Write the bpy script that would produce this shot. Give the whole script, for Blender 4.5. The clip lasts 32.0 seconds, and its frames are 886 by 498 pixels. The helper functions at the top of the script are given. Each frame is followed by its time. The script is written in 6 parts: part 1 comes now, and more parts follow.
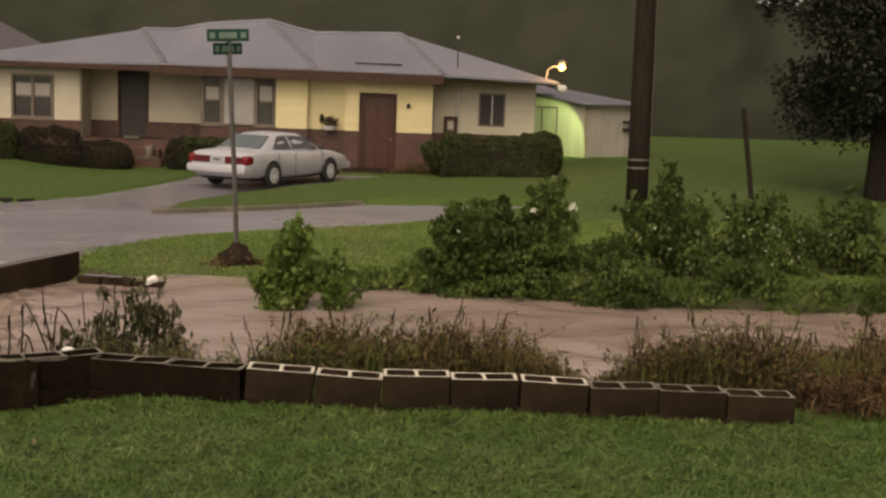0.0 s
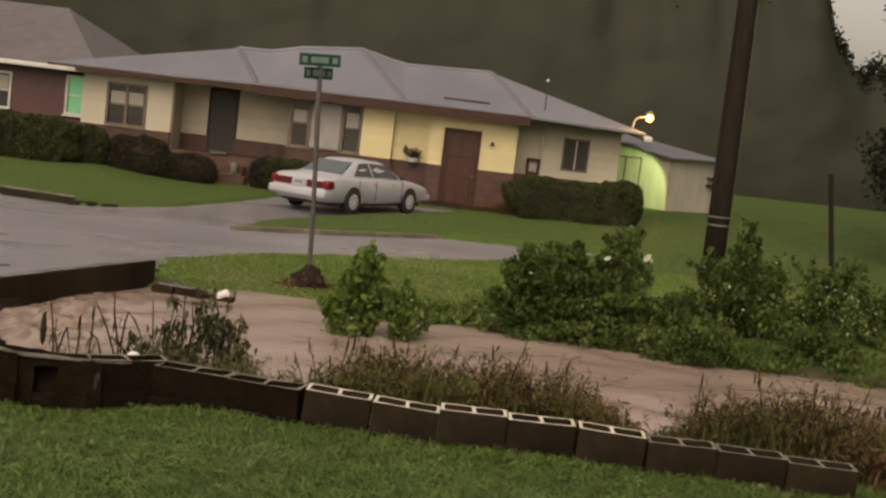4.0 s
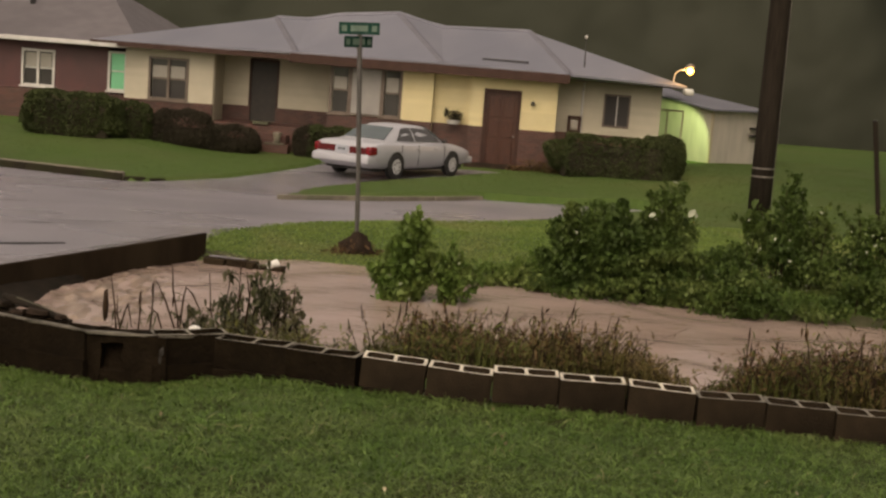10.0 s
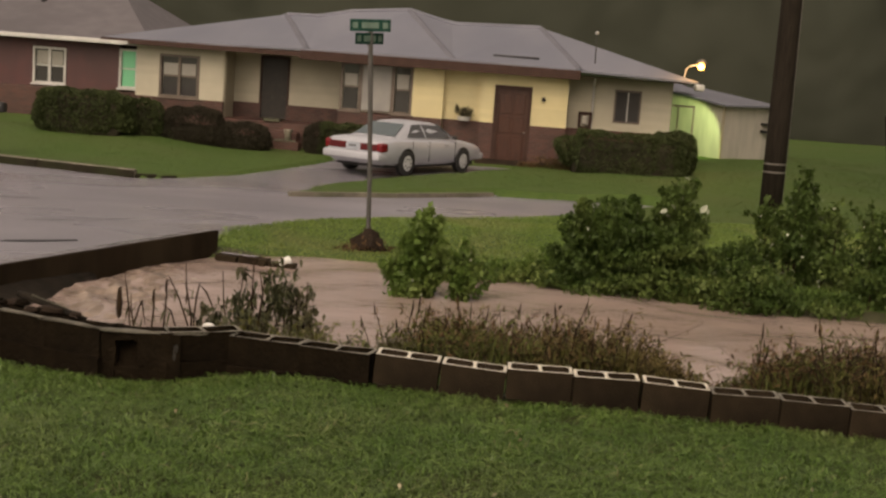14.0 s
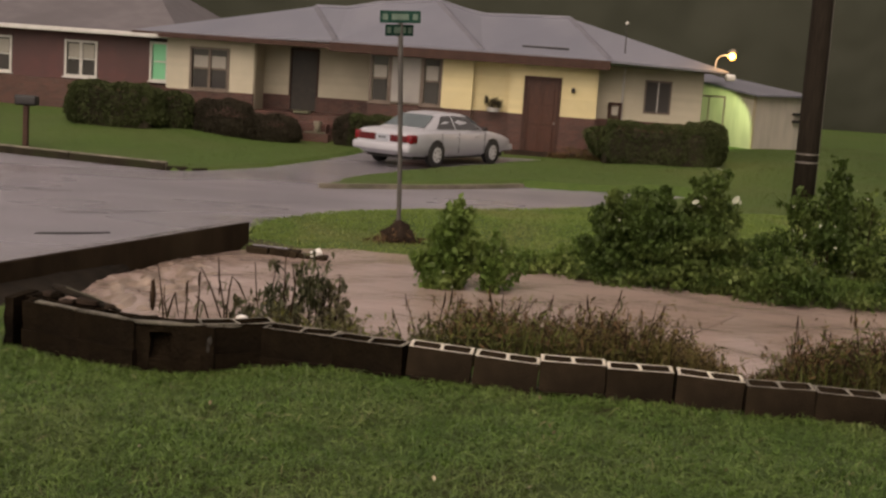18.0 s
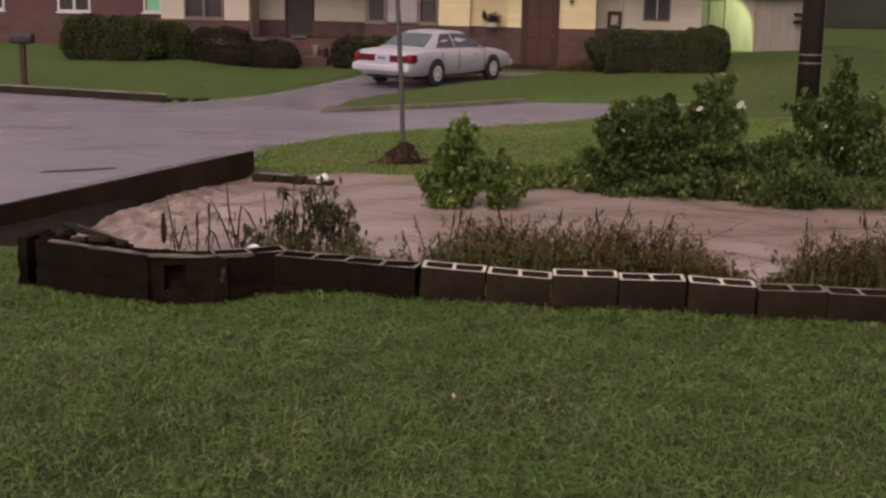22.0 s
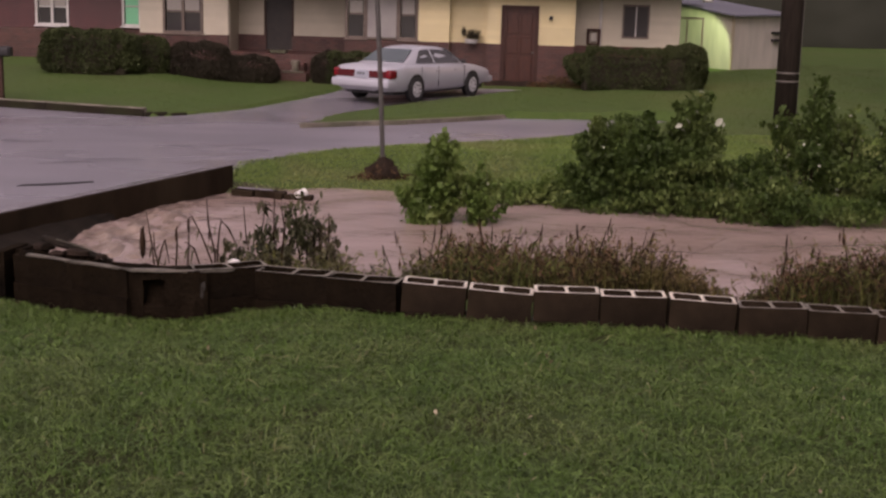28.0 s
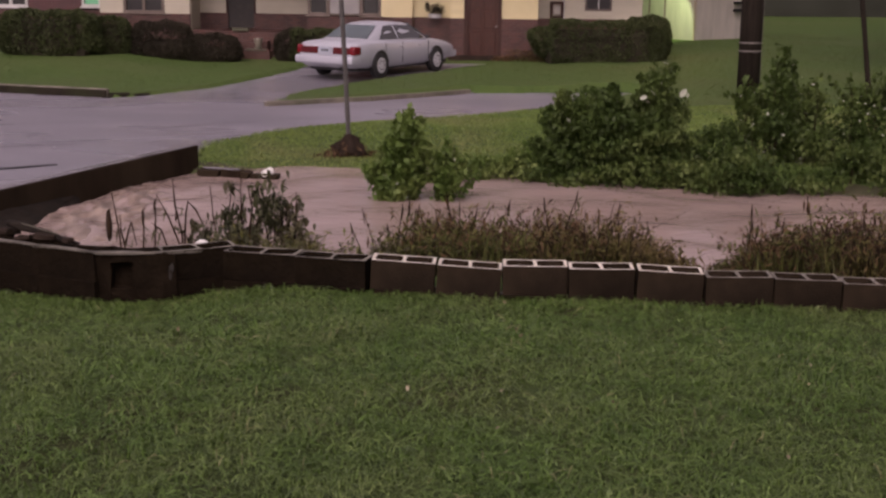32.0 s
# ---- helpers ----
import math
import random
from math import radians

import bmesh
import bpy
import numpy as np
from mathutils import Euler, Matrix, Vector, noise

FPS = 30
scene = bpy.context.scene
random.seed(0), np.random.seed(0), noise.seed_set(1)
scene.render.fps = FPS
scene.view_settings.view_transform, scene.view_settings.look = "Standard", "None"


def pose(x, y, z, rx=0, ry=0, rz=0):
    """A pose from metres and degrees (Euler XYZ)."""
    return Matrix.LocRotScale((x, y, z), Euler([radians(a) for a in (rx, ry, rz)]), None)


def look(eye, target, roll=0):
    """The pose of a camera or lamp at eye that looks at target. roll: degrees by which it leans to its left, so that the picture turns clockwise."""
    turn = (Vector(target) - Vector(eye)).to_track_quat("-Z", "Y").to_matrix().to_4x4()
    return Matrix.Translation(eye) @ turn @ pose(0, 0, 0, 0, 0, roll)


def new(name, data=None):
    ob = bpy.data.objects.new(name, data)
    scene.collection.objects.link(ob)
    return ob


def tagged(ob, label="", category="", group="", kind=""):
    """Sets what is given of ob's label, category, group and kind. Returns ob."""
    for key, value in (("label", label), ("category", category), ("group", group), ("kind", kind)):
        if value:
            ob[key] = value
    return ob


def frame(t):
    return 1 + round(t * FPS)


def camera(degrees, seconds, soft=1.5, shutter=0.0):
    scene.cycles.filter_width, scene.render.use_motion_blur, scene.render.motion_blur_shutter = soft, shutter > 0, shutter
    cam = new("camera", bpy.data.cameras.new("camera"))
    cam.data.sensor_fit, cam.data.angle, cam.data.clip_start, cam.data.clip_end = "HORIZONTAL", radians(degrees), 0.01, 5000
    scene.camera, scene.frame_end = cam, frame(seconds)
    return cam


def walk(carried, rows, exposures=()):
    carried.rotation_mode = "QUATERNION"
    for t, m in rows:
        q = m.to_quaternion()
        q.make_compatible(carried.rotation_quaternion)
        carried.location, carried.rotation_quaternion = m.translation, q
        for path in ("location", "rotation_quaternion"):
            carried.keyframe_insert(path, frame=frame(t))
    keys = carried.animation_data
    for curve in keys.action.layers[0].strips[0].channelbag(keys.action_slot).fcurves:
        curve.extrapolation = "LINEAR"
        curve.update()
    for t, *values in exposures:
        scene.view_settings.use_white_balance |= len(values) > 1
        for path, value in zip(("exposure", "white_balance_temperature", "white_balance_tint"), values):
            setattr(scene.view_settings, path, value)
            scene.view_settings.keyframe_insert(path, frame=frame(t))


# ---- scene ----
cam = camera(39.1, 32.0, soft=2.5)
PATH = [
    (0, (0.036, 0.124, 2.861), (0.261, 2.094, 2.599), 2.2),
    (0.5, (0.068, 0.136, 2.847), (0.197, 2.119, 2.617), 4.1),
    (1, (0.079, 0.162, 2.838), (0.112, 2.149, 2.614), 5.9),
    (1.5, (0.079, 0.139, 2.838), (0.097, 2.124, 2.594), 5.8),
    (2, (0.078, 0.15, 2.832), (0.117, 2.135, 2.587), 6.1),
    (2.5, (0.062, 0.126, 2.838), (0.062, 2.105, 2.55), 6.3),
    (3, (0.056, 0.134, 2.839), (0.072, 2.116, 2.571), 6.7),
    (3.5, (0.051, 0.111, 2.849), (0.09, 2.097, 2.609), 7.2),
    (4, (0.062, 0.131, 2.849), (0.165, 2.117, 2.638), 6.8),
    (4.5, (0.066, 0.146, 2.839), (0.227, 2.128, 2.621), 6.3),
    (6.5, (0.063, -0.058, 2.913), (0.303, 1.91, 2.653), 4.7),
    (7, (0.054, -0.038, 2.909), (0.275, 1.932, 2.643), 4.8),
    (7.5, (0.05, -0.054, 2.91), (0.259, 1.917, 2.64), 4.9),
    (8, (0.045, -0.052, 2.91), (0.244, 1.919, 2.64), 5.1),
    (8.5, (0.044, -0.047, 2.911), (0.233, 1.926, 2.642), 5.0),
    (9, (0.03, -0.047, 2.91), (0.204, 1.926, 2.635), 5.1),
    (9.5, (0.02, -0.058, 2.916), (0.116, 1.92, 2.634), 4.8),
    (10, (0.021, -0.053, 2.914), (0.06, 1.927, 2.633), 4.5),
    (10.5, (0.025, -0.053, 2.913), (0.058, 1.926, 2.629), 4.5),
    (11, (0.018, -0.054, 2.912), (0.059, 1.925, 2.627), 4.7),
    (11.5, (0.012, -0.059, 2.917), (0.048, 1.92, 2.634), 4.8),
    (12, (0.009, -0.059, 2.914), (0.044, 1.92, 2.626), 4.8),
    (12.5, (0.009, -0.053, 2.916), (0.041, 1.926, 2.626), 4.6),
    (13, (0.003, -0.048, 2.911), (0.025, 1.93, 2.618), 4.4),
    (13.5, (0.0, -0.066, 2.918), (0.017, 1.913, 2.626), 4.4),
    (14, (0.002, -0.058, 2.917), (0.025, 1.921, 2.629), 4.3),
    (14.5, (-0.007, -0.055, 2.915), (0.019, 1.923, 2.619), 4.4),
    (15, (-0.016, -0.057, 2.914), (-0.026, 1.919, 2.604), 4.8),
    (15.5, (-0.012, -0.05, 2.91), (-0.034, 1.924, 2.592), 4.7),
    (17.5, (-0.026, -0.068, 2.922), (-0.046, 1.908, 2.612), 4.4),
    (18, (-0.023, -0.048, 2.917), (-0.045, 1.929, 2.612), 4.0),
    (18.5, (-0.024, -0.061, 2.92), (-0.058, 1.914, 2.601), 1.9),
    (19, (-0.033, -0.064, 2.921), (-0.06, 1.895, 2.52), 1.9),
    (19.5, (-0.038, -0.072, 2.929), (-0.047, 1.88, 2.492), 1.9),
    (20, (-0.042, -0.075, 2.927), (-0.048, 1.876, 2.489), 1.8),
    (20.5, (-0.041, -0.065, 2.928), (-0.054, 1.888, 2.498), 1.8),
    (21, (-0.041, -0.07, 2.932), (-0.058, 1.882, 2.498), 1.5),
    (21.5, (-0.041, -0.076, 2.93), (-0.063, 1.876, 2.495), 1.3),
    (22, (-0.042, -0.074, 2.929), (-0.068, 1.878, 2.496), 1.2),
    (22.5, (-0.042, -0.072, 2.929), (-0.067, 1.881, 2.497), 1.1),
    (23, (-0.042, -0.065, 2.927), (-0.07, 1.888, 2.498), 1.1),
    (23.5, (-0.048, -0.067, 2.93), (-0.08, 1.887, 2.505), 1.2),
    (24, (-0.048, -0.062, 2.925), (-0.083, 1.893, 2.504), 1.4),
    (24.5, (-0.042, -0.077, 2.93), (-0.079, 1.879, 2.515), 1.3),
    (25, (-0.038, -0.058, 2.923), (-0.068, 1.9, 2.512), 1.1),
    (25.5, (-0.047, -0.064, 2.93), (-0.07, 1.896, 2.531), 1.1),
    (26, (-0.049, -0.068, 2.927), (-0.058, 1.892, 2.528), 1.3),
    (26.5, (-0.054, -0.057, 2.923), (-0.053, 1.901, 2.514), 1.8),
    (28.5, (-0.067, -0.058, 2.926), (-0.056, 1.9, 2.52), 1.6),
    (29, (-0.069, -0.063, 2.927), (-0.06, 1.896, 2.523), 1.5),
    (29.5, (-0.068, -0.063, 2.927), (-0.058, 1.895, 2.521), 1.4),
    (30, (-0.066, -0.057, 2.935), (0.003, 1.889, 2.479), 1.0),
    (30.5, (-0.071, -0.061, 2.931), (-0.01, 1.885, 2.474), 1.1),
    (31, (-0.069, -0.064, 2.931), (-0.019, 1.882, 2.472), 1.0),
    (31.5, (-0.072, -0.069, 2.935), (-0.023, 1.878, 2.478), 0.8),
    (32, (-0.068, -0.072, 2.932), (-0.007, 1.877, 2.487), 0.8),
]
EXPO = [(0.0, 0.33, 8400, 15), (17.0, 0.27, 8300, 15.5), (20.0, 0.19, 7250, 31.5), (24.0, 0.19, 7200, 34.5), (32.0, 0.19, 6900, 38.5)]
walk(cam, [(t, look(eye, target, roll)) for t, eye, target, roll in PATH], EXPO)

# ---------------------------------------------------------------- light
SUN_EL, SUN_ROT = 46.0, 200.0

world = bpy.data.worlds.new("overcast_dusk")
scene.world = world
world.use_nodes = True
wn, wl = world.node_tree.nodes, world.node_tree.links
sky = wn.new("ShaderNodeTexSky")
sky.sky_type = "NISHITA"
sky.sun_disc = False
sky.sun_elevation, sky.sun_rotation = radians(SUN_EL), radians(SUN_ROT)
sky.air_density, sky.dust_density = 1.0, 4.0
grey = wn.new("ShaderNodeHueSaturation")
grey.inputs["Saturation"].default_value = 0.18
wl.new(sky.outputs[0], grey.inputs["Color"])
wl.new(grey.outputs[0], wn["Background"].inputs["Color"])
wn["Background"].inputs["Strength"].default_value = 0.10

sun_data = bpy.data.lights.new("sun", "SUN")
sun_data.energy, sun_data.angle, sun_data.color = 0.9, radians(80), (1.0, 0.95, 0.88)
sun = new("sun", sun_data)
sun.matrix_world = look((0, 0, 50), (-50 * math.cos(radians(SUN_EL)) * math.sin(radians(SUN_ROT)), -50 * math.cos(radians(SUN_EL)) * math.cos(radians(SUN_ROT)), 50 - 50 * math.sin(radians(SUN_EL))))

# ---------------------------------------------------------------- materials


def mat(name, c1, c2=None, scale=6.0, rough=0.7, bump=0.0, metal=0.0, c3=None, scale3=0.6, island=0.0, stretch=None, spec=0.5, bump_scale=None, rough2=None, trans=0.0, obj_rand=0.0):
    """Noise between two colours at one size, a third colour at a larger size, and fine relief."""
    m = bpy.data.materials.new(name)
    m.use_nodes = True
    n, l = m.node_tree.nodes, m.node_tree.links
    b = n["Principled BSDF"]
    b.inputs["Roughness"].default_value, b.inputs["Metallic"].default_value = rough, metal
    b.inputs["Specular IOR Level"].default_value = spec
    tc = n.new("ShaderNodeTexCoord")
    co = tc.outputs["Object"]
    if stretch:
        mp = n.new("ShaderNodeMapping")
        mp.inputs["Scale"].default_value = stretch
        l.new(co, mp.inputs["Vector"])
        co = mp.outputs["Vector"]
    c2 = c2 or [c * 0.75 for c in c1]
    n1 = n.new("ShaderNodeTexNoise")
    n1.inputs["Scale"].default_value, n1.inputs["Detail"].default_value = scale, 6
    l.new(co, n1.inputs["Vector"])
    ramp = n.new("ShaderNodeValToRGB")
    ramp.color_ramp.elements[0].position, ramp.color_ramp.elements[1].position = 0.35, 0.65
    ramp.color_ramp.elements[0].color, ramp.color_ramp.elements[1].color = (*c1, 1), (*c2, 1)
    l.new(n1.outputs["Fac"], ramp.inputs["Fac"])
    col = ramp.outputs["Color"]
    if c3:
        n3 = n.new("ShaderNodeTexNoise")
        n3.inputs["Scale"].default_value, n3.inputs["Detail"].default_value = scale3, 4
        l.new(co, n3.inputs["Vector"])
        r3 = n.new("ShaderNodeValToRGB")
        r3.color_ramp.elements[0].position, r3.color_ramp.elements[1].position = 0.45, 0.68
        l.new(n3.outputs["Fac"], r3.inputs["Fac"])
        mx = n.new("ShaderNodeMix")
        mx.data_type = "RGBA"
        l.new(r3.outputs["Color"], mx.inputs[0])
        l.new(col, mx.inputs[6])
        mx.inputs[7].default_value = (*c3, 1)
        col = mx.outputs[2]
    if island or obj_rand:
        hsv = n.new("ShaderNodeHueSaturation")
        mr = n.new("ShaderNodeMapRange")
        amount = island or obj_rand
        mr.inputs["To Min"].default_value, mr.inputs["To Max"].default_value = 1 - amount, 1 + amount
        if island:
            g = n.new("ShaderNodeNewGeometry")
            l.new(g.outputs["Random Per Island"], mr.inputs["Value"])
        else:
            g = n.new("ShaderNodeObjectInfo")
            l.new(g.outputs["Random"], mr.inputs["Value"])
        l.new(mr.outputs[0], hsv.inputs["Value"])
        l.new(col, hsv.inputs["Color"])
        col = hsv.outputs["Color"]
    l.new(col, b.inputs["Base Color"])
    if rough2 is not None:
        rr = n.new("ShaderNodeMapRange")
        rr.inputs["From Min"].default_value, rr.inputs["From Max"].default_value = 0.35, 0.65
        rr.inputs["To Min"].default_value, rr.inputs["To Max"].default_value = rough, rough2
        nr = n.new("ShaderNodeTexNoise")
        nr.inputs["Scale"].default_value = scale3
        l.new(co, nr.inputs["Vector"])
        l.new(nr.outputs["Fac"], rr.inputs["Value"])
        l.new(rr.outputs[0], b.inputs["Roughness"])
    if bump:
        bp = n.new("ShaderNodeBump")
        bp.inputs["Strength"].default_value, bp.inputs["Distance"].default_value = bump, 0.02
        nb = n.new("ShaderNodeTexNoise")
        nb.inputs["Scale"].default_value, nb.inputs["Detail"].default_value = bump_scale or scale * 4, 5
        l.new(co, nb.inputs["Vector"])
        l.new(nb.outputs["Fac"], bp.inputs["Height"])
        l.new(bp.outputs[0], b.inputs["Normal"])
    if trans:
        tr = n.new("ShaderNodeBsdfTranslucent")
        l.new(col, tr.inputs["Color"])
        ms = n.new("ShaderNodeMixShader")
        ms.inputs[0].default_value = trans
        l.new(b.outputs[0], ms.inputs[1])
        l.new(tr.outputs[0], ms.inputs[2])
        l.new(ms.outputs[0], n["Material Output"].inputs["Surface"])
    return m


def glow(name, colour, strength):
    m = bpy.data.materials.new(name)
    m.use_nodes = True
    b = m.node_tree.nodes["Principled BSDF"]
    b.inputs["Base Color"].default_value = (*colour, 1)
    b.inputs["Emission Color"].default_value = (*colour, 1)
    b.inputs["Emission Strength"].default_value = strength
    return m


M_GROUND = mat("wet_grass_ground", (0.054, 0.098, 0.021), (0.072, 0.118, 0.025), 9.0, 0.75, 0.8, c3=(0.076, 0.108, 0.030), scale3=0.35, bump_scale=30, spec=0.25)
M_BLADE = mat("grass_blade", (0.078, 0.150, 0.028), (0.124, 0.210, 0.045), 3.4, 0.38, island=0.36, c3=(0.138, 0.196, 0.056), scale3=0.9, trans=0.3, spec=0.5)
M_RUNNER = mat("long_grass_blade", (0.078, 0.146, 0.030), (0.128, 0.205, 0.050), 3.0, 0.45, island=0.45, c3=(0.150, 0.205, 0.064), scale3=1.7, trans=0.25, spec=0.35)
M_THATCH = mat("dark_wet_thatch", (0.038, 0.062, 0.018), (0.062, 0.088, 0.026), 14.0, 0.85, 0.8, c3=(0.040, 0.044, 0.016), scale3=1.2, bump_scale=60, spec=0.15)
M_VERGE = mat("pale_verge_grass", (0.178, 0.272, 0.062), (0.232, 0.318, 0.078), 1.2, 0.5, island=0.25, c3=(0.275, 0.305, 0.11), scale3=0.7, trans=0.4)
M_FARGRASS = mat("dull_far_grass", (0.076, 0.116, 0.030), (0.094, 0.132, 0.034), 0.8, 0.7, island=0.14, c3=(0.104, 0.126, 0.044), scale3=0.35, trans=0.4, spec=0.2)
M_STRAW = mat("straw_blade", (0.19, 0.205, 0.085), (0.25, 0.235, 0.125), 2.0, 0.55, island=0.4, trans=0.2, spec=0.2)
M_BANK = mat("muddy_bank", (0.07, 0.06, 0.03), (0.045, 0.05, 0.02), 5.0, 0.75, 0.6)
M_ROAD = mat("wet_asphalt", (0.255, 0.238, 0.268), (0.292, 0.272, 0.308), 0.9, 0.17, 0.10, c3=(0.205, 0.190, 0.214), scale3=0.22, rough2=0.40, bump_scale=70, spec=0.6, stretch=(0.6, 1.3, 1))
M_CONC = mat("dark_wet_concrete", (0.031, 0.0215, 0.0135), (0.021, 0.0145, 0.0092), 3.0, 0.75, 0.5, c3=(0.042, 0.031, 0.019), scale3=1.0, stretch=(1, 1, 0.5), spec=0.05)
# Pale tone for the culvert wall's top strip and the ledge's lit top.
M_COPING = mat("pale_grey_top", (0.27, 0.25, 0.27), (0.22, 0.205, 0.22), 5.0, 0.2, 0.15, c3=(0.18, 0.168, 0.178), scale3=1.4, spec=0.6)
M_KERB = mat("old_concrete_kerb", (0.20, 0.175, 0.13), (0.10, 0.085, 0.065), 4.0, 0.5, 0.4, c3=(0.08, 0.08, 0.045), scale3=1.1)
# Block sides darkened and tops paled, so the colours carry the sky light.
M_BLOCK_NEW = mat("darkened_block_face", (0.036, 0.0255, 0.0165), (0.026, 0.0185, 0.0120), 7.0, 0.9, 0.4, c3=(0.018, 0.013, 0.009), scale3=1.8, bump_scale=90, obj_rand=0.22, spec=0.04)
M_BLOCK_TOP = mat("sky_paled_block_top", (0.80, 0.74, 0.62), (0.58, 0.52, 0.43), 9.0, 0.35, 0.3, bump_scale=90, c3=(0.40, 0.35, 0.28), scale3=4.0)
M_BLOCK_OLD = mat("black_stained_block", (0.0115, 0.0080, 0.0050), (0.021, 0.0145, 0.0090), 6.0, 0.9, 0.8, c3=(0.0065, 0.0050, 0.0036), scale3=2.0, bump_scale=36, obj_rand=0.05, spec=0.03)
# Patchy top tone, paler than the block faces.
M_BLOCK_OLDTOP = mat("mottled_block_top", (0.22, 0.195, 0.155), (0.05, 0.044, 0.032), 7.0, 0.5, 0.5, bump_scale=70)
M_CREAM = mat("cream_siding", (0.54, 0.485, 0.365), (0.47, 0.42, 0.31), 1.3, 0.5, c3=(0.44, 0.395, 0.295), scale3=0.6, obj_rand=0.04)
M_YELLOW = mat("yellow_siding", (0.70, 0.595, 0.33), (0.63, 0.53, 0.28), 1.3, 0.5, c3=(0.59, 0.50, 0.28), scale3=0.6, obj_rand=0.04)
M_TRIM = mat("white_paint", (0.60, 0.575, 0.55), (0.50, 0.48, 0.455), 5.0, 0.45)
M_BROWNTRIM = mat("brown_paint", (0.062, 0.030, 0.022), (0.046, 0.022, 0.016), 4.0, 0.6, 0.1, spec=0.25)
M_DOOR = mat("mahogany_door", (0.075, 0.026, 0.015), (0.05, 0.018, 0.011), 3.0, 0.35, 0.1, stretch=(8, 8, 1))
M_DARKDOOR = mat("dark_screen_door", (0.02, 0.016, 0.012), (0.03, 0.022, 0.016), 6.0, 0.5)
M_ROOF = mat("pale_metal_roof", (0.205, 0.202, 0.238), (0.168, 0.169, 0.205), 0.7, 0.4, 0.08, c3=(0.15, 0.151, 0.185), scale3=0.25, stretch=(1, 0.3, 1), metal=0.0)
M_ROOF_HIP = mat("shade_stained_hip", (0.13, 0.125, 0.15), (0.16, 0.155, 0.18), 1.5, 0.5, 0.08)
M_SHINGLE = mat("grey_shingle_roof", (0.150, 0.134, 0.142), (0.122, 0.109, 0.116), 2.5, 0.75, 0.4, c3=(0.108, 0.096, 0.102), scale3=0.4)
M_RED = mat("oxblood_siding", (0.085, 0.018, 0.016), (0.065, 0.014, 0.013), 2.0, 0.5, 0.1, c3=(0.06, 0.014, 0.012), scale3=0.5)
M_SOFFIT = mat("soffit_paint", (0.42, 0.36, 0.27), (0.36, 0.3, 0.22), 2.0, 0.6)
# Pane colour raised for the sky the windows reflect.
M_GLASS = mat("dark_window_glass", (0.052, 0.048, 0.048), (0.066, 0.060, 0.060), 0.8, 0.06, spec=0.8)
M_CURTAIN = mat("pale_blind", (0.38, 0.35, 0.31), (0.30, 0.28, 0.245), 3.0, 0.7, stretch=(6, 6, 14))
M_FRAME = mat("grey_brown_window_frame", (0.16, 0.12, 0.095), (0.12, 0.09, 0.07), 4.0, 0.5)
M_GREENLIT = glow("green_lit_curtain", (0.13, 0.42, 0.23), 0.2)
M_POLE = mat("galvanised_post", (0.12, 0.11, 0.10), (0.09, 0.085, 0.08), 8.0, 0.45, metal=0.4)
M_SIGN = mat("green_sign_sheet", (0.004, 0.046, 0.031), (0.005, 0.037, 0.025), 3.0, 0.6, spec=0.2)
M_SIGNW = mat("white_sign_sheeting", (0.13, 0.185, 0.15), (0.10, 0.15, 0.12), 6.0, 0.6, spec=0.2)
M_WOODPOLE = mat("creosoted_pole", (0.017, 0.0125, 0.009), (0.028, 0.021, 0.0155), 4.0, 0.9, 0.5, stretch=(6, 6, 0.6), spec=0.15)
M_BAND = mat("steel_band", (0.25, 0.22, 0.2), (0.2, 0.18, 0.16), 6.0, 0.4, metal=0.6)
M_BARK = mat("dark_bark", (0.018, 0.0145, 0.011), (0.030, 0.024, 0.018), 5.0, 0.85, 0.8, stretch=(3, 3, 0.6), spec=0.1)
M_LOG = mat("rotten_log", (0.012, 0.009, 0.006), (0.026, 0.019, 0.013), 5.0, 0.75, 0.7, stretch=(1, 5, 5), spec=0.2)
M_LEAF_A = mat("wet_shrub_leaf", (0.090, 0.150, 0.032), (0.135, 0.205, 0.048), 2.0, 0.5, island=0.26, trans=0.35, c3=(0.205, 0.262, 0.082), scale3=1.6, spec=0.25)
M_LEAF_B = mat("deep_green_leaf", (0.046, 0.080, 0.018), (0.070, 0.112, 0.026), 1.6, 0.5, island=0.26, trans=0.33, c3=(0.135, 0.182, 0.053), scale3=1.0, spec=0.22)
M_LEAF_C = mat("olive_wilted_leaf", (0.09, 0.092, 0.044), (0.06, 0.066, 0.032), 3.0, 0.5, island=0.5, trans=0.35, c3=(0.125, 0.10, 0.055), scale3=2.0, spec=0.3)
M_LEAF_HEDGE = mat("hedge_leaf", (0.046, 0.058, 0.021), (0.064, 0.080, 0.028), 1.0, 0.6, island=0.2, spec=0.2, trans=0.25)
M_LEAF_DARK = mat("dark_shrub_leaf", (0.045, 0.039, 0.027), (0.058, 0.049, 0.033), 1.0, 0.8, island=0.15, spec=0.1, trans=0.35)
M_WOODS = mat("rain_dulled_woodland", (0.045, 0.0475, 0.036), (0.049, 0.051, 0.039), 0.35, 1.0, c3=(0.040, 0.043, 0.033), scale3=0.05, spec=0.0)
M_WOODS_LEAF = mat("woodland_leaf", (0.038, 0.040, 0.030), (0.044, 0.045, 0.035), 0.1, 1.0, spec=0.0)
M_TREE = mat("black_green_tree_leaf", (0.026, 0.030, 0.020), (0.036, 0.040, 0.026), 0.6, 0.8, island=0.25, spec=0.08)
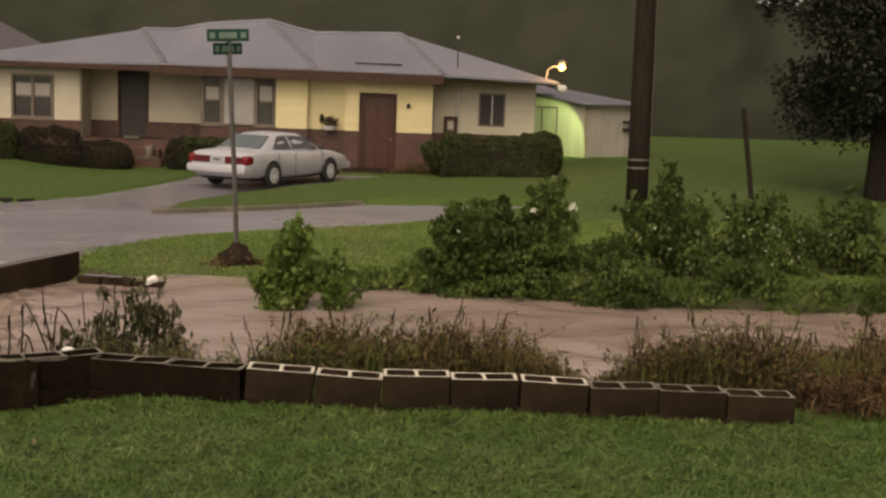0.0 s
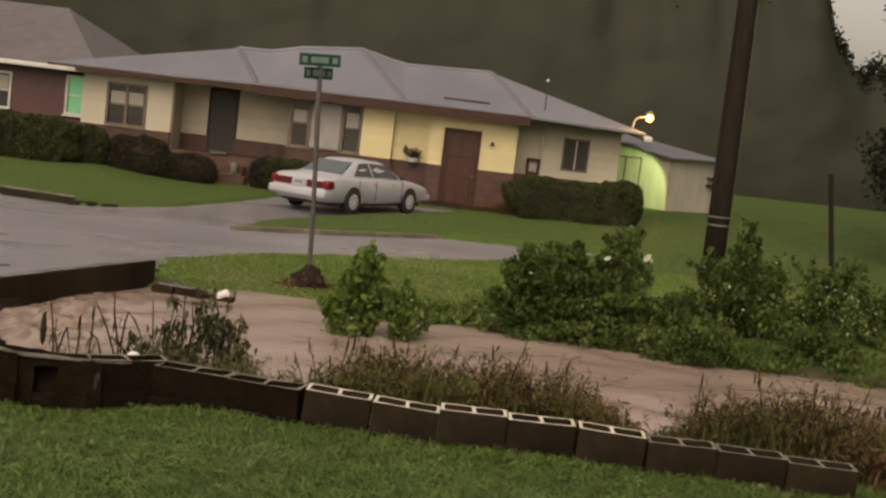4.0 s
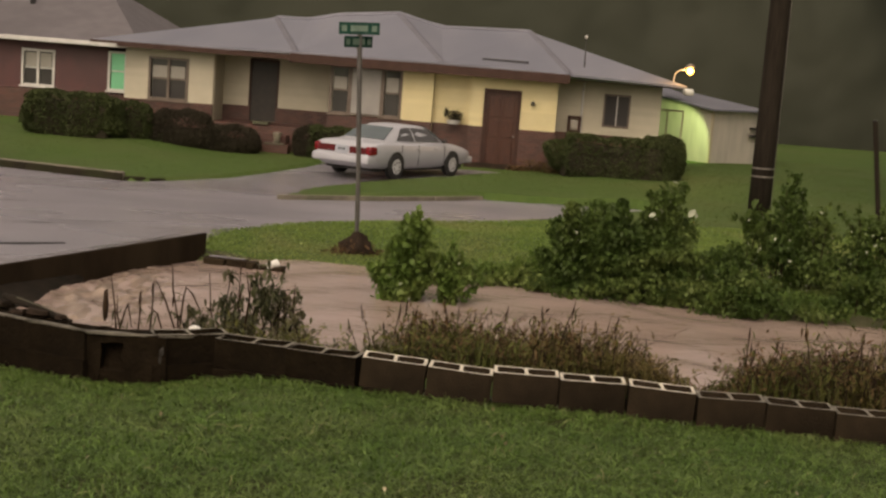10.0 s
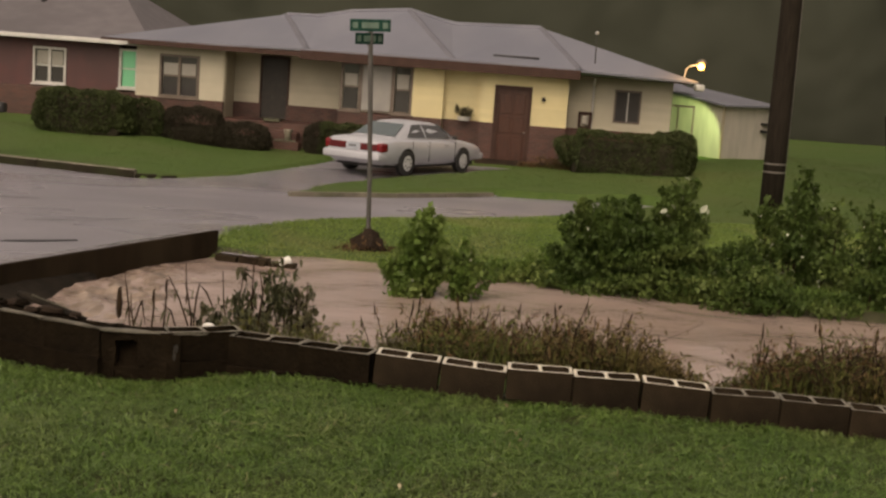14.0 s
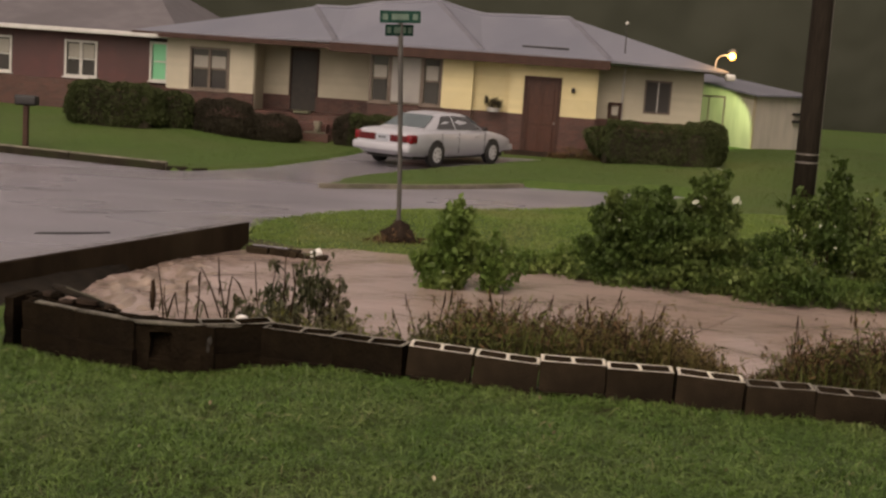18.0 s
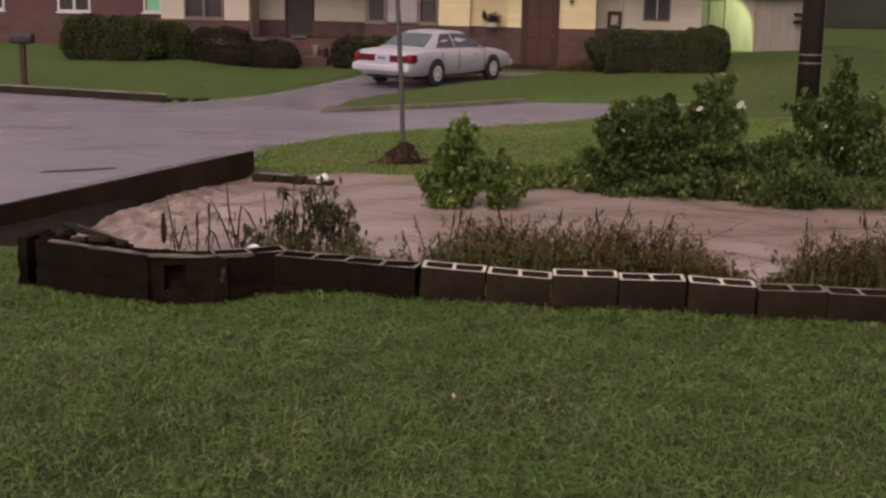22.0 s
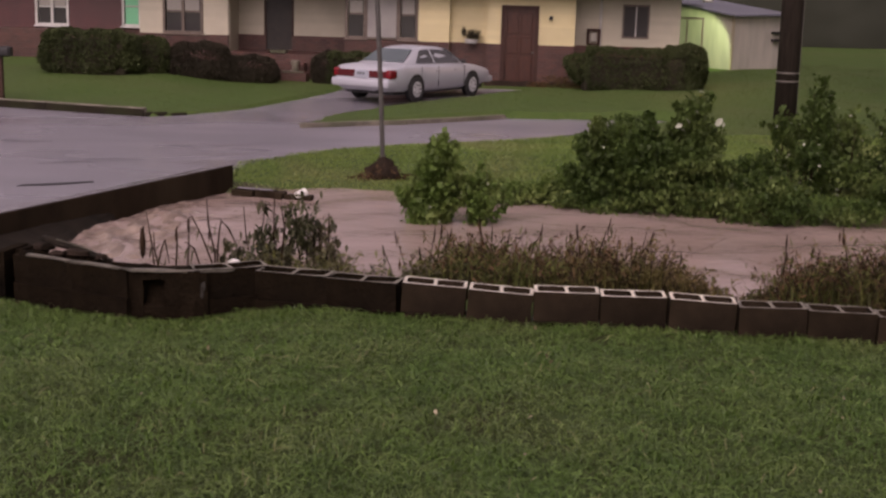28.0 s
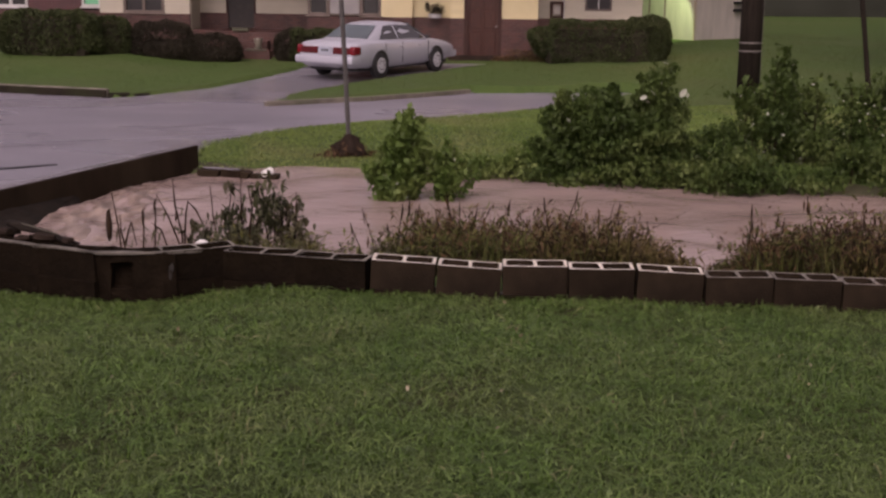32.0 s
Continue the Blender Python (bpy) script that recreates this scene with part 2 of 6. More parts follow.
M_WEED_BROWN = mat("dead_weed", (0.140, 0.083, 0.043), (0.083, 0.048, 0.025), 1.5, 0.7, island=0.5, c3=(0.115, 0.092, 0.036), scale3=0.9, trans=0.2, spec=0.15)
M_WEED_GREEN = mat("rank_weed", (0.115, 0.118, 0.032), (0.082, 0.094, 0.026), 1.5, 0.65, island=0.45, c3=(0.150, 0.105, 0.040), scale3=0.9, trans=0.25, spec=0.2)
M_STEM = mat("dry_stem", (0.045, 0.026, 0.015), (0.026, 0.016, 0.010), 6.0, 0.75, spec=0.15)
M_SILVER = mat("silver_car_paint", (0.46, 0.46, 0.50), (0.43, 0.43, 0.47), 0.8, 0.38, metal=0.1)
# Glass colour lightened to carry the sky it reflects.
M_CARGLASS = mat("sky_toned_car_glass", (0.11, 0.135, 0.14), (0.085, 0.105, 0.115), 1.0, 0.05, spec=0.9)
M_TYRE = mat("tyre_rubber", (0.012, 0.012, 0.012), (0.02, 0.02, 0.02), 12.0, 0.75)
M_RIM = mat("alloy_rim", (0.56, 0.56, 0.57), (0.46, 0.46, 0.47), 9.0, 0.4, metal=0.0)
M_TAIL = mat("red_tail_lens", (0.20, 0.008, 0.014), (0.14, 0.006, 0.010), 9.0, 0.15)
# Darker copy of the red lens, for its shaded rear face.
M_TAILDARK = mat("shaded_tail_lens", (0.11, 0.012, 0.014), (0.08, 0.008, 0.010), 9.0, 0.25)
M_BLACK = mat("black_plastic", (0.012, 0.011, 0.011), (0.02, 0.018, 0.018), 9.0, 0.5)
M_PLATE = mat("number_plate", (0.4, 0.42, 0.48), (0.34, 0.36, 0.4), 9.0, 0.4)
M_WHITE = mat("white_foam_plastic", (0.8, 0.78, 0.74), (0.7, 0.68, 0.64), 9.0, 0.4)
M_SHED = mat("pale_shed_board", (0.46, 0.42, 0.36), (0.38, 0.35, 0.30), 2.0, 0.6, 0.1, stretch=(2, 2, 0.4))
M_LAMPGLASS = glow("sodium_lamp_glass", (1.0, 0.48, 0.10), 14.0)
M_KERB_DARK = mat("dark_kerb", (0.030, 0.025, 0.016), (0.018, 0.015, 0.010), 4.0, 0.8, 0.4, c3=(0.026, 0.029, 0.013), scale3=1.1, spec=0.1)
M_CRACK = mat("dark_asphalt_seam", (0.085, 0.078, 0.088), (0.12, 0.11, 0.124), 6.0, 0.4, 0.2)
M_LITTER = mat("pale_dead_leaf", (0.30, 0.26, 0.17), (0.20, 0.15, 0.09), 5.0, 0.6, island=0.5)
M_FLOWER = mat("pale_blossom", (0.34, 0.36, 0.27), (0.27, 0.29, 0.21), 9.0, 0.6)
M_LIME = mat("lime_stain", (0.040, 0.034, 0.028), (0.020, 0.017, 0.014), 30.0, 0.8, 0.3)
# Near-black apron tone, darker than the culvert wall concrete.
M_APRON = mat("blackish_apron", (0.014, 0.011, 0.008), (0.024, 0.018, 0.013), 4.0, 0.8, 0.5, spec=0.15)
M_SOIL = mat("wet_soil", (0.020, 0.013, 0.009), (0.034, 0.022, 0.015), 6.0, 0.85, 0.8, spec=0.15)


def brick_mat():
    m = bpy.data.materials.new("dark_red_brick")
    m.use_nodes = True
    n, l = m.node_tree.nodes, m.node_tree.links
    b = n["Principled BSDF"]
    tc = n.new("ShaderNodeTexCoord")
    mp = n.new("ShaderNodeMapping")
    mp.inputs["Rotation"].default_value = (radians(90), 0, 0)
    l.new(tc.outputs["Object"], mp.inputs["Vector"])
    bt = n.new("ShaderNodeTexBrick")
    bt.inputs["Scale"].default_value = 1.0
    bt.inputs["Brick Width"].default_value, bt.inputs["Row Height"].default_value = 0.21, 0.075
    bt.inputs["Mortar Size"].default_value = 0.006
    bt.inputs["Color1"].default_value, bt.inputs["Color2"].default_value = (0.098, 0.036, 0.026, 1), (0.058, 0.023, 0.017, 1)
    bt.inputs["Mortar"].default_value = (0.095, 0.066, 0.054, 1)
    l.new(mp.outputs[0], bt.inputs["Vector"])
    nz = n.new("ShaderNodeTexNoise")
    nz.inputs["Scale"].default_value = 1.2
    l.new(tc.outputs["Object"], nz.inputs["Vector"])
    hs = n.new("ShaderNodeHueSaturation")
    mr = n.new("ShaderNodeMapRange")
    mr.inputs["To Min"].default_value, mr.inputs["To Max"].default_value = 0.65, 1.35
    l.new(nz.outputs["Fac"], mr.inputs["Value"])
    l.new(mr.outputs[0], hs.inputs["Value"])
    l.new(bt.outputs["Color"], hs.inputs["Color"])
    l.new(hs.outputs["Color"], b.inputs["Base Color"])
    bp = n.new("ShaderNodeBump")
    bp.inputs["Strength"].default_value, bp.inputs["Distance"].default_value = 0.5, 0.01
    bp.invert = True
    l.new(bt.outputs["Fac"], bp.inputs["Height"])
    l.new(bp.outputs[0], b.inputs["Normal"])
    b.inputs["Roughness"].default_value = 0.6
    return m


M_BRICK = brick_mat()


def water_mat():
    m = mat("muddy_flood_water", (0.365, 0.272, 0.238), (0.315, 0.233, 0.20), 1.3, 0.18, c3=(0.40, 0.305, 0.275), scale3=0.45, stretch=(0.45, 1.0, 1), spec=0.5)
    n, l = m.node_tree.nodes, m.node_tree.links
    tc = n.new("ShaderNodeTexCoord")
    mp = n.new("ShaderNodeMapping")
    mp.inputs["Scale"].default_value = (0.9, 1.5, 1)
    l.new(tc.outputs["Object"], mp.inputs["Vector"])
    nz = n.new("ShaderNodeTexNoise")
    nz.inputs["Scale"].default_value, nz.inputs["Detail"].default_value = 4.5, 6
    l.new(mp.outputs[0], nz.inputs["Vector"])
    bp = n.new("ShaderNodeBump")
    bp.inputs["Strength"].default_value, bp.inputs["Distance"].default_value = 0.32, 0.05
    l.new(nz.outputs["Fac"], bp.inputs["Height"])
    l.new(bp.outputs[0], n["Principled BSDF"].inputs["Normal"])
    return m


M_WATER = water_mat()
M_FOAM = mat("tan_foam", (0.235, 0.172, 0.138), (0.175, 0.128, 0.100), 7.0, 0.4, 0.55, c3=(0.36, 0.275, 0.225), scale3=2.6, stretch=(1.6, 0.7, 1), bump_scale=20)

# ---------------------------------------------------------------- mesh helpers
WATER_Z = -0.10


def link(name, bm, material, parent=None, label="", smooth=False):
    me = bpy.data.meshes.new(name)
    bmesh.ops.recalc_face_normals(bm, faces=bm.faces)
    bm.to_mesh(me)
    bm.free()
    for mm in material if isinstance(material, (list, tuple)) else (material,):
        me.materials.append(mm)
    if smooth:
        me.polygons.foreach_set("use_smooth", [True] * len(me.polygons))
    ob = new(name, me)
    if parent:
        ob.parent = parent
    if label:
        tagged(ob, label)
    return ob


def part(name, bm, material, parent, label="", smooth=False):
    return link(name, bm, material, parent, label, smooth)


def empty(name, m, label, category, group="", kind=""):
    ob = new(name)
    ob.empty_display_size = 0.2
    ob.matrix_basis = m
    return tagged(ob, label, category, group, kind)


def box(x0, x1, y0, y1, z0, z1, bevel=0.0, seg=1):
    bm = bmesh.new()
    bmesh.ops.create_cube(bm, size=1.0, matrix=Matrix.LocRotScale(((x0 + x1) / 2, (y0 + y1) / 2, (z0 + z1) / 2), None, (abs(x1 - x0), abs(y1 - y0), abs(z1 - z0))))
    if bevel:
        bmesh.ops.bevel(bm, geom=bm.edges[:], offset=bevel, segments=seg, affect="EDGES", profile=0.5)
    return bm


def moved(bm, m):
    bmesh.ops.transform(bm, matrix=m, verts=bm.verts)
    return bm


def tube(points, radii, sides=8):
    """A tapered tube through the points."""
    bm = bmesh.new()
    rings = []
    for i, p in enumerate(points):
        a = Vector(points[max(i - 1, 0)])
        b = Vector(points[min(i + 1, len(points) - 1)])
        d = (b - a).normalized()
        u = d.orthogonal().normalized() if i == 0 else (u - d * u.dot(d)).normalized()
        v = d.cross(u)
        r = radii[i] if isinstance(radii, (list, tuple)) else radii
        rings.append([bm.verts.new(Vector(p) + (u * math.cos(k * 2 * math.pi / sides) + v * math.sin(k * 2 * math.pi / sides)) * r) for k in range(sides)])
    for r0, r1 in zip(rings, rings[1:]):
        for k in range(sides):
            bm.faces.new((r0[k], r0[(k + 1) % sides], r1[(k + 1) % sides], r1[k]))
    bm.faces.new(rings[0][::-1])
    bm.faces.new(rings[-1])
    return bm


def join(*bms):
    """Several bmeshes as one."""
    out = bmesh.new()
    for b in bms:
        me = bpy.data.meshes.new("piece")
        b.to_mesh(me)
        b.free()
        out.from_mesh(me)
        bpy.data.meshes.remove(me)
    return out


def prism(outline, z0, z1):
    """An upright slab on an outline of (x, y)."""
    bm = bmesh.new()
    lo = [bm.verts.new((x, y, z0)) for x, y in outline]
    hi = [bm.verts.new((x, y, z1)) for x, y in outline]
    k = len(outline)
    bm.faces.new(hi)
    bm.faces.new(lo[::-1])
    for i in range(k):
        bm.faces.new((lo[i], lo[(i + 1) % k], hi[(i + 1) % k], hi[i]))
    return bm


def raw_mesh(name, verts, faces, material, parent=None, label="", smooth=False):
    """Mesh from numpy arrays: verts (n, 3), faces (m, 3 or 4)."""
    me = bpy.data.meshes.new(name)
    verts, faces = np.asarray(verts, np.float32), np.asarray(faces, np.int32)
    k = faces.shape[1]
    me.vertices.add(len(verts))
    me.vertices.foreach_set("co", verts.ravel())
    me.loops.add(faces.size)
    me.loops.foreach_set("vertex_index", faces.ravel())
    me.polygons.add(len(faces))
    me.polygons.foreach_set("loop_start", np.arange(0, faces.size, k, dtype=np.int32))
    me.polygons.foreach_set("loop_total", np.full(len(faces), k, np.int32))
    if smooth:
        me.polygons.foreach_set("use_smooth", np.ones(len(faces), bool))
    me.update(calc_edges=True)
    me.validate()
    me.materials.append(material)
    ob = new(name, me)
    if parent:
        ob.parent = parent
    if label:
        tagged(ob, label)
    return ob


def leaves(name, centres, size, material, rng, parent=None, label="", droop=0.3, aspect=0.5, spread=1.0):
    """Folded pointed leaves at the centres, hanging by droop."""
    c = np.asarray(centres, float)
    n = len(c)
    yaw = rng.uniform(0, 2 * np.pi, n)
    pitch = -droop + rng.normal(0, 0.55 * spread, n)
    d = np.stack([np.cos(yaw) * np.cos(pitch), np.sin(yaw) * np.cos(pitch), np.sin(pitch)], 1)
    side = np.stack([-np.sin(yaw), np.cos(yaw), np.zeros(n)], 1)
    roll = rng.normal(0, 0.5 * spread, n)[:, None]
    up = np.cross(d, side)
    side2 = side * np.cos(roll) + up * np.sin(roll)
    up2 = np.cross(d, side2)
    s = (size * rng.uniform(0.6, 1.3, n))[:, None]
    w = s * aspect * 0.5
    p0, p2 = c - d * s * 0.5, c + d * s * 0.5
    p1 = c + side2 * w + up2 * w * 0.35 - d * s * 0.08
    p3 = c - side2 * w + up2 * w * 0.35 - d * s * 0.08
    v = np.stack([p0, p1, p2, p3], 1).reshape(-1, 3)
    i = np.arange(n)[:, None] * 4
    f = np.concatenate([i + [0, 1, 2], i + [0, 2, 3]], 1).reshape(-1, 3)
    return raw_mesh(name, v, f, material, parent, label)


def blades(name, base, height, width, material, rng, parent=None, label="", lean=0.5):
    """Grass blades: a bent strip of two segments each."""
    b = np.asarray(base, float)
    n = len(b)
    yaw = rng.uniform(0, 2 * np.pi, n)
    h = np.asarray(height) * rng.uniform(0.55, 1.35, n)
    ln = np.abs(rng.normal(0, lean, n)) * h
    d = np.stack([np.cos(yaw), np.sin(yaw), np.zeros(n)], 1)
    face = yaw + rng.uniform(0.6, 2.5, n)
    s = np.stack([np.cos(face), np.sin(face), np.zeros(n)], 1) * (width * rng.uniform(0.6, 1.3, n))[:, None] * 0.5
    z = np.array([0, 0, 1.0])
    mid = b + d * (ln * 0.35)[:, None] + z * (h * 0.6)[:, None]
    tip = b + d * ln[:, None] + z * (np.maximum(h - 0.4 * ln, 0.25 * h))[:, None]
    v = np.stack([b - s, b + s, mid + s * 0.8, mid - s * 0.8, tip], 1).reshape(-1, 3)
    i = np.arange(n)[:, None] * 5
    f = np.concatenate([i + [0, 1, 2], i + [0, 2, 3], i + [3, 2, 4]], 1).reshape(-1, 3)
    return raw_mesh(name, v, f, material, parent, label)


def runners(name, base, length, arch, width, material, rng):
    """Long grass blades that arch over and lie on the lawn."""
    b = np.asarray(base, float)
    n = len(b)
    yaw = rng.uniform(0, 2 * np.pi, n)
    d = np.stack([np.cos(yaw), np.sin(yaw), np.zeros(n)], 1)
    p = np.stack([-np.sin(yaw), np.cos(yaw), np.zeros(n)], 1)
    L = np.asarray(length) * rng.uniform(0.5, 1.3, n)
    top = np.asarray(arch) * rng.uniform(0.5, 1.4, n)
    bend = rng.normal(0, 0.35, n)
    tilt = rng.uniform(-0.7, 0.7, n)
    rows = []
    for s, w in ((0.0, 0.7), (0.28, 1.0), (0.55, 0.9), (0.8, 0.6), (1.0, 0.12)):
        c = b + d * (L * s)[:, None] + p * (bend * L * s * s)[:, None]
        c[:, 2] += top * (1.9 * s * (1.25 - s)) / 0.74
        side = p * (width * w * 0.5) + np.array([0, 0, 1.0]) * (width * w * 0.5 * tilt)[:, None]
        rows += [c - side, c + side]
    v = np.stack(rows, 1).reshape(-1, 3)
    i = np.arange(n)[:, None] * 10
    f = np.concatenate([i + [k, k + 1, k + 3, k + 2] for k in (0, 2, 4, 6)], 1).reshape(-1, 4)
    return raw_mesh(name, v, f, material)


def shell_points(rng, n, blobs, jitter=0.25):
    """Points near the surfaces of ellipsoids (x, y, z, rx, ry, rz)."""
    out = []
    vol = np.array([b[3] * b[4] + b[4] * b[5] + b[3] * b[5] for b in blobs])
    for b, k in zip(blobs, (n * vol / vol.sum()).astype(int)):
        u = rng.normal(0, 1, (k, 3))
        u /= np.linalg.norm(u, axis=1)[:, None]
        r = 1 - np.abs(rng.normal(0, jitter, k))
        lump = 1 + 0.16 * np.sin(u[:, 0] * 5 + b[0] * 7) * np.cos(u[:, 2] * 6 + b[1] * 5) + 0.12 * np.sin(u[:, 1] * 9 + b[2])
        out.append(np.array(b[:3]) + u * np.array(b[3:6]) * (r * lump)[:, None])
    return np.concatenate(out)


def clump_points(rng, n, blobs, clumps=9, loose=0.5):
    """Points in leafy clumps scattered over ellipsoids, with gaps between and shoots standing out."""
    out = []
    vol = np.array([b[3] * b[4] + b[4] * b[5] + b[3] * b[5] for b in blobs])
    for b, k in zip(blobs, np.maximum(20, n * vol / vol.sum()).astype(int)):
        m = max(4, int(clumps * (0.6 + vol.max() and 1.0)))
        c = rng.normal(0, 1, (m, 3))
        c /= np.linalg.norm(c, axis=1)[:, None]
        c *= rng.uniform(0.45, 1.18, (m, 1))
        r = rng.uniform(0.18, 0.50, m)
        pick = rng.integers(0, m, k)
        g = rng.normal(0, 1, (k, 3))
        g /= np.linalg.norm(g, axis=1)[:, None]
        g *= (rng.uniform(0, 1, k) ** loose)[:, None]
        p = c[pick] + g * r[pick][:, None]
        p[:, 2] = np.maximum(p[:, 2], -1.0)
        out.append(np.array(b[:3]) + p * np.array(b[3:6]))
    return np.concatenate(out)

# ---------------------------------------------------------------- ground
ROAD = [(-3.22, 18.42), (-3.33, 19.75), (-2.15, 21.10), (-0.63, 22.02), (0.81, 23.07), (1.92, 23.87), (3.11, 25.71), (5.3, 27.7), (5.7, 28.8), (5.0, 29.3), (3.8, 29.1), (1.45, 28.8), (0.3, 27.85), (-0.8, 27.0), (-2.95, 25.75),
        (-2.6, 28.1), (-1.2, 29.9), (0.7, 31.6), (2.0, 33.6), (2.5, 36.0), (-2.6, 36.3), (-2.9, 33.2), (-3.75, 31.0), (-4.6, 29.4), (-5.75, 27.75), (-6.1, 27.35), (-6.55, 27.15), (-11.3, 28.7), (-24.0, 33.15), (-45.0, 40.35), (-60.0, 10.0), (-12.0, -2.0), (-5.32, 13.5)]
PAR_A, PAR_B = (-3.12, 18.31), (-7.6, 8.0)
# top line of the garden wall, old part and new part
WALL = [(-3.1, 8.3), (-2.79, 8.16), (-2.02, 7.79), (-1.65, 7.82), (-1.37, 7.93), (-0.33, 7.62), (0.53, 7.54), (1.38, 7.46), (2.2, 7.34), (3.1, 7.24)]


def step(a, b, t):
    s = np.clip((t - a) / (b - a), 0, 1)
    return s * s * (3 - 2 * s)


def inside(poly, x, y):
    r = np.zeros(np.shape(x), bool)
    for (ax, ay), (bx, by) in zip(poly, poly[1:] + poly[:1]):
        hit = ((ay > y) != (by > y)) & (x < (bx - ax) * (y - ay) / (by - ay + 1e-12) + ax)
        r ^= hit
    return r


def lump(x, y):
    return 0.5 * np.sin(1.3 * x + 0.7 * y) * np.cos(0.9 * y - 0.4 * x) + 0.3 * np.sin(2.9 * x - 1.7 * y + 1.0) + 0.2 * np.sin(5.1 * y + 3.7 * x)


def wall_y(x):
    return np.interp(x, [p[0] for p in WALL], [p[1] for p in WALL])


def road_z(x, y):
    return 0.02 + 0.15 * step(28, 33, y) * step(-6.5, -3, x)


KERB_STREET = [(-6.55, 27.2), (-11.3, 28.75), (-24, 33.2), (-45, 40.4)]
KERB_ISLAND = [(-2.95, 25.8), (-0.8, 27.05), (0.3, 27.9), (1.45, 28.85)]


def near_kerb(x, y, r=0.15):
    out = np.zeros(np.shape(x), bool)
    for line in (KERB_STREET, KERB_ISLAND):
        for (ax, ay), (bx, by) in zip(line, line[1:]):
            t = np.clip(((x - ax) * (bx - ax) + (y - ay) * (by - ay)) / ((bx - ax) ** 2 + (by - ay) ** 2), 0, 1)
            out |= np.hypot(x - ax - t * (bx - ax), y - ay - t * (by - ay)) < r
    return out


def ground_z(x, y):
    x, y = np.asarray(x, float), np.asarray(y, float)
    near = np.interp(y, [-5, 2, 5, 7.3, 9.5], [1.28, 1.16, 1.0, 0.90, 0.84]) - 0.135 * step(-0.6, -1.9, x) * step(5.5, 7.9, y) + 0.012 * lump(x * 2, y * 2)
    # ditch between the near lawn and the far bank
    wy = wall_y(x) + 0.25 + np.where(x < -3.1, 0.9, 0) * step(-3.1, -3.6, x) + 1.2 * step(3.2, 6.5, x)
    bank = near + (-0.55 - near) * step(wy, 14.6 + 0.25 * np.sin(x * 1.7) + 0.15 * np.sin(x * 4.1), y) ** 0.8
    edge = np.interp(x, [-3.5, -3, -2, -0.9, 0.2, 1.4, 2.6, 3.9, 4.7, 6, 30], [18.2, 18.3, 18.7, 18.82, 18.45, 17.8, 17.5, 17.3, 16.8, 16.65, 17.2]) + 0.05 * np.sin(x * 2.3) + 0.05 * np.sin(x * 6.1)
    up = step(edge - 0.9, edge + 0.7, y)
    far = 0.16 + 0.10 * step(19, 21, y) * step(-3.2, 0, x) - 0.08 * step(20.5, 23, y) + 0.12 * step(3, 8, x)
    far = far + 0.22 * step(30, 35, y) * step(-5.6, -8, x) + 0.16 * step(28, 33, y) + 0.3 * step(32, 60, y) * step(6, 16, x) - 0.10 * step(-5.2, -2.4, x) * step(27.5, 24.5, y) * 0
    gentle = -0.55 + 0.55 * step(edge - 0.9, edge + 0.25, y) + far * step(edge + 0.1, edge + 2.6, y)
    flat = step(1.6, 0.4, x)
    rise = (-0.55 + up * (far + 0.55)) * (1 - flat) + gentle * flat
    z = np.where(y < 15.2, bank, rise) + 0.02 * lump(x, y) * step(18.5, 20, y)
    # under the road and left of the culvert wall
    t = (PAR_A[0] - PAR_B[0]) / (PAR_A[1] - PAR_B[1])
    left = x - (PAR_A[0] + (y - PAR_A[1]) * t) < -0.25
    z = np.where(left & (y < 18.6) & (y > 9.8), -0.12, z)
    return np.where(inside(ROAD, x, y) | near_kerb(x, y), road_z(x, y) - 0.13, z)


def axis(a, b, s, far0, far1):
    fine = list(np.arange(a, b + 1e-6, s))
    lo, hi, d = [a], [b], s
    while lo[-1] > far0 or hi[-1] < far1:
        d *= 1.35
        lo.append(lo[-1] - d)
        hi.append(hi[-1] + d)
    return np.array(sorted(set(lo[1:] + fine + hi[1:])))


def grid_mesh(name, xs, ys, zf, material, keep=None, smooth=True):
    X, Y = np.meshgrid(xs, ys)
    v = np.stack([X.ravel(), Y.ravel(), zf(X, Y).ravel()], 1)
    nx = len(xs)
    i, j = np.meshgrid(np.arange(nx - 1), np.arange(len(ys) - 1))
    k = (j * nx + i).ravel()
    f = np.stack([k, k + 1, k + nx + 1, k + nx], 1)
    if keep is not None:
        f = f[keep(v[f].mean(1))]
    return raw_mesh(name, v, f, material, smooth=smooth)


ground = grid_mesh("ground", axis(-12, 10, 0.17, -900, 900), axis(5.5, 34, 0.17, -300, 1800), ground_z, M_GROUND)
lawn_faces = np.zeros(len(ground.data.polygons) * 3, np.float32)
ground.data.polygons.foreach_get("center", lawn_faces)
lawn_faces = lawn_faces.reshape(-1, 3)
ground.data.materials.append(M_THATCH)
ground.data.polygons.foreach_set("material_index", ((np.abs(lawn_faces[:, 0]) < 5.2) & (lawn_faces[:, 1] > -4.0) & (lawn_faces[:, 1] < wall_y(lawn_faces[:, 0]) + 0.15)).astype(np.int32))
tagged(ground, "wet green lawn and banks running to the woods", "ground", kind="structure")

bank = grid_mesh("bank_soil", np.arange(-5.2, 14, 0.2), np.arange(8.3, 18.8, 0.15), lambda x, y: ground_z(x, y) + 0.006, M_BANK,
                 keep=lambda c: (c[:, 2] < 0.55 + 0.1 * np.sin(c[:, 0] * 3)) & (c[:, 1] < 18.5) & (c[:, 2] > -0.7) & (ground_z(c[:, 0], c[:, 1]) < np.where(c[:, 1] > 15.2, 0.0, 0.6)))
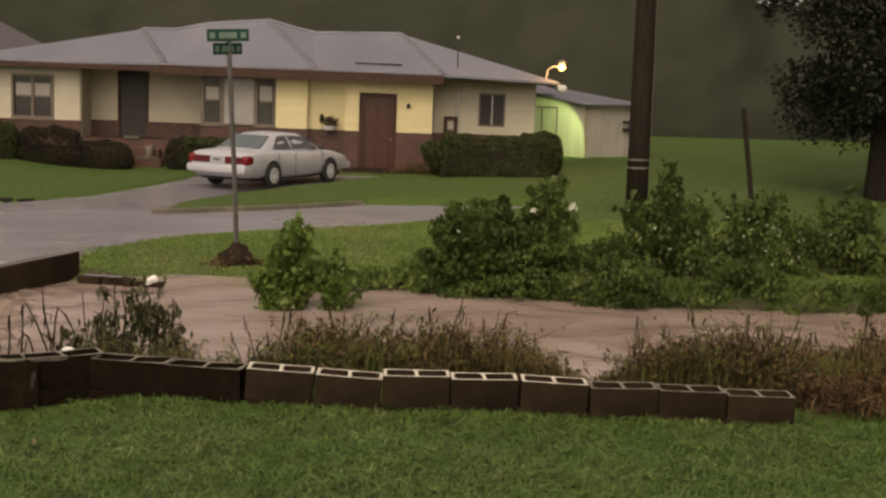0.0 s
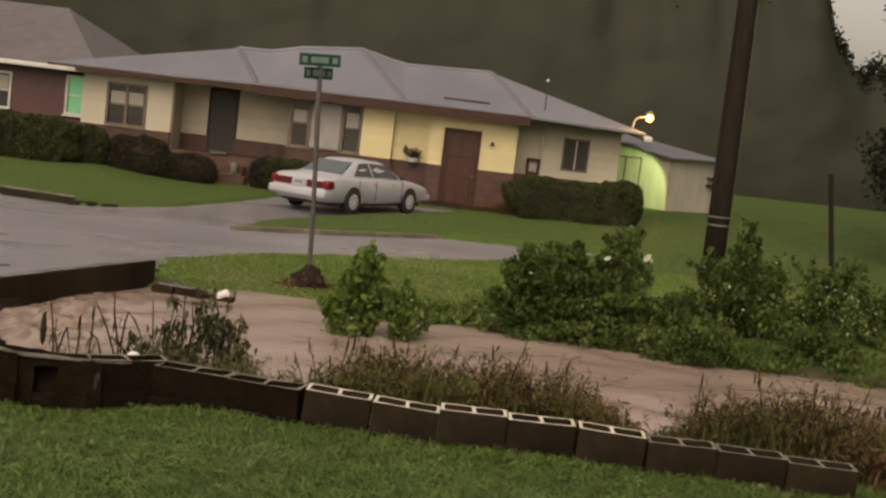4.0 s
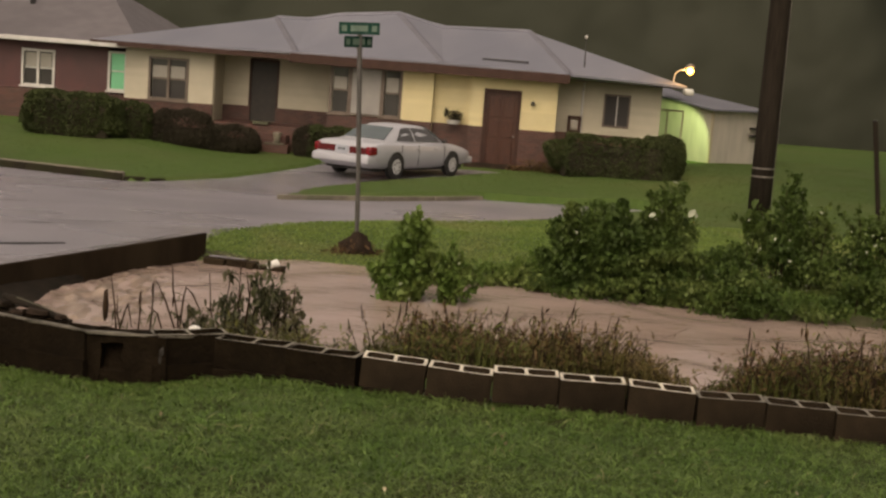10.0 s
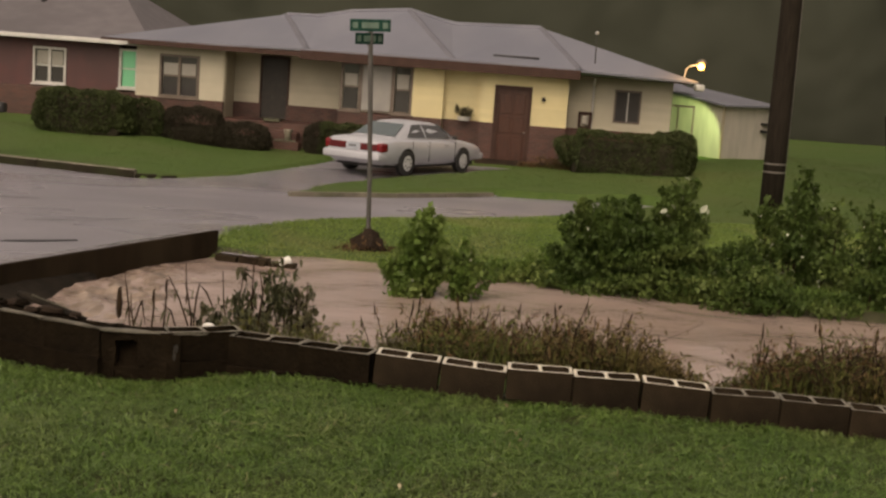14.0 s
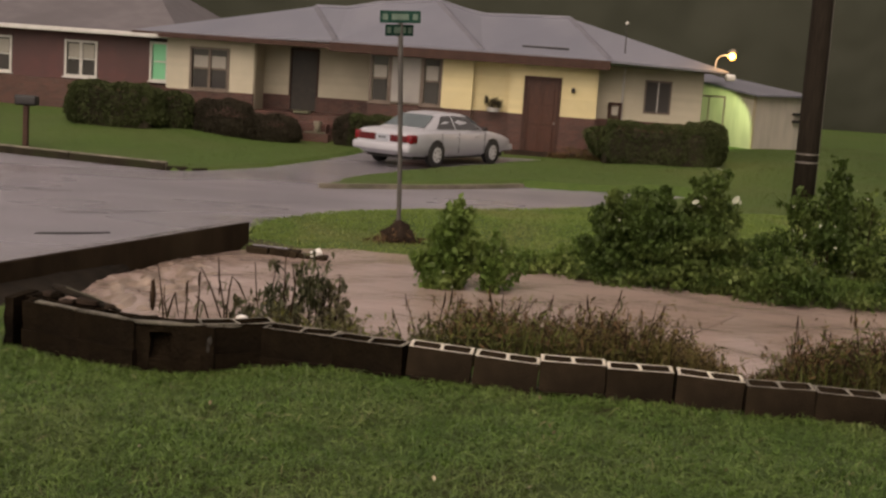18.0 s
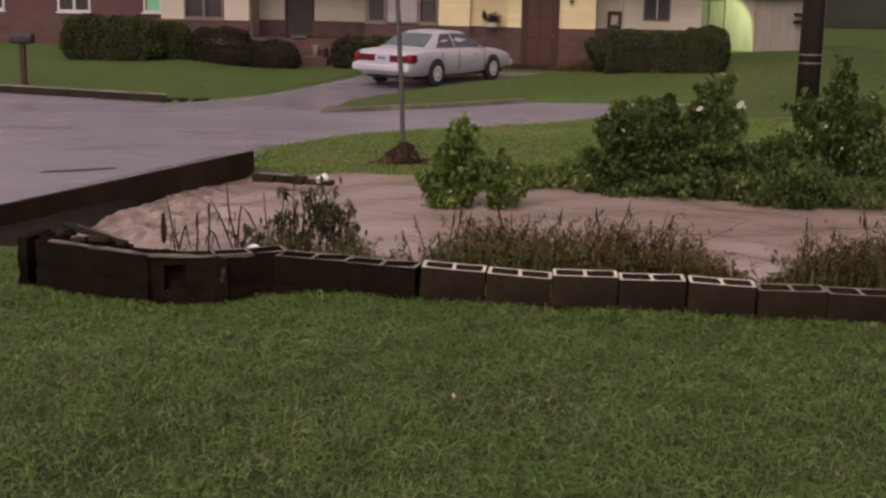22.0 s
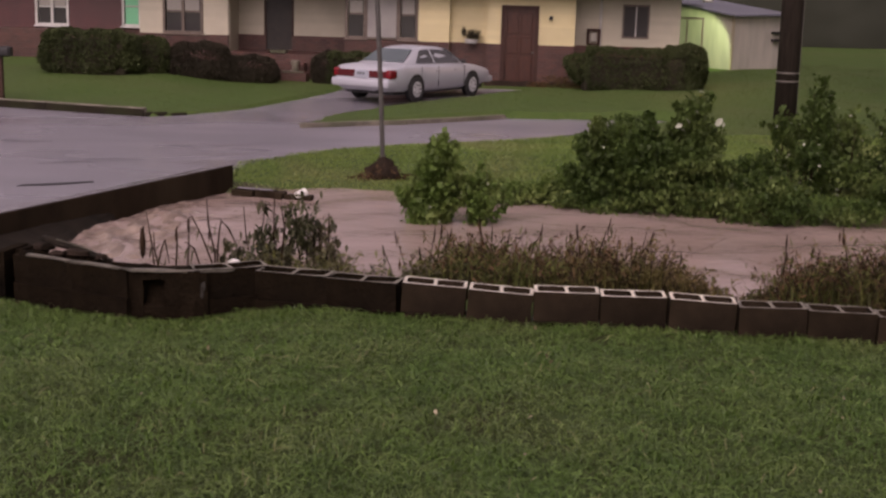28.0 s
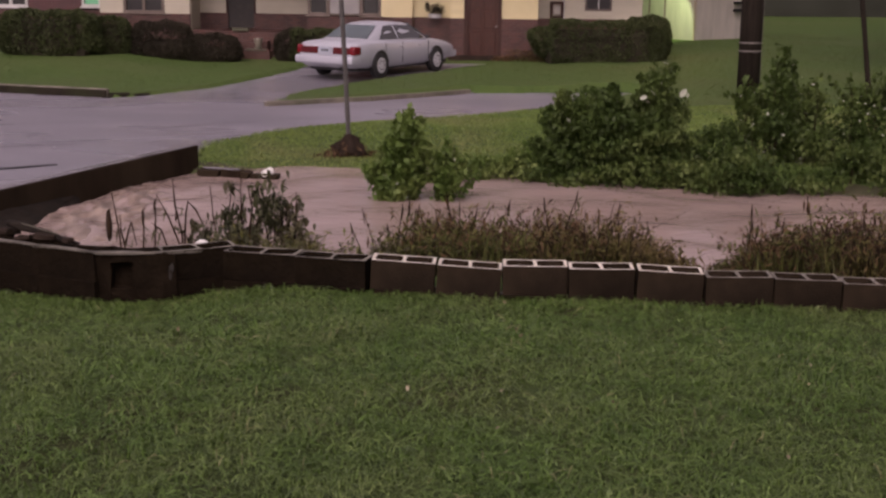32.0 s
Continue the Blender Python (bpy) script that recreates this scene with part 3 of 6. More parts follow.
tagged(bank, "muddy brown ditch bank under the weeds", "bank", kind="structure")

bm = bmesh.new()
vs = [bm.verts.new((x, y, 0)) for x, y in ROAD]
bm.faces.new(vs)
bmesh.ops.triangulate(bm, faces=bm.faces[:])
bmesh.ops.subdivide_edges(bm, edges=[e for e in bm.edges if e.calc_length() > 3 and min(v.co.x for v in e.verts) > -13], cuts=3, use_grid_fill=True)
for v in bm.verts:
    v.co.z = float(road_z(v.co.x, v.co.y))
road = link("road", bm, M_ROAD, smooth=True)
tagged(road, "rain-soaked grey asphalt street with a driveway mouth", "road", kind="structure")

# flood water with standing waves near the culvert
def water_z(x, y):
    churn = np.exp(-(((x + 3.55) / 0.72) ** 2 + ((y - 15.3) / 1.7) ** 2))
    w = 0.010 * np.sin(2.2 * x + 0.9 * y + 1.3 * np.sin(y * 1.1)) + 0.008 * np.sin(4.7 * y - 1.2 * x + np.sin(2.3 * x))
    w = w + 0.011 * step(1.2, 3.5, x) * np.sin(6.1 * y + 1.7 * np.sin(1.9 * x) + 0.8 * x) * (0.5 + 0.5 * np.sin(1.3 * x + 2.1 * y))
    boil = 0.03 + 0.036 * np.sin(4.2 * x + 2.2 * np.sin(2.6 * y)) + 0.034 * np.sin(6 * y + 2.5 * np.sin(3.5 * x)) + 0.020 * np.sin(13 * x + 5 * y + 2 * np.sin(7 * y)) + 0.012 * np.sin(24 * y - 11 * x + 2 * np.sin(15 * x))
    return WATER_Z + w + churn * boil


water = grid_mesh("water", np.concatenate([np.arange(-7.5, 9, 0.09), np.arange(9, 60, 1.0)]), np.arange(9.5, 19.6, 0.09), water_z, M_WATER,
                  keep=lambda c: c[:, 0] > PAR_A[0] + (c[:, 1] - PAR_A[1]) * (PAR_A[0] - PAR_B[0]) / (PAR_A[1] - PAR_B[1]) - 0.2)
tagged(water, "pinkish-brown flood water filling the ditch", "water", kind="structure")

rng = np.random.default_rng(5)

# patchy foam where the flood bursts out of the culvert
def foam_z(x, y):
    n = np.sin(7.1 * x + 2.0 * np.sin(5.3 * y)) * np.cos(6.3 * y + 1.5 * np.sin(8.7 * x)) + 0.6 * np.sin(17 * x + 11 * y) * np.cos(13 * y - 9 * x)
    n = n + 0.5 * np.sin(19 * x + 9 * y + 2 * np.sin(7 * y)) * np.cos(13 * y - 7 * x + 1.5 * np.sin(9 * x))
    d = ((x + 3.75) / 0.55) ** 2 + ((y - 14.7) / 1.9) ** 2
    return water_z(x, y) + 0.024 * (n - 0.5 + 1.1 * np.exp(-d) - 0.8 * np.maximum(d - 1, 0))


foam = grid_mesh("water_foam", np.arange(-4.7, -2.4, 0.03), np.arange(12.4, 17.4, 0.03), foam_z, M_FOAM,
                 keep=lambda c: c[:, 2] > water_z(c[:, 0], c[:, 1]))
tagged(foam, "tan patchy foam where the flood bursts from the culvert", "foam", kind="structure")

# sloping concrete apron at the foot of the culvert wall
bm = bmesh.new()
rows_ = []
for k in range(13):
    s = k / 12
    y = 15.75 - 6.2 * s
    xl = PAR_A[0] + (y - PAR_A[1]) * (PAR_A[0] - PAR_B[0]) / (PAR_A[1] - PAR_B[1]) - 0.05
    xr = xl + (0.10 + 1.15 * min(1, s * 2.2)) * (1 + 0.08 * math.sin(k * 2.1))
    rows_.append([bm.verts.new((xl + (xr - xl) * q / 4, y, 0.05 - 0.23 * (q / 4) ** 1.3 + 0.02 * noise.noise((q, k * 0.7, 0)))) for q in range(5)])
for r0, r1 in zip(rows_, rows_[1:]):
    for q in range(4):
        bm.faces.new((r0[q], r0[q + 1], r1[q + 1], r1[q]))
r = bmesh.ops.extrude_face_region(bm, geom=bm.faces[:])
for g in r["geom"]:
    if isinstance(g, bmesh.types.BMVert):
        g.co.z -= 0.5
tagged(link("culvert_apron", bm, M_APRON), "dark sloping concrete apron at the culvert mouth", "apron", kind="structure")

# culvert head wall beside the road
d = Vector((PAR_B[0] - PAR_A[0], PAR_B[1] - PAR_A[1], 0))
ang = math.degrees(math.atan2(d.y, d.x))
head = empty("culvert_wall", pose(PAR_A[0], PAR_A[1], 0, 0, 0, ang), "low dark wet concrete culvert wall along the road edge", "wall")
bm = box(0, d.length, -0.15, 0.0, -0.7, 0.285, 0.02, 2)
bmesh.ops.subdivide_edges(bm, edges=[e for e in bm.edges if e.calc_length() > 2], cuts=24)
for vv in bm.verts:
    if vv.co.z > 0.2:
        vv.co.z += 0.012 * noise.noise((vv.co.x * 2.1, 0, 0))
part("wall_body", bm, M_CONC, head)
# Paler strip over the dark wall body, toned like the road surface.
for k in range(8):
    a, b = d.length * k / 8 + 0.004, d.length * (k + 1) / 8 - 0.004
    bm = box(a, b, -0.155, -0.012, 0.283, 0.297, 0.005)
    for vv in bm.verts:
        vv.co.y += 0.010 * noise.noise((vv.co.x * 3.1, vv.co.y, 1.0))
    part("coping", bm, M_COPING, head, "pale grey strip along the wall top, toned like the road")

# broken ledge at the end of the culvert wall
ledge = empty("stone_ledge", pose(-3.08, 18.0, 0, 0, 0, -16), "broken dark stone ledge at the water's edge", "ledge")
for k, (a, b, y0, y1, h) in enumerate([(0.0, 0.34, -0.10, 0.16, -0.025), (0.35, 0.66, -0.05, 0.14, -0.012), (0.67, 0.80, -0.08, 0.16, -0.022), (0.81, 1.22, -0.03, 0.14, -0.045)]):
    bm = box(a, b, y0, y1, -0.34, h, 0.012, 1)
    bmesh.ops.subdivide_edges(bm, edges=[e for e in bm.edges if e.calc_length() > 0.12], cuts=2)
    for vv in bm.verts:
        vv.co += Vector((noise.noise(vv.co * 9 + Vector((k, 0, 0))), noise.noise(vv.co * 8), 0.6 * noise.noise(vv.co * 10))) * 0.028
    part("stone", bm, M_CONC, ledge)
# Pale strip laid on for the light along the ledge's top.
bm = box(0.04, 0.60, 0.04, 0.13, -0.018, -0.004, 0.004)
for vv in bm.verts:
    vv.co.y += 0.03 * noise.noise((vv.co.x * 4, 0, 0))
part("lit_top", bm, M_COPING, ledge, "pale strip for the lit top of the ledge")

# kerbs
def kerb(name, pts, h, w, label, face=None):
    top = empty(name, Matrix(), label, "kerb", kind="structure")
    for (ax, ay), (bx, by) in zip(pts, pts[1:]):
        L = math.hypot(bx - ax, by - ay)
        n = max(1, round(L / 2.2))
        for i in range(n):
            s0, s1 = i / n, (i + 1) / n
            bm = box(0, L / n - 0.012, 0, w, -0.12, h, 0.025, 2)
            a = math.degrees(math.atan2(by - ay, bx - ax))
            moved(bm, pose(ax + (bx - ax) * s0, ay + (by - ay) * s0, float(road_z(ax, ay)), 0, 0, a))
            part("kerb_stone", bm, M_KERB, top)
            # Darker plate on the road side, ending below the paler top.
            if face:
                bm = box(0, L / n - 0.012, 0.003, 0.03, -0.12, h - 0.03)
                part("kerb_face", moved(bm, pose(ax + (bx - ax) * s0, ay + (by - ay) * s0, float(road_z(ax, ay)), 0, 0, a)), face, top)
    return top


kerb("kerb_street", KERB_STREET, 0.19, -0.13, "old wet concrete kerb along the raised lawn", M_KERB_DARK)
kerb("kerb_island", KERB_ISLAND, 0.10, 0.15, "low stained concrete kerb round the grass island")

# Low pieces, coloured dark for the shadow where the kerb rounds off.
ret = empty("kerb_return", Matrix(), "low kerb edge, darkened for the shadow where it rounds off", "kerb", kind="structure")
RET = [(-6.52, 27.22), (-6.08, 27.42), (-5.72, 27.82)]
for (ax, ay), (bx, by), hk in zip(RET, RET[1:], (0.09, 0.05)):
    bm = box(0, math.hypot(bx - ax, by - ay), 0, 0.12, -0.12, hk, 0.03, 2)
    part("kerb_stone", moved(bm, pose(ax, ay, float(road_z(ax, ay)), 0, 0, math.degrees(math.atan2(by - ay, bx - ax)))), M_KERB_DARK, ret)

# slot in the road
bm = prism([(-6.05, 17.42), (-5.6, 17.58), (-5.1, 17.95), (-5.15, 18.05), (-5.65, 17.75), (-6.02, 17.56)], 0.012, 0.028)
tagged(link("drain_slot", bm, M_BLACK), "dark drain slot let into the wet asphalt", "drain")

# worn seams in the asphalt
seam_ = empty("asphalt_seam", Matrix(), "dark worn seam across the wet asphalt", "seam", kind="structure")
for line_, w in (([(-6.45, 19.66), (-5.87, 20.03), (-5.41, 20.36), (-5.0, 20.7)], 0.05), ([(-9.4, 22.6), (-8.4, 22.55), (-7.6, 22.35), (-7.0, 22.5)], 0.09), ([(-4.4, 22.3), (-3.6, 22.9), (-2.7, 23.3)], 0.04)):
    bm = bmesh.new()
    rows_ = []
    for (ax, ay), (bx, by) in zip(line_, line_[1:]):
        for q in range(6):
            x, y = ax + (bx - ax) * q / 6, ay + (by - ay) * q / 6
            hw = w * (0.6 + 0.7 * abs(noise.noise((x * 3, y * 3, 0))))
            rows_.append([bm.verts.new((x, y - hw, 0.0245)), bm.verts.new((x, y + hw, 0.0245))])
    for r0, r1 in zip(rows_, rows_[1:]):
        bm.faces.new((r0[0], r1[0], r1[1], r0[1]))
    part("seam_strip", bm, M_CRACK, seam_)


# ---------------------------------------------------------------- garden wall of hollow blocks
def hollow_block(L=0.395, D=0.19, H=0.19):
    """A two-cell block with round-cornered, slightly tapered cells; origin at the middle of its base."""
    bm = bmesh.new()
    shell, web, rc, k = 0.022, 0.019, 0.022, 3
    for sx in (-1, 1):
        xa, xb = (-L / 2, 0.0) if sx < 0 else (0.0, L / 2)
        ca, cb = (xa + web * 1.15, xb - web * 0.6) if sx < 0 else (xa + web * 0.6, xb - web * 1.15)
        outer = [(xa, -D / 2), (xb, -D / 2), (xb, D / 2), (xa, D / 2)]
        rings = []
        for z, g in ((0.0, 0.006), (H, 0.0)):
            o = [bm.verts.new((x, y, z)) for x, y in outer]
            cell = []
            for (cx, cy), a0 in (((ca + g + rc, -D / 2 + shell + g + rc), 180), ((cb - g - rc, -D / 2 + shell + g + rc), 270), ((cb - g - rc, D / 2 - shell - g - rc), 0), ((ca + g + rc, D / 2 - shell - g - rc), 90)):
                cell.append([bm.verts.new((cx + rc * math.cos(radians(a0 + 90 * q / k)), cy + rc * math.sin(radians(a0 + 90 * q / k)), z)) for q in range(k + 1)])
            rings.append((o, cell))
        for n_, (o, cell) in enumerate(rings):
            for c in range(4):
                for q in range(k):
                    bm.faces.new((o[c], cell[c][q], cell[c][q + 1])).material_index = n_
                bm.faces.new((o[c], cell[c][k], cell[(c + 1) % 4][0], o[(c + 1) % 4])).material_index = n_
        (o0, c0), (o1, c1) = rings
        f0, f1 = [v for c in c0 for v in c], [v for c in c1 for v in c]
        for q in range(len(f0)):
            bm.faces.new((f0[q], f0[(q + 1) % len(f0)], f1[(q + 1) % len(f0)], f1[q]))
        for c in range(4):
            if (c == 1 and sx < 0) or (c == 3 and sx > 0):
                continue
            bm.faces.new((o0[c], o0[(c + 1) % 4], o1[(c + 1) % 4], o1[c]))
    bmesh.ops.remove_doubles(bm, verts=bm.verts, dist=1e-5)
    return bm


def block_mesh(name, mats, wear=0.0, L=0.395):
    bm = hollow_block(L)
    if wear:
        for vv in bm.verts:
            vv.co += Vector((noise.noise(vv.co * 9), noise.noise(vv.co * 8 + Vector((3, 1, 2))), 0.7 * noise.noise(vv.co * 7 + Vector((0, 5, 0))))) * wear
    me = bpy.data.meshes.new(name)
    bmesh.ops.recalc_face_normals(bm, faces=bm.faces)
    bm.to_mesh(me)
    bm.free()
    for mm in mats:
        me.materials.append(mm)
    return me


# One concrete in two tones: shaded sides, sky-lit tops.
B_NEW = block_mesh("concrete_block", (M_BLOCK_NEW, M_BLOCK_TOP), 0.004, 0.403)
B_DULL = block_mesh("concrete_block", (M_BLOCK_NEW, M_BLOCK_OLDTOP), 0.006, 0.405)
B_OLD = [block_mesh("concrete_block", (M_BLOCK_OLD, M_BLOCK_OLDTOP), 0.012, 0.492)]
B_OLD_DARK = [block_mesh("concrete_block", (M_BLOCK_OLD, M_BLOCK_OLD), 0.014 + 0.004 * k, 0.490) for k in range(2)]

wall_new = empty("garden_wall", pose(0, 0, 0), "low dry-laid wall of pale hollow concrete blocks on the lawn edge", "wall")
wall_old = empty("old_garden_wall", pose(0, 0, 0), "blackened, leaning wall of old hollow concrete blocks", "wall")


def lay(me, parent, x, y, z, yaw, tilt=0.0, lean=0.0):
    ob = new("concrete_block", me)
    ob.parent = parent
    ob.matrix_basis = pose(x, y, z, lean, tilt, yaw)
    return ob


# new course: block by block along the line, each a little out of true
NEW_TOP = [(-0.08, 7.62, 1.113, -4, 3.3), (0.335, 7.565, 1.094, -5, 3.3), (0.747, 7.51, 1.115, -3, 0.2), (1.155, 7.455, 1.113, -3.5, -0.3), (1.568, 7.40, 1.110, -5, 2.4),
           (1.985, 7.33, 1.098, -5, -0.6), (2.385, 7.28, 1.096, -4, 1.2), (2.795, 7.22, 1.085, -6, 0.5)]
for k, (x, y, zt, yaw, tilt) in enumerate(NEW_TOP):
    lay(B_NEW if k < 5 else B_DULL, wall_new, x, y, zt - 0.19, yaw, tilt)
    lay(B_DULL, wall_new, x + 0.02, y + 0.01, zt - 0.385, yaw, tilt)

# old part: two courses following the bent line
def along(pts, s):
    for (ax, ay), (bx, by) in zip(pts, pts[1:]):
        L = math.hypot(bx - ax, by - ay)
        if s <= L:
            return ax + (bx - ax) * s / L, ay + (by - ay) * s / L, math.degrees(math.atan2(by - ay, bx - ax))
        s -= L
    return bx, by, math.degrees(math.atan2(by - ay, bx - ax))


OLD_LINE = [(-2.88, 8.28), (-2.02, 7.88), (-1.58, 7.89)]
OLD_LINE2 = [(-1.66, 7.89), (-1.37, 8.01), (-0.30, 7.69)]
random.seed(4)
for line, n, zt in ((OLD_LINE, 3, 1.09), (OLD_LINE2, 3, 1.10)):
    total = sum(math.hypot(b[0] - a[0], b[1] - a[1]) for a, b in zip(line, line[1:]))
    for i in range(n):
        for c in range(2):
            x, y, yaw = along(line, total * (i + 0.5) / n)
            if line is OLD_LINE and i == 2:
                continue
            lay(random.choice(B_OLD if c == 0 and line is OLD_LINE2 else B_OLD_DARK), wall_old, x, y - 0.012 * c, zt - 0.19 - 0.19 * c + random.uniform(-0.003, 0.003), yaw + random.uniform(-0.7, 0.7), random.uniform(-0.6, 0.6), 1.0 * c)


def rough(bm, amount, cuts=2, freq=9.0):
    """Crumbled faces and edges."""
    bmesh.ops.subdivide_edges(bm, edges=[e for e in bm.edges if e.calc_length() > 0.08], cuts=cuts, use_grid_fill=True)
    for vv in bm.verts:
        c = vv.co.copy()
        vv.co += Vector((noise.noise(c * freq), noise.noise(c * freq + Vector((3, 1, 2))), 0.8 * noise.noise(c * freq + Vector((0, 5, 0))))) * amount
    return bm


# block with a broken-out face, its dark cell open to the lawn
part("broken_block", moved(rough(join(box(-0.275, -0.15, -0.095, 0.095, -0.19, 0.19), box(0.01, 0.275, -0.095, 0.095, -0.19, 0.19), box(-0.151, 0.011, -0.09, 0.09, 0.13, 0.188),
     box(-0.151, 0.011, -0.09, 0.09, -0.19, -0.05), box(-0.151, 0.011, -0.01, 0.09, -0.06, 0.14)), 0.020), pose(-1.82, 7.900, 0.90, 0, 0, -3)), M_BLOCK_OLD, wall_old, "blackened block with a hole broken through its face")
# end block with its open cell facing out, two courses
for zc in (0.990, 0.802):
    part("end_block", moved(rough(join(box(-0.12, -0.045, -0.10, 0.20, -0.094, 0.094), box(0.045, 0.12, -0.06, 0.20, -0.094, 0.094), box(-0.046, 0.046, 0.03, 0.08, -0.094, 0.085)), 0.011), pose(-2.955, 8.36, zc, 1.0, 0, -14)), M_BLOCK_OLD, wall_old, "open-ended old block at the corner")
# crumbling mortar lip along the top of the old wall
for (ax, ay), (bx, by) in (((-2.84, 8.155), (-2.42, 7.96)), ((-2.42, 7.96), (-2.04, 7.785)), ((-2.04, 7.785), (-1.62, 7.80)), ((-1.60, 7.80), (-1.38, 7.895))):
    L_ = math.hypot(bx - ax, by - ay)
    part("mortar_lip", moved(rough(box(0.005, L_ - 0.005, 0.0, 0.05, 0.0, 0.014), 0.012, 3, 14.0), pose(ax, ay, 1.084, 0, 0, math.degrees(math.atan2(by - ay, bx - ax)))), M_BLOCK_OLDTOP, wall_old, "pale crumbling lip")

# pale lime runs on the old wall
for x, y, z, h_ in ((-1.575, 7.795, 0.995, 0.15),):
    bm = rough(box(-0.011, 0.011, 0, 0.012, -h_ / 2, h_ / 2), 0.016, 3, 26.0)
    part("lime_run", moved(bm, pose(x, y, z, 0, 7, 0)), M_LIME, wall_old, "pale lime run down a joint")

# rubble and log on the old wall
rub = empty("rubble", pose(-2.6, 8.3, 0), "mud and broken block rubble heaped on the old wall", "rubble")
for k in range(8):
    w_, d_, h_ = random.uniform(0.07, 0.16), random.uniform(0.05, 0.09), random.uniform(0.018, 0.035)
    bm = rough(box(-w_ / 2, w_ / 2, -d_ / 2, d_ / 2, 0, h_, 0.006), 0.022, 2, 16.0)
    o = Vector((-0.30 + 0.085 * k, 0.12 - 0.045 * k + random.uniform(-0.05, 0.05), 1.082 + 0.012 * (k % 3)))
    part("chunk", moved(bm, pose(o.x, o.y, o.z, random.uniform(-8, 8), random.uniform(-6, 6), random.uniform(-50, 30))), M_SOIL if k % 2 else M_BLOCK_OLD, rub)
log = empty("log", pose(-2.80, 8.43, 1.10), "rotten dark log resting on the block wall", "log")
bm = tube([(0.0, 0, 0.055), (0.13, -0.085, 0.048), (0.28, -0.185, 0.032), (0.43, -0.285, 0.012), (0.57, -0.375, 0.0)], [0.022, 0.027, 0.025, 0.018, 0.009], 10)
bmesh.ops.subdivide_edges(bm, edges=bm.edges[:], cuts=1)
for vv in bm.verts:
    vv.co += Vector((noise.noise(vv.co * 22), noise.noise(vv.co * 20 + Vector((4, 0, 0))), noise.noise(vv.co * 17))) * 0.010
part("trunk_piece", bm, M_LOG, log)
# Thin strip, paler than the log, along its upper side.
part("pale_edge", moved(rough(box(0, 0.36, -0.004, 0.004, 0, 0.004), 0.006, 3, 20.0), pose(0.12, -0.10, 0.070, 0, 5, -33.5)), M_KERB, log, "thin pale edge along the top")


# ---------------------------------------------------------------- grass and weeds
def patch(n, x0, x1, y0, y1, test=None):
    x, y = rng.uniform(x0, x1, n), rng.uniform(y0, y1, n)
    if test is not None:
        k = test(x, y)
        x, y = x[k], y[k]
    return np.stack([x, y, ground_z(x, y)], 1)


def lawn_ok(x, y):
    dens = 0.5 + 0.5 * lump(x * 1.7, y * 1.9) + 0.5 * lump(x * 6.1, y * 7.3)
    fov = np.abs(x) < 0.6 + 0.5 * y
    return (y < wall_y(x) - 0.02 + np.where(x < -3.1, 1.3, 0) + np.where(x > 3.1, 0.2, 0)) & fov & (rng.uniform(0, 1, len(x)) < 0.30 + 0.75 * dens)


b = patch(150000, -4.6, 4.6, 3.2, 9.6, lawn_ok)
h = 0.026 + 0.010 * lump(b[:, 0] * 3, b[:, 1] * 3)
tagged(blades("grass", b, h, 0.0075, M_BLADE, rng, lean=1.9), "short wet green lawn grass", "grass", kind="stuff")
c_ = patch(11000, -4.6, 4.6, 3.2, 9.6, lawn_ok)
c_ = c_[lump(c_[:, 0] * 1.9 + 2, c_[:, 1] * 2.3) + 0.5 * rng.normal(0, 1, len(c_)) > -0.15]
b = np.repeat(c_, 14, axis=0)
b[:, :2] += rng.normal(0, 0.026, (len(b), 2))
h = np.repeat(rng.uniform(0.022, 0.056, len(c_)) * (1 + 0.25 * lump(c_[:, 0] * 4, c_[:, 1] * 4)), 14)
tagged(blades("grass", b, h, 0.0065, M_BLADE, rng, lean=1.9), "uneven tufts of longer wet lawn grass", "grass", kind="stuff")
b = patch(105000, -4.6, 4.6, 3.2, 9.6, lawn_ok)
tagged(runners("grass", b, 0.085 + 0.03 * lump(b[:, 0] * 2.2, b[:, 1] * 2.7), 0.028, 0.0043, M_RUNNER, rng), "long wet grass blades lying over the lawn", "grass", kind="stuff")
b = patch(150000, -5.2, 5.2, -3.95, 9.4, lambda x, y: (y < wall_y(x) - 0.1) & ((np.abs(x) > 0.6 + 0.5 * y) | (y < 3.2) | (np.abs(x) > 4.6)))
tagged(blades("grass", b, 0.03, 0.011, M_BLADE, rng, lean=1.9), "short wet lawn grass round the viewpoint", "grass", kind="stuff")
b = patch(90000, -16, 19, 24.0, 46, lambda x, y: ~inside(ROAD, x, y) & ~near_kerb(x, y, 0.2) & (x < 0.45 * y) & ((y < 36) | (x > 7.2)))
tagged(blades("grass", b, 0.016, 0.02, M_FARGRASS, rng, lean=2.2), "damp mown grass round the houses", "grass", kind="stuff")
b = patch(15000, -4.6, 4.6, 3.2, 9.4, lawn_ok)
k_ = lump(b[:, 0] * 2.3 + 1, b[:, 1] * 2.9) > -0.1
b = b[k_]
b[:, 2] += 0.015
b = b[rng.uniform(0, 1, len(b)) < 0.22]
tagged(runners("grass", b, 0.075, 0.030, 0.0045, M_STRAW, rng), "dead straw-coloured grass lying in the lawn", "grass", kind="stuff")
b = patch(110, -4.0, 4.0, 3.6, 7.8, lawn_ok)
b[:, 2] += 0.035
tagged(leaves("fallen_leaves", b, 0.028, M_LITTER, rng, droop=0.0, aspect=0.6), "scattered pale dead leaves on the lawn", "leaves", kind="stuff")
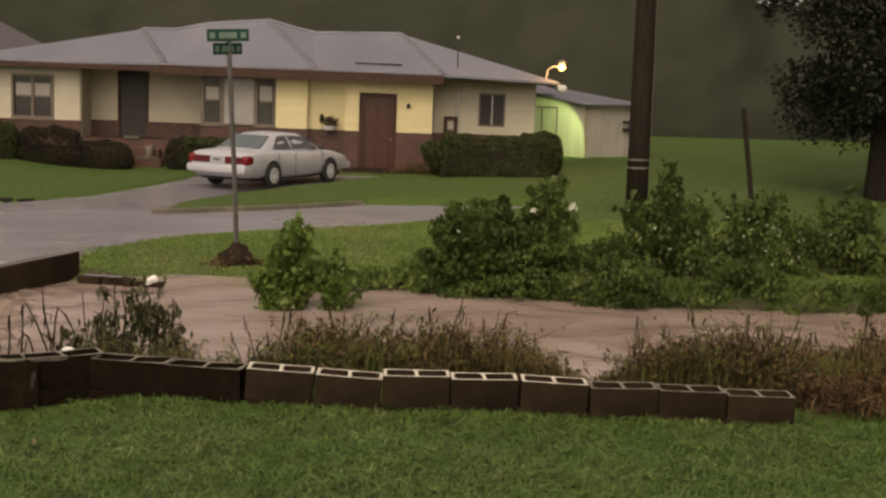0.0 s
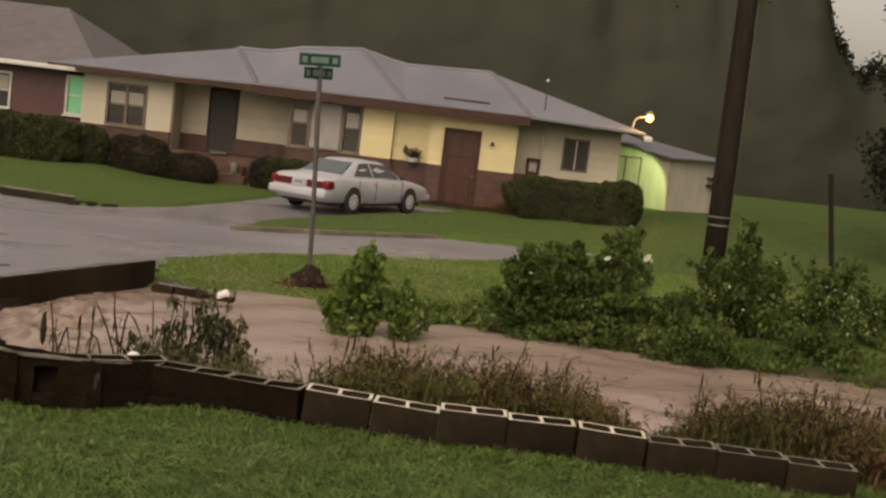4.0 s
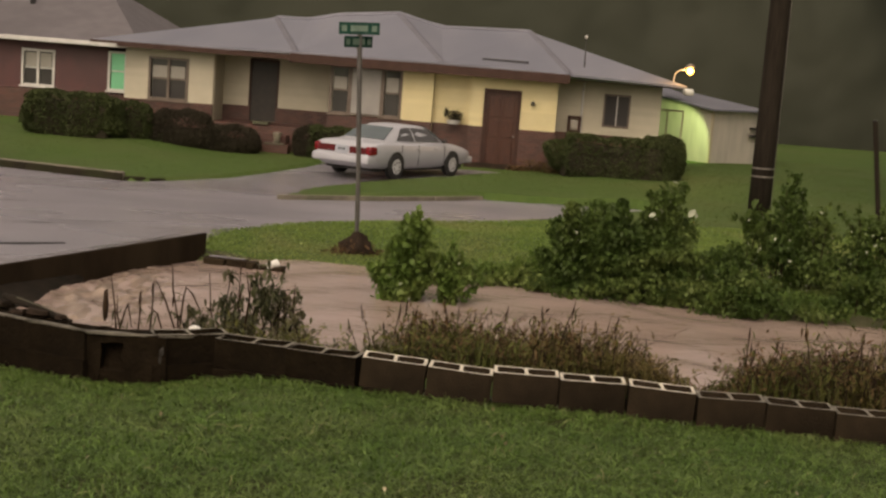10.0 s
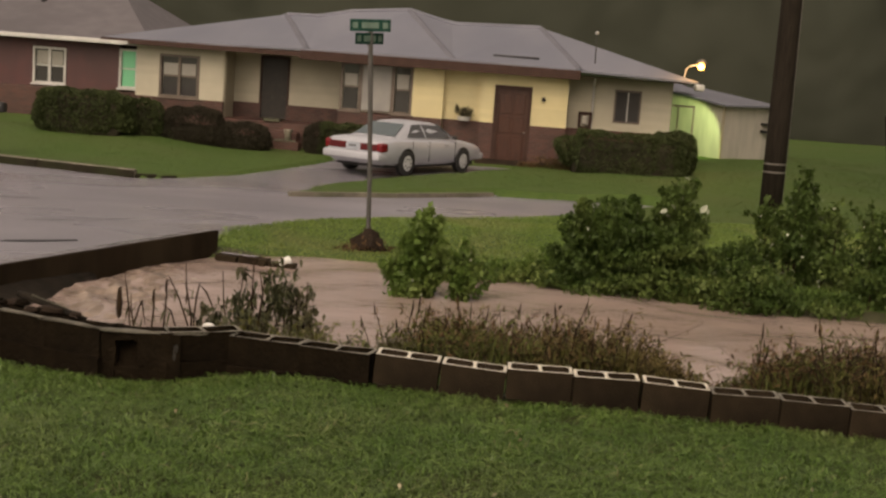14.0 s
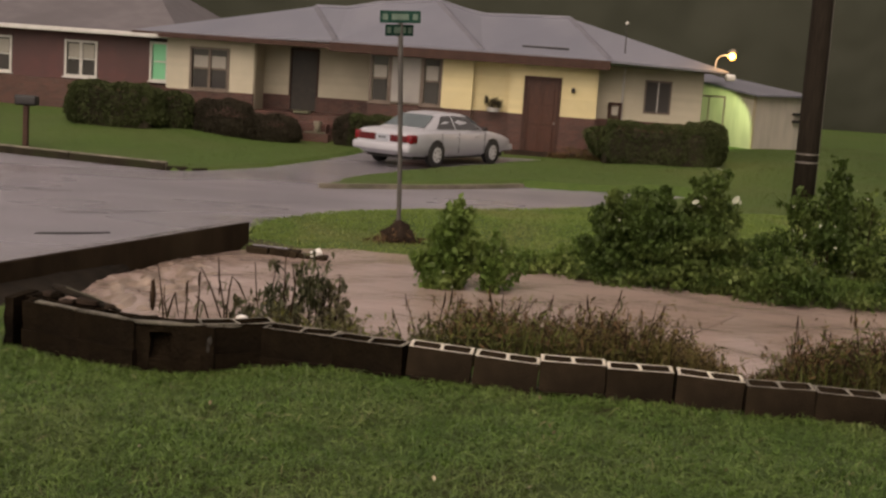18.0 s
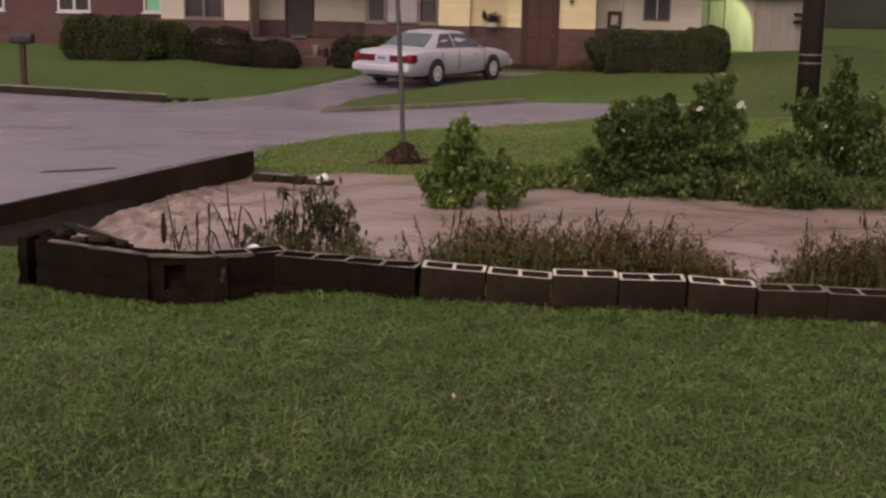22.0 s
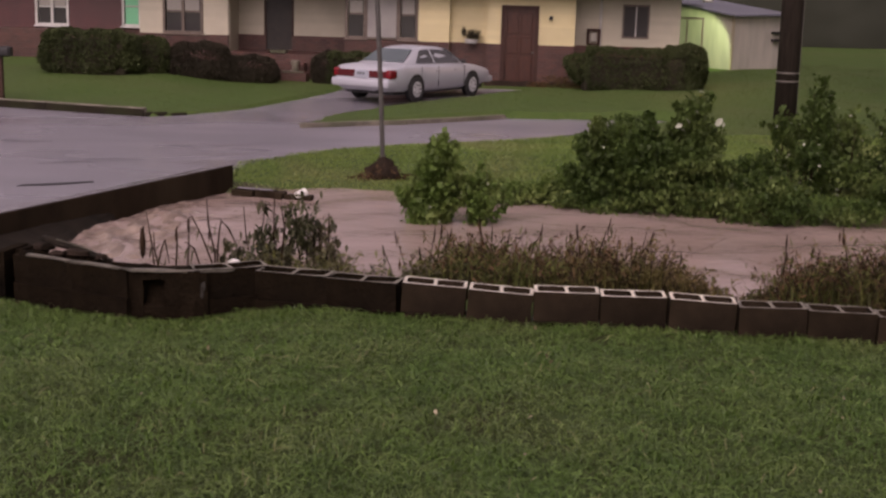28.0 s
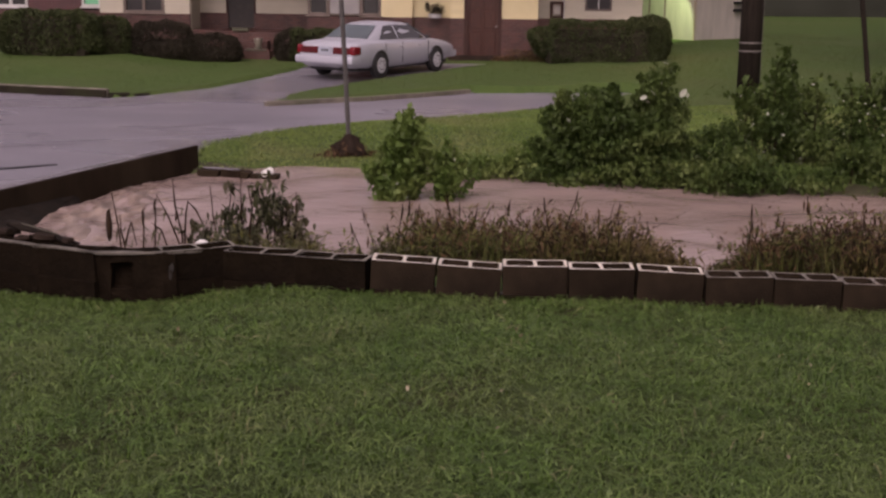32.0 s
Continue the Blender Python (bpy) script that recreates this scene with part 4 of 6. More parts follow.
b = patch(9000, -3.2, 4.5, 6.7, 8.2, lambda x, y: np.abs(y - wall_y(x) + 0.16 + 0.03 * np.sin(x * 9)) < 0.09)
tagged(blades("grass", b, 0.05, 0.007, M_BLADE, rng, lean=0.6), "longer tufts of grass along the block wall", "grass", kind="stuff")

b = patch(95000, -3.3, 9, 17.2, 24.5, lambda x, y: ~inside(ROAD, x, y) & (ground_z(x, y) > -0.14) & (y < np.interp(x, [-3.3, 0, 4, 9], [20.2, 24, 24.5, 24.5])))
tagged(blades("grass", b, 0.035, 0.016, M_VERGE, rng, lean=1.2), "rough wet grass on the far verge", "grass", kind="stuff")

# rank weeds on the near bank
def weed_stand(name, n, region, height, mats, label, leafy=22):
    roots = region(n)
    stems_v, stems_f, lc = [], [], []
    for k, (x, y, z) in enumerate(roots):
        hh = height * rng.uniform(0.5, 1.15) * (1 + 0.45 * float(lump(x * 1.9, y * 1.2))) * float(np.interp(x / y, [-0.05, 0.0, 0.02, 0.065, 0.11, 0.175, 0.205, 0.228, 0.256, 0.276, 0.30], [0.8, 1.0, 1.25, 1.05, 0.95, 1, 0.7, 0.28, 0.22, 0.65, 1]))
        bx, by = rng.normal(0, 0.35, 2) * hh
        p = [np.array((x, y, z - 0.03)), np.array((x + bx * 0.3, y + by * 0.3, z + hh * 0.55)), np.array((x + bx, y + by, z + hh))]
        r = 0.006
        base = len(stems_v)
        for q, rr in zip(p, (r, r * 0.8, r * 0.4)):
            for a in (0, 2.09, 4.19):
                stems_v.append((q[0] + rr * math.cos(a), q[1] + rr * math.sin(a), q[2]))
        for s in range(2):
            for a in range(3):
                stems_f.append((base + s * 3 + a, base + s * 3 + (a + 1) % 3, base + s * 3 + 3 + (a + 1) % 3, base + s * 3 + 3 + a))
        for s in rng.uniform(0.2, 1.02, leafy):
            q = p[0] + (p[1] - p[0]) * min(1, s * 1.8) if s < 0.55 else p[1] + (p[2] - p[1]) * (s - 0.55) / 0.45
            lc.append(q + rng.normal(0, 0.03, 3))
    top = empty(name, Matrix(), label, "weeds", kind="stuff")
    raw_mesh("stems", stems_v, stems_f, M_STEM, top)
    lc = np.array(lc)
    pick = rng.uniform(0, 1, len(lc)) < 0.55
    leaves("leaves", lc[pick], 0.075, mats[0], rng, top, droop=0.3, aspect=0.2)
    leaves("leaves", lc[~pick], 0.07, mats[1], rng, top, droop=0.2, aspect=0.2)
    # matted strands between the stems
    bb = np.repeat(np.asarray(roots), 5, axis=0)
    bb[:, :2] += rng.normal(0, 0.06, (len(bb), 2))
    hh_ = height * 0.75 * np.interp(bb[:, 0] / bb[:, 1], [-0.05, 0.0, 0.02, 0.065, 0.11, 0.175, 0.205, 0.228, 0.256, 0.276, 0.30], [0.8, 1.0, 1.25, 1.05, 0.95, 1, 0.7, 0.28, 0.22, 0.65, 1])
    blades("strands", bb, hh_, 0.011, mats[1], rng, top, lean=0.7)
    return top


def bank_region(x0, x1, y0, y1):
    def make(n):
        return patch(n, x0, x1, y0, y1, lambda x, y: (ground_z(x, y) > -0.12) & ((np.abs(x / y + 0.052) > 0.026) | (rng.uniform(0, 1, len(x)) < 0.25)))
    return make


weed_stand("weeds", 1450, bank_region(0.0, 3.4, 8.3, 11.3), 0.40, (M_WEED_BROWN, M_WEED_GREEN), "dead brown and green weeds on the ditch bank")
weed_stand("weeds", 1000, bank_region(2.7, 6.5, 8.0, 11.6), 0.42, (M_WEED_BROWN, M_WEED_GREEN), "dead red-brown weeds and debris on the bank")
weed_stand("weeds", 420, bank_region(-1.9, 0.2, 8.3, 10.3), 0.30, (M_WEED_GREEN, M_LEAF_C), "rank green weeds behind the block wall")


# ---------------------------------------------------------------- shrubs
def shrub(name, x, y, blobs, n, leaf, material, label, droop=0.85, stems=7, category="shrub", aspect=0.55, jitter=0.25, zbase=None, fill=0.5):
    z = float(ground_z(x, y)) if zbase is None else zbase
    top = empty(name, pose(x, y, z), label, category)
    r2 = random.Random(int(abs(x * 100 + y * 10)))
    for k in range(stems):
        bl = blobs[k % len(blobs)]
        tip = Vector((bl[0] + r2.uniform(-0.5, 0.5) * bl[3], bl[1] + r2.uniform(-0.5, 0.5) * bl[4], bl[2] + bl[5] * 0.6))
        mid = Vector((tip.x * 0.9 + bl[0] * 0.1, tip.y * 0.9, tip.z * 0.5)) + Vector((r2.uniform(-0.08, 0.08), r2.uniform(-0.08, 0.08), 0.05))
        part("stem", tube([(r2.uniform(-0.1, 0.1) + bl[0] * 0.8, bl[1] * 0.8, -0.1), mid, tip], [0.011, 0.008, 0.003], 5), M_STEM, top)
    pts = np.concatenate([clump_points(rng, int(n * 1.7), blobs, 22), shell_points(rng, int(n * fill), [(*q[:3], q[3] * 0.85, q[4] * 0.85, q[5] * 0.85) for q in blobs], 0.3)])
    leaves("foliage", pts, leaf * 0.72, material, rng, top, droop=droop, aspect=aspect)
    return top


def shoots(tips, leaf, girth, top, material, droop=0.7, aspect=0.6, root=0.12, per=62, seed=3, tall=1.0):
    """Arched leafy shoots from one foot to the given tips (x, y, z in the thing's own space), big leaves thinning to the tip."""
    r3 = random.Random(seed)
    pts = []
    for tx, ty, tz in tips:
        tz *= tall
        foot = Vector((r3.uniform(-root, root) + tx * 0.15, r3.uniform(-root, root), -0.15))
        tip = Vector((tx, ty, tz))
        mid = foot.lerp(tip, 0.55) + Vector((-tx * 0.22, -ty * 0.2, tz * 0.16))
        part("stem", tube([foot, mid, tip], [0.011, 0.008, 0.003], 5), M_STEM, top)
        n_ = int(per * (0.5 + tz))
        for _ in range(n_):
            q = r3.uniform(0.22, 1.03)
            c = foot.lerp(mid, q * 2) if q < 0.5 else mid.lerp(tip, q * 2 - 1)
            g = girth * (1.15 - q) ** 0.6 * math.sqrt(r3.uniform(0.02, 1))
            a = r3.uniform(0, 6.2832)
            pts.append((c.x + g * math.cos(a), c.y + g * math.sin(a), c.z + r3.uniform(-0.05, 0.05)))
    leaves("foliage", np.array(pts), leaf, material, rng, top, droop=droop, aspect=aspect)


water_bush = empty("shrub", pose(-0.2, 16.2, -0.17), "bright green leafy bush standing in the flood water", "shrub")
shoots([(0.19, 0, 1.34), (0.05, 0.1, 1.22), (0.33, 0, 1.18), (-0.08, -0.1, 0.98), (0.24, 0.1, 1.05), (0.12, -0.15, 1.08), (0.40, -0.1, 0.92), (-0.16, 0.1, 0.78), (0.05, -0.2, 0.85), (0.5, 0, 0.7), (0.3, -0.2, 0.76), (-0.24, -0.1, 0.56), (-0.34, 0, 0.42), (-0.2, -0.2, 0.38), (0.48, -0.15, 0.46), (0.1, -0.25, 0.5), (0.3, -0.25, 0.42), (0.0, 0.2, 0.6), (0.2, -0.2, 0.6), (-0.1, -0.2, 0.64), (0.35, 0.1, 0.6), (-0.38, 0.1, 0.5)], 0.12, 0.19, water_bush, M_LEAF_A, per=140, tall=0.91)
edge_bush = empty("shrub", pose(0.40, 16.1, -0.2), "thin pale green growth standing in the flood water", "shrub")
shoots([(0.08, 0, 0.92), (-0.05, 0.1, 0.74), (0.2, 0, 0.8), (0.34, 0.1, 0.66), (-0.12, -0.1, 0.6), (0.1, -0.15, 0.58), (0.28, -0.1, 0.5), (0.45, 0.15, 0.52), (0.0, -0.2, 0.42), (0.2, -0.25, 0.36), (0.5, 0.3, 0.4)], 0.10, 0.13, edge_bush, M_LEAF_A, root=0.15, per=75, seed=5, tall=0.95)
shrub("shrub", 2.95, 17.8, [(-0.36, 0, 0.72, 0.56, 0.5, 0.52), (-0.22, 0.1, 1.0, 0.36, 0.4, 0.26), (-0.72, 0, 0.72, 0.24, 0.3, 0.24), (0.64, 0, 0.70, 0.32, 0.4, 0.6), (0.6, 0, 1.36, 0.23, 0.28, 0.30), (0.45, 0, 1.15, 0.2, 0.25, 0.25), (-0.85, 0, 0.35, 0.3, 0.35, 0.26), (0.15, -0.2, 0.45, 0.85, 0.5, 0.42), (0.22, 0, 0.70, 0.26, 0.35, 0.30)], 13000, 0.115, M_LEAF_B, "dense dark green bush on the far bank", zbase=-0.02, stems=12, fill=0.3)
shrub("shrub", 1.0, 17.95, [(-0.55, -0.3, 0.12, 0.4, 0.35, 0.26), (0, 0, 0.16, 0.6, 0.4, 0.3), (0.7, 0, 0.2, 0.5, 0.4, 0.34)], 2000, 0.10, M_LEAF_A, "low ragged green growth on the far bank")
shrub("shrub", 5.2, 17.6, [(0.02, 0, 1.45, 0.15, 0.2, 0.3), (0.1, 0, 1.0, 0.3, 0.3, 0.38), (-0.42, 0, 1.0, 0.16, 0.2, 0.36), (0, 0, 0.5, 0.7, 0.5, 0.45), (0.5, 0, 1.05, 0.22, 0.25, 0.3), (0.9, 0, 0.6, 0.5, 0.5, 0.45), (-0.75, 0, 0.4, 0.4, 0.4, 0.36)], 4600, 0.115, M_LEAF_B, "tall leafy weeds with pale flowers on the bank", stems=14, zbase=0.0, fill=0.15)
for x_, tips_ in ((5.3, [(-0.55, 0, 1.2), (-0.3, 0, 1.0), (0.05, 0, 1.62), (0.2, 0.1, 1.4), (0.5, 0, 1.2), (-0.8, 0, 1.0)]), (6.6, [(-0.35, 0, 1.15), (0, 0, 1.0), (0.35, 0, 1.2), (-0.6, 0.1, 1.1)]), (7.9, [(-0.3, 0, 1.1), (0.2, 0, 1.35), (0.5, 0, 1.0)])):
    tall = empty("weed_clump", pose(x_, 17.65, float(ground_z(x_, 17.65))), "tall ragged green weed with drooping leaves on the bank", "weed")
    shoots(tips_, 0.12, 0.13, tall, M_LEAF_B, root=0.3, per=44, seed=int(x_ * 10))
shrub("shrub", 7.0, 17.7, [(-0.3, 0, 0.85, 0.3, 0.3, 0.4), (0, 0, 0.45, 0.8, 0.5, 0.5), (0.9, 0, 0.4, 0.7, 0.5, 0.45), (1.2, 0, 0.8, 0.25, 0.3, 0.3), (1.8, 0.1, 0.3, 0.8, 0.5, 0.4)], 3300, 0.11, M_LEAF_B, "dark tangled bank growth by the water", stems=10, fill=0.2)
shrub("shrub", 4.1, 17.3, [(-0.1, 0, 0.2, 0.5, 0.4, 0.36), (0.5, -0.1, 0.22, 0.5, 0.4, 0.36), (2.2, -0.1, 0.1, 0.8, 0.4, 0.3)], 2400, 0.108, M_LEAF_B, "low dark growth hanging over the flood", fill=0.3)
shrub("shrub", 2.3, 17.3, [(-0.4, 0.3, 0.06, 0.35, 0.3, 0.15), (0.2, 0.1, 0.08, 0.6, 0.35, 0.26), (0.9, 0.0, 0.12, 0.5, 0.35, 0.30), (1.6, -0.1, 0.08, 0.55, 0.35, 0.28)], 2500, 0.105, M_LEAF_B, "rank green growth trailing into the flood", zbase=-0.05, fill=0.3)
shrub("shrub", 5.4, 16.7, [(-0.9, 0.1, 0.1, 0.6, 0.4, 0.27), (-0.1, 0.1, 0.12, 0.6, 0.4, 0.3), (0.9, 0.2, 0.2, 0.6, 0.4, 0.4), (1.7, 0.05, 0.1, 0.5, 0.4, 0.3), (2.4, 0.1, 0.12, 0.8, 0.4, 0.3), (3.2, 0.1, 0.12, 0.6, 0.4, 0.32), (4.0, 0.2, 0.15, 0.9, 0.4, 0.35)], 5600, 0.108, M_LEAF_B, "dark green growth trailing into the flood", zbase=-0.05, fill=0.3)
shrub("shrub", 8.6, 18.0, [(0, 0, 0.35, 0.9, 0.5, 0.45), (1.2, 0, 0.3, 0.9, 0.5, 0.4), (2.6, 0, 0.3, 1.0, 0.5, 0.4)], 4000, 0.108, M_LEAF_B, "dark tangled growth on the bank", zbase=0.1, fill=0.3)
fp = shell_points(rng, 130, [(5.3, 17.4, 0.9, 0.8, 0.5, 0.7), (6.3, 17.4, 0.7, 0.7, 0.5, 0.5), (7.4, 17.5, 0.6, 0.9, 0.5, 0.4)], 0.1)
tagged(leaves("blossom", fp, 0.055, M_FLOWER, rng, droop=0.0, aspect=0.6), "small pale blossoms among the bank weeds", "flowers", kind="stuff")
fp = shell_points(rng, 40, [(0.1, 15.2, 0.5, 0.45, 0.4, 0.45), (2.9, 17.6, 0.9, 0.8, 0.5, 0.7), (4.6, 17.2, 0.5, 0.5, 0.4, 0.4)], 0.05)
tagged(leaves("blossom", fp, 0.045, M_FLOWER, rng, droop=0.0, aspect=0.6), "small pale blossoms on the green bushes", "flowers", kind="stuff")
weed_stand("weeds", 500, lambda n: patch(n, 3.15, 6.0, 7.25, 9.0), 0.20, (M_WEED_BROWN, M_WEED_BROWN), "flattened brown weeds and litter beyond the wall")

# tall thin dead stems standing over the weeds
for k in range(46):
    r5 = random.Random(900 + k)
    x = r5.uniform(-0.42, 0.35) if k > 35 else r5.uniform(0.2, 4.6)
    y = r5.uniform(8.6, 11.0)
    hh = r5.uniform(0.35, 0.7) * float(np.interp(x / y, [0.20, 0.23, 0.262, 0.285], [1, 0.4, 0.4, 1]))
    tipx = r5.uniform(-0.16, 0.16)
    sk = empty("dead_stem", pose(x, y, float(ground_z(x, y))), "thin dead brown stem standing in the weeds", "stalk", group="dead stems on the bank")
    part("stem", tube([(0, 0, -0.05), (tipx * 0.4, 0, hh * 0.6), (tipx, 0, hh)], [0.006, 0.005, 0.002], 5), M_STEM, sk)
    part("seed_head", tube([(tipx * 0.85, 0, hh * 0.80), (tipx * 0.93, 0, hh * 0.92), (tipx, 0, hh * 1.03)], [0.003, r5.uniform(0.004, 0.010), 0.002], 6), M_STEM, sk)
    wl_c = np.array([[tipx * q_ + r5.uniform(-0.03, 0.03), r5.uniform(-0.03, 0.03), hh * q_] for q_ in (0.45, 0.55, 0.62, 0.7, 0.78, 0.85, 0.92)])
    leaves("withered_leaves", wl_c, 0.085, M_LEAF_C if k % 3 else M_WEED_BROWN, rng, sk, droop=1.0, aspect=0.26)


# ---------------------------------------------------------------- yellow house
HOUSE = pose(0, 36.6, 0, 0, 0, -4.57)
house = empty("house", HOUSE, "cream and yellow clapboard house with brick base and metal roof", "house")
BRICK_TOP, WALL_TOP, BASE = 1.42, 2.95, 0.0


def boards(u0, u1, v, z0, z1, material, parent, d=0.10, pitch=0.125):
    """Lapped boards over a backing; each board its own piece."""
    part("wall_core", box(u0, u1, v, v + d, z0, z1), material, parent)
    n = max(1, round((z1 - z0) / pitch))
    h = (z1 - z0) / n
    for i in range(n):
        bm = bmesh.new()
        a, b = z0 + i * h + 0.003, z0 + (i + 1) * h
        q = [(v - 0.022, a), (v - 0.008, b), (v - 0.002, b), (v - 0.002, a)]
        lo = [bm.verts.new((u0 + 0.004, y, z)) for y, z in q]
        hi = [bm.verts.new((u1 - 0.004, y, z)) for y, z in q]
        for k in range(4):
            bm.faces.new((lo[k], lo[(k + 1) % 4], hi[(k + 1) % 4], hi[k]))
        bm.faces.new(lo[::-1])
        bm.faces.new(hi)
        part("board", bm, material, parent)


def sash_window(u0, u1, v, z0, z1, parent, frame_mat, pane_mat, cols=1, blind=None, sill=True, name="window", label=""):
    """A window with frame, sashes, panes and sill; faces -v."""
    w = empty(name, pose(0, 0, 0), "", "")
    for key in ("category", "label"):
        if key in w:
            del w[key]
    w.parent = parent
    if label:
        tagged(w, label)
    fw = 0.07
    part("frame", join(box(u0, u1, v - 0.05, v + 0.06, z1 - fw, z1), box(u0, u1, v - 0.05, v + 0.06, z0, z0 + fw),
                       box(u0, u0 + fw, v - 0.05, v + 0.06, z0 + fw, z1 - fw), box(u1 - fw, u1, v - 0.05, v + 0.06, z0 + fw, z1 - fw)), frame_mat, w)
    cw = (u1 - u0 - 2 * fw) / cols
    zm = (z0 + z1) / 2
    for c in range(cols):
        a, b = u0 + fw + c * cw, u0 + fw + (c + 1) * cw
        if c:
            part("mullion", box(a - 0.04, a + 0.04, v - 0.04, v + 0.05, z0 + fw, z1 - fw), frame_mat, w)
        part("pane", box(a + 0.02, b - 0.02, v + 0.020, v + 0.028, zm, z1 - fw), pane_mat, w)
        part("pane", box(a + 0.02, b - 0.02, v + 0.035, v + 0.043, z0 + fw, zm), pane_mat, w)
        part("meeting_rail", box(a, b, v - 0.01, v + 0.05, zm - 0.022, zm + 0.022), frame_mat, w)
        if blind:
            part("blind", box(a + 0.05, b - 0.05, v + 0.008, v + 0.014, zm + 0.03, zm + 0.03 + blind * (z1 - zm)), M_CURTAIN, w)
    if sill:
        part("sill", box(u0 - 0.05, u1 + 0.05, v - 0.09, v + 0.04, z0 - 0.05, z0, 0.008), frame_mat, w)
    return w


def brick_base(u0, u1, v, z1=BRICK_TOP, d=0.14):
    part("brick_base", box(u0, u1, v - 0.05, v + d, BASE - 0.3, z1, 0.006), M_BRICK, house)


# left wing
U0, U1, W0, W1 = -9.06, -6.4, -8.35, -7.15
boards(U0, W0, 0, BRICK_TOP, WALL_TOP, M_CREAM, house)
boards(W1, U1, 0, BRICK_TOP, WALL_TOP, M_CREAM, house)
boards(W0, W1, 0, 2.70, WALL_TOP, M_CREAM, house)
brick_base(U0, U1, 0)
sash_window(W0, W1, 0.0, 1.44, 2.70, house, M_FRAME, M_GLASS, cols=2, blind=0.55)
part("end_wall", box(U0, U0 + 0.1, 0.1, 8.5, BASE, WALL_TOP), M_CREAM, house)
# recessed porch with the dark front door
PV = 1.2
k = 1.033
boards(-6.4, -5.36 * k, PV, BRICK_TOP, WALL_TOP, M_CREAM, house)
boards(-4.60 * k, -2.9, PV, BRICK_TOP, WALL_TOP, M_CREAM, house)
part("brick_base", box(-6.4, -5.36 * k, PV - 0.05, PV + 0.1, BASE - 0.3, BRICK_TOP), M_BRICK, house)
part("brick_base", box(-4.60 * k, -2.96, PV - 0.05, PV + 0.1, BASE - 0.3, BRICK_TOP), M_BRICK, house)
part("porch_side", box(-6.46, -6.38, 0.1, PV, BASE, WALL_TOP), M_CREAM, house)
fd = part("front_door", box(-5.36 * k, -4.60 * k, PV + 0.02, PV + 0.08, 0.99, 2.78), M_DARKDOOR, house, "dark screened front door in the shaded porch")
part("door_rail", box(-5.3 * k, -4.66 * k, PV, PV + 0.03, 1.55, 1.63), M_DARKDOOR, fd)
part("door_frame", join(box(-5.42 * k, -5.36 * k, PV - 0.03, PV + 0.1, 0.98, 2.86), box(-4.60 * k, -4.54 * k, PV - 0.03, PV + 0.1, 0.98, 2.86), box(-5.36 * k, -4.60 * k, PV - 0.03, PV + 0.1, 2.78, 2.86)), M_BROWNTRIM, house)
part("porch_floor", box(-6.38, -2.96, -0.3, PV, BASE - 0.3, 0.96, 0.02), M_BRICK, house)
part("threshold", box(-5.1, -4.62, -0.36, -0.05, 0.965, 1.05, 0.012), M_KERB, house, "worn pale threshold slab")
part("porch_step", box(-5.6, -4.0, -0.75, -0.32, BASE - 0.3, 0.72, 0.015), M_BRICK, house, "dark brick step")
part("porch_step", box(-5.6, -3.85, -1.2, -0.77, BASE - 0.3, 0.47, 0.015), M_BRICK, house, "dark brick step")
part("porch_slab", box(-4.55, -3.95, -1.22, -0.95, 0.474, 0.51, 0.008), M_KERB, house, "pale slab on the lower step")
# picture window bay
brick_base(-2.95, -0.8, 0)
boards(-2.95, -0.8, 0.0, 2.86, WALL_TOP + 0.02, M_CREAM, house, pitch=0.06)
sash_window(-2.94, -2.32, 0, 1.45, 2.86, house, M_FRAME, M_GLASS, blind=0.5, label="narrow brown-framed sash window")
sash_window(-1.40, -0.80, 0, 1.45, 2.86, house, M_FRAME, M_GLASS, blind=0.6, label="narrow brown-framed sash window")
pw = part("picture_window", box(-2.32, -1.40, -0.03, 0.06, 1.45, 2.86), M_FRAME, house, "wide picture window behind pale curtains")
part("curtain", box(-2.27, -1.45, -0.042, -0.032, 1.52, 2.78), M_CURTAIN, pw)
part("pane", box(-2.28, -1.44, -0.052, -0.046, 1.50, 2.80), mat("clear_pane", (0.35, 0.33, 0.31), (0.30, 0.28, 0.27), 2.0, 0.08), pw)
# yellow front of the former garage
boards(-0.8, 0.11, -0.05, BRICK_TOP, WALL_TOP, M_YELLOW, house)
brick_base(-0.8, 0.11, -0.05)
boards(0.11, 1.2, 0.25, BRICK_TOP, WALL_TOP, M_YELLOW, house)
brick_base(0.11, 1.2, 0.25)
part("return_wall", box(0.05, 0.11, 0.05, 0.3, BASE, WALL_TOP), M_YELLOW, house)
part("return_wall", box(1.19, 1.25, 0.05, 0.3, BASE, WALL_TOP), M_YELLOW, house)
boards(1.19, 1.60, -0.05, BRICK_TOP, WALL_TOP, M_YELLOW, house)
boards(2.68, 3.72, -0.05, BRICK_TOP, WALL_TOP, M_YELLOW, house)
boards(1.60, 2.68, -0.05, 2.53, WALL_TOP, M_YELLOW, house)
brick_base(1.19, 1.60, -0.05)
brick_base(2.68, 3.72, -0.05)
# red panelled door with its frame
door = part("door", box(1.70, 2.58, -0.02, 0.04, 0.22, 2.42), M_DOOR, house, "dark red-brown panelled wooden door, closed")
for a, b in ((1.78, 2.10), (2.18, 2.50)):
    for c, e in ((0.36, 1.05), (1.15, 1.62), (1.72, 2.3)):
        part("panel", box(a, b, -0.045, -0.018, c, e, 0.012), M_DOOR, door)
bm = bmesh.new()
bmesh.ops.create_uvsphere(bm, u_segments=10, v_segments=6, radius=0.035, matrix=pose(2.53, -0.07, 1.2))
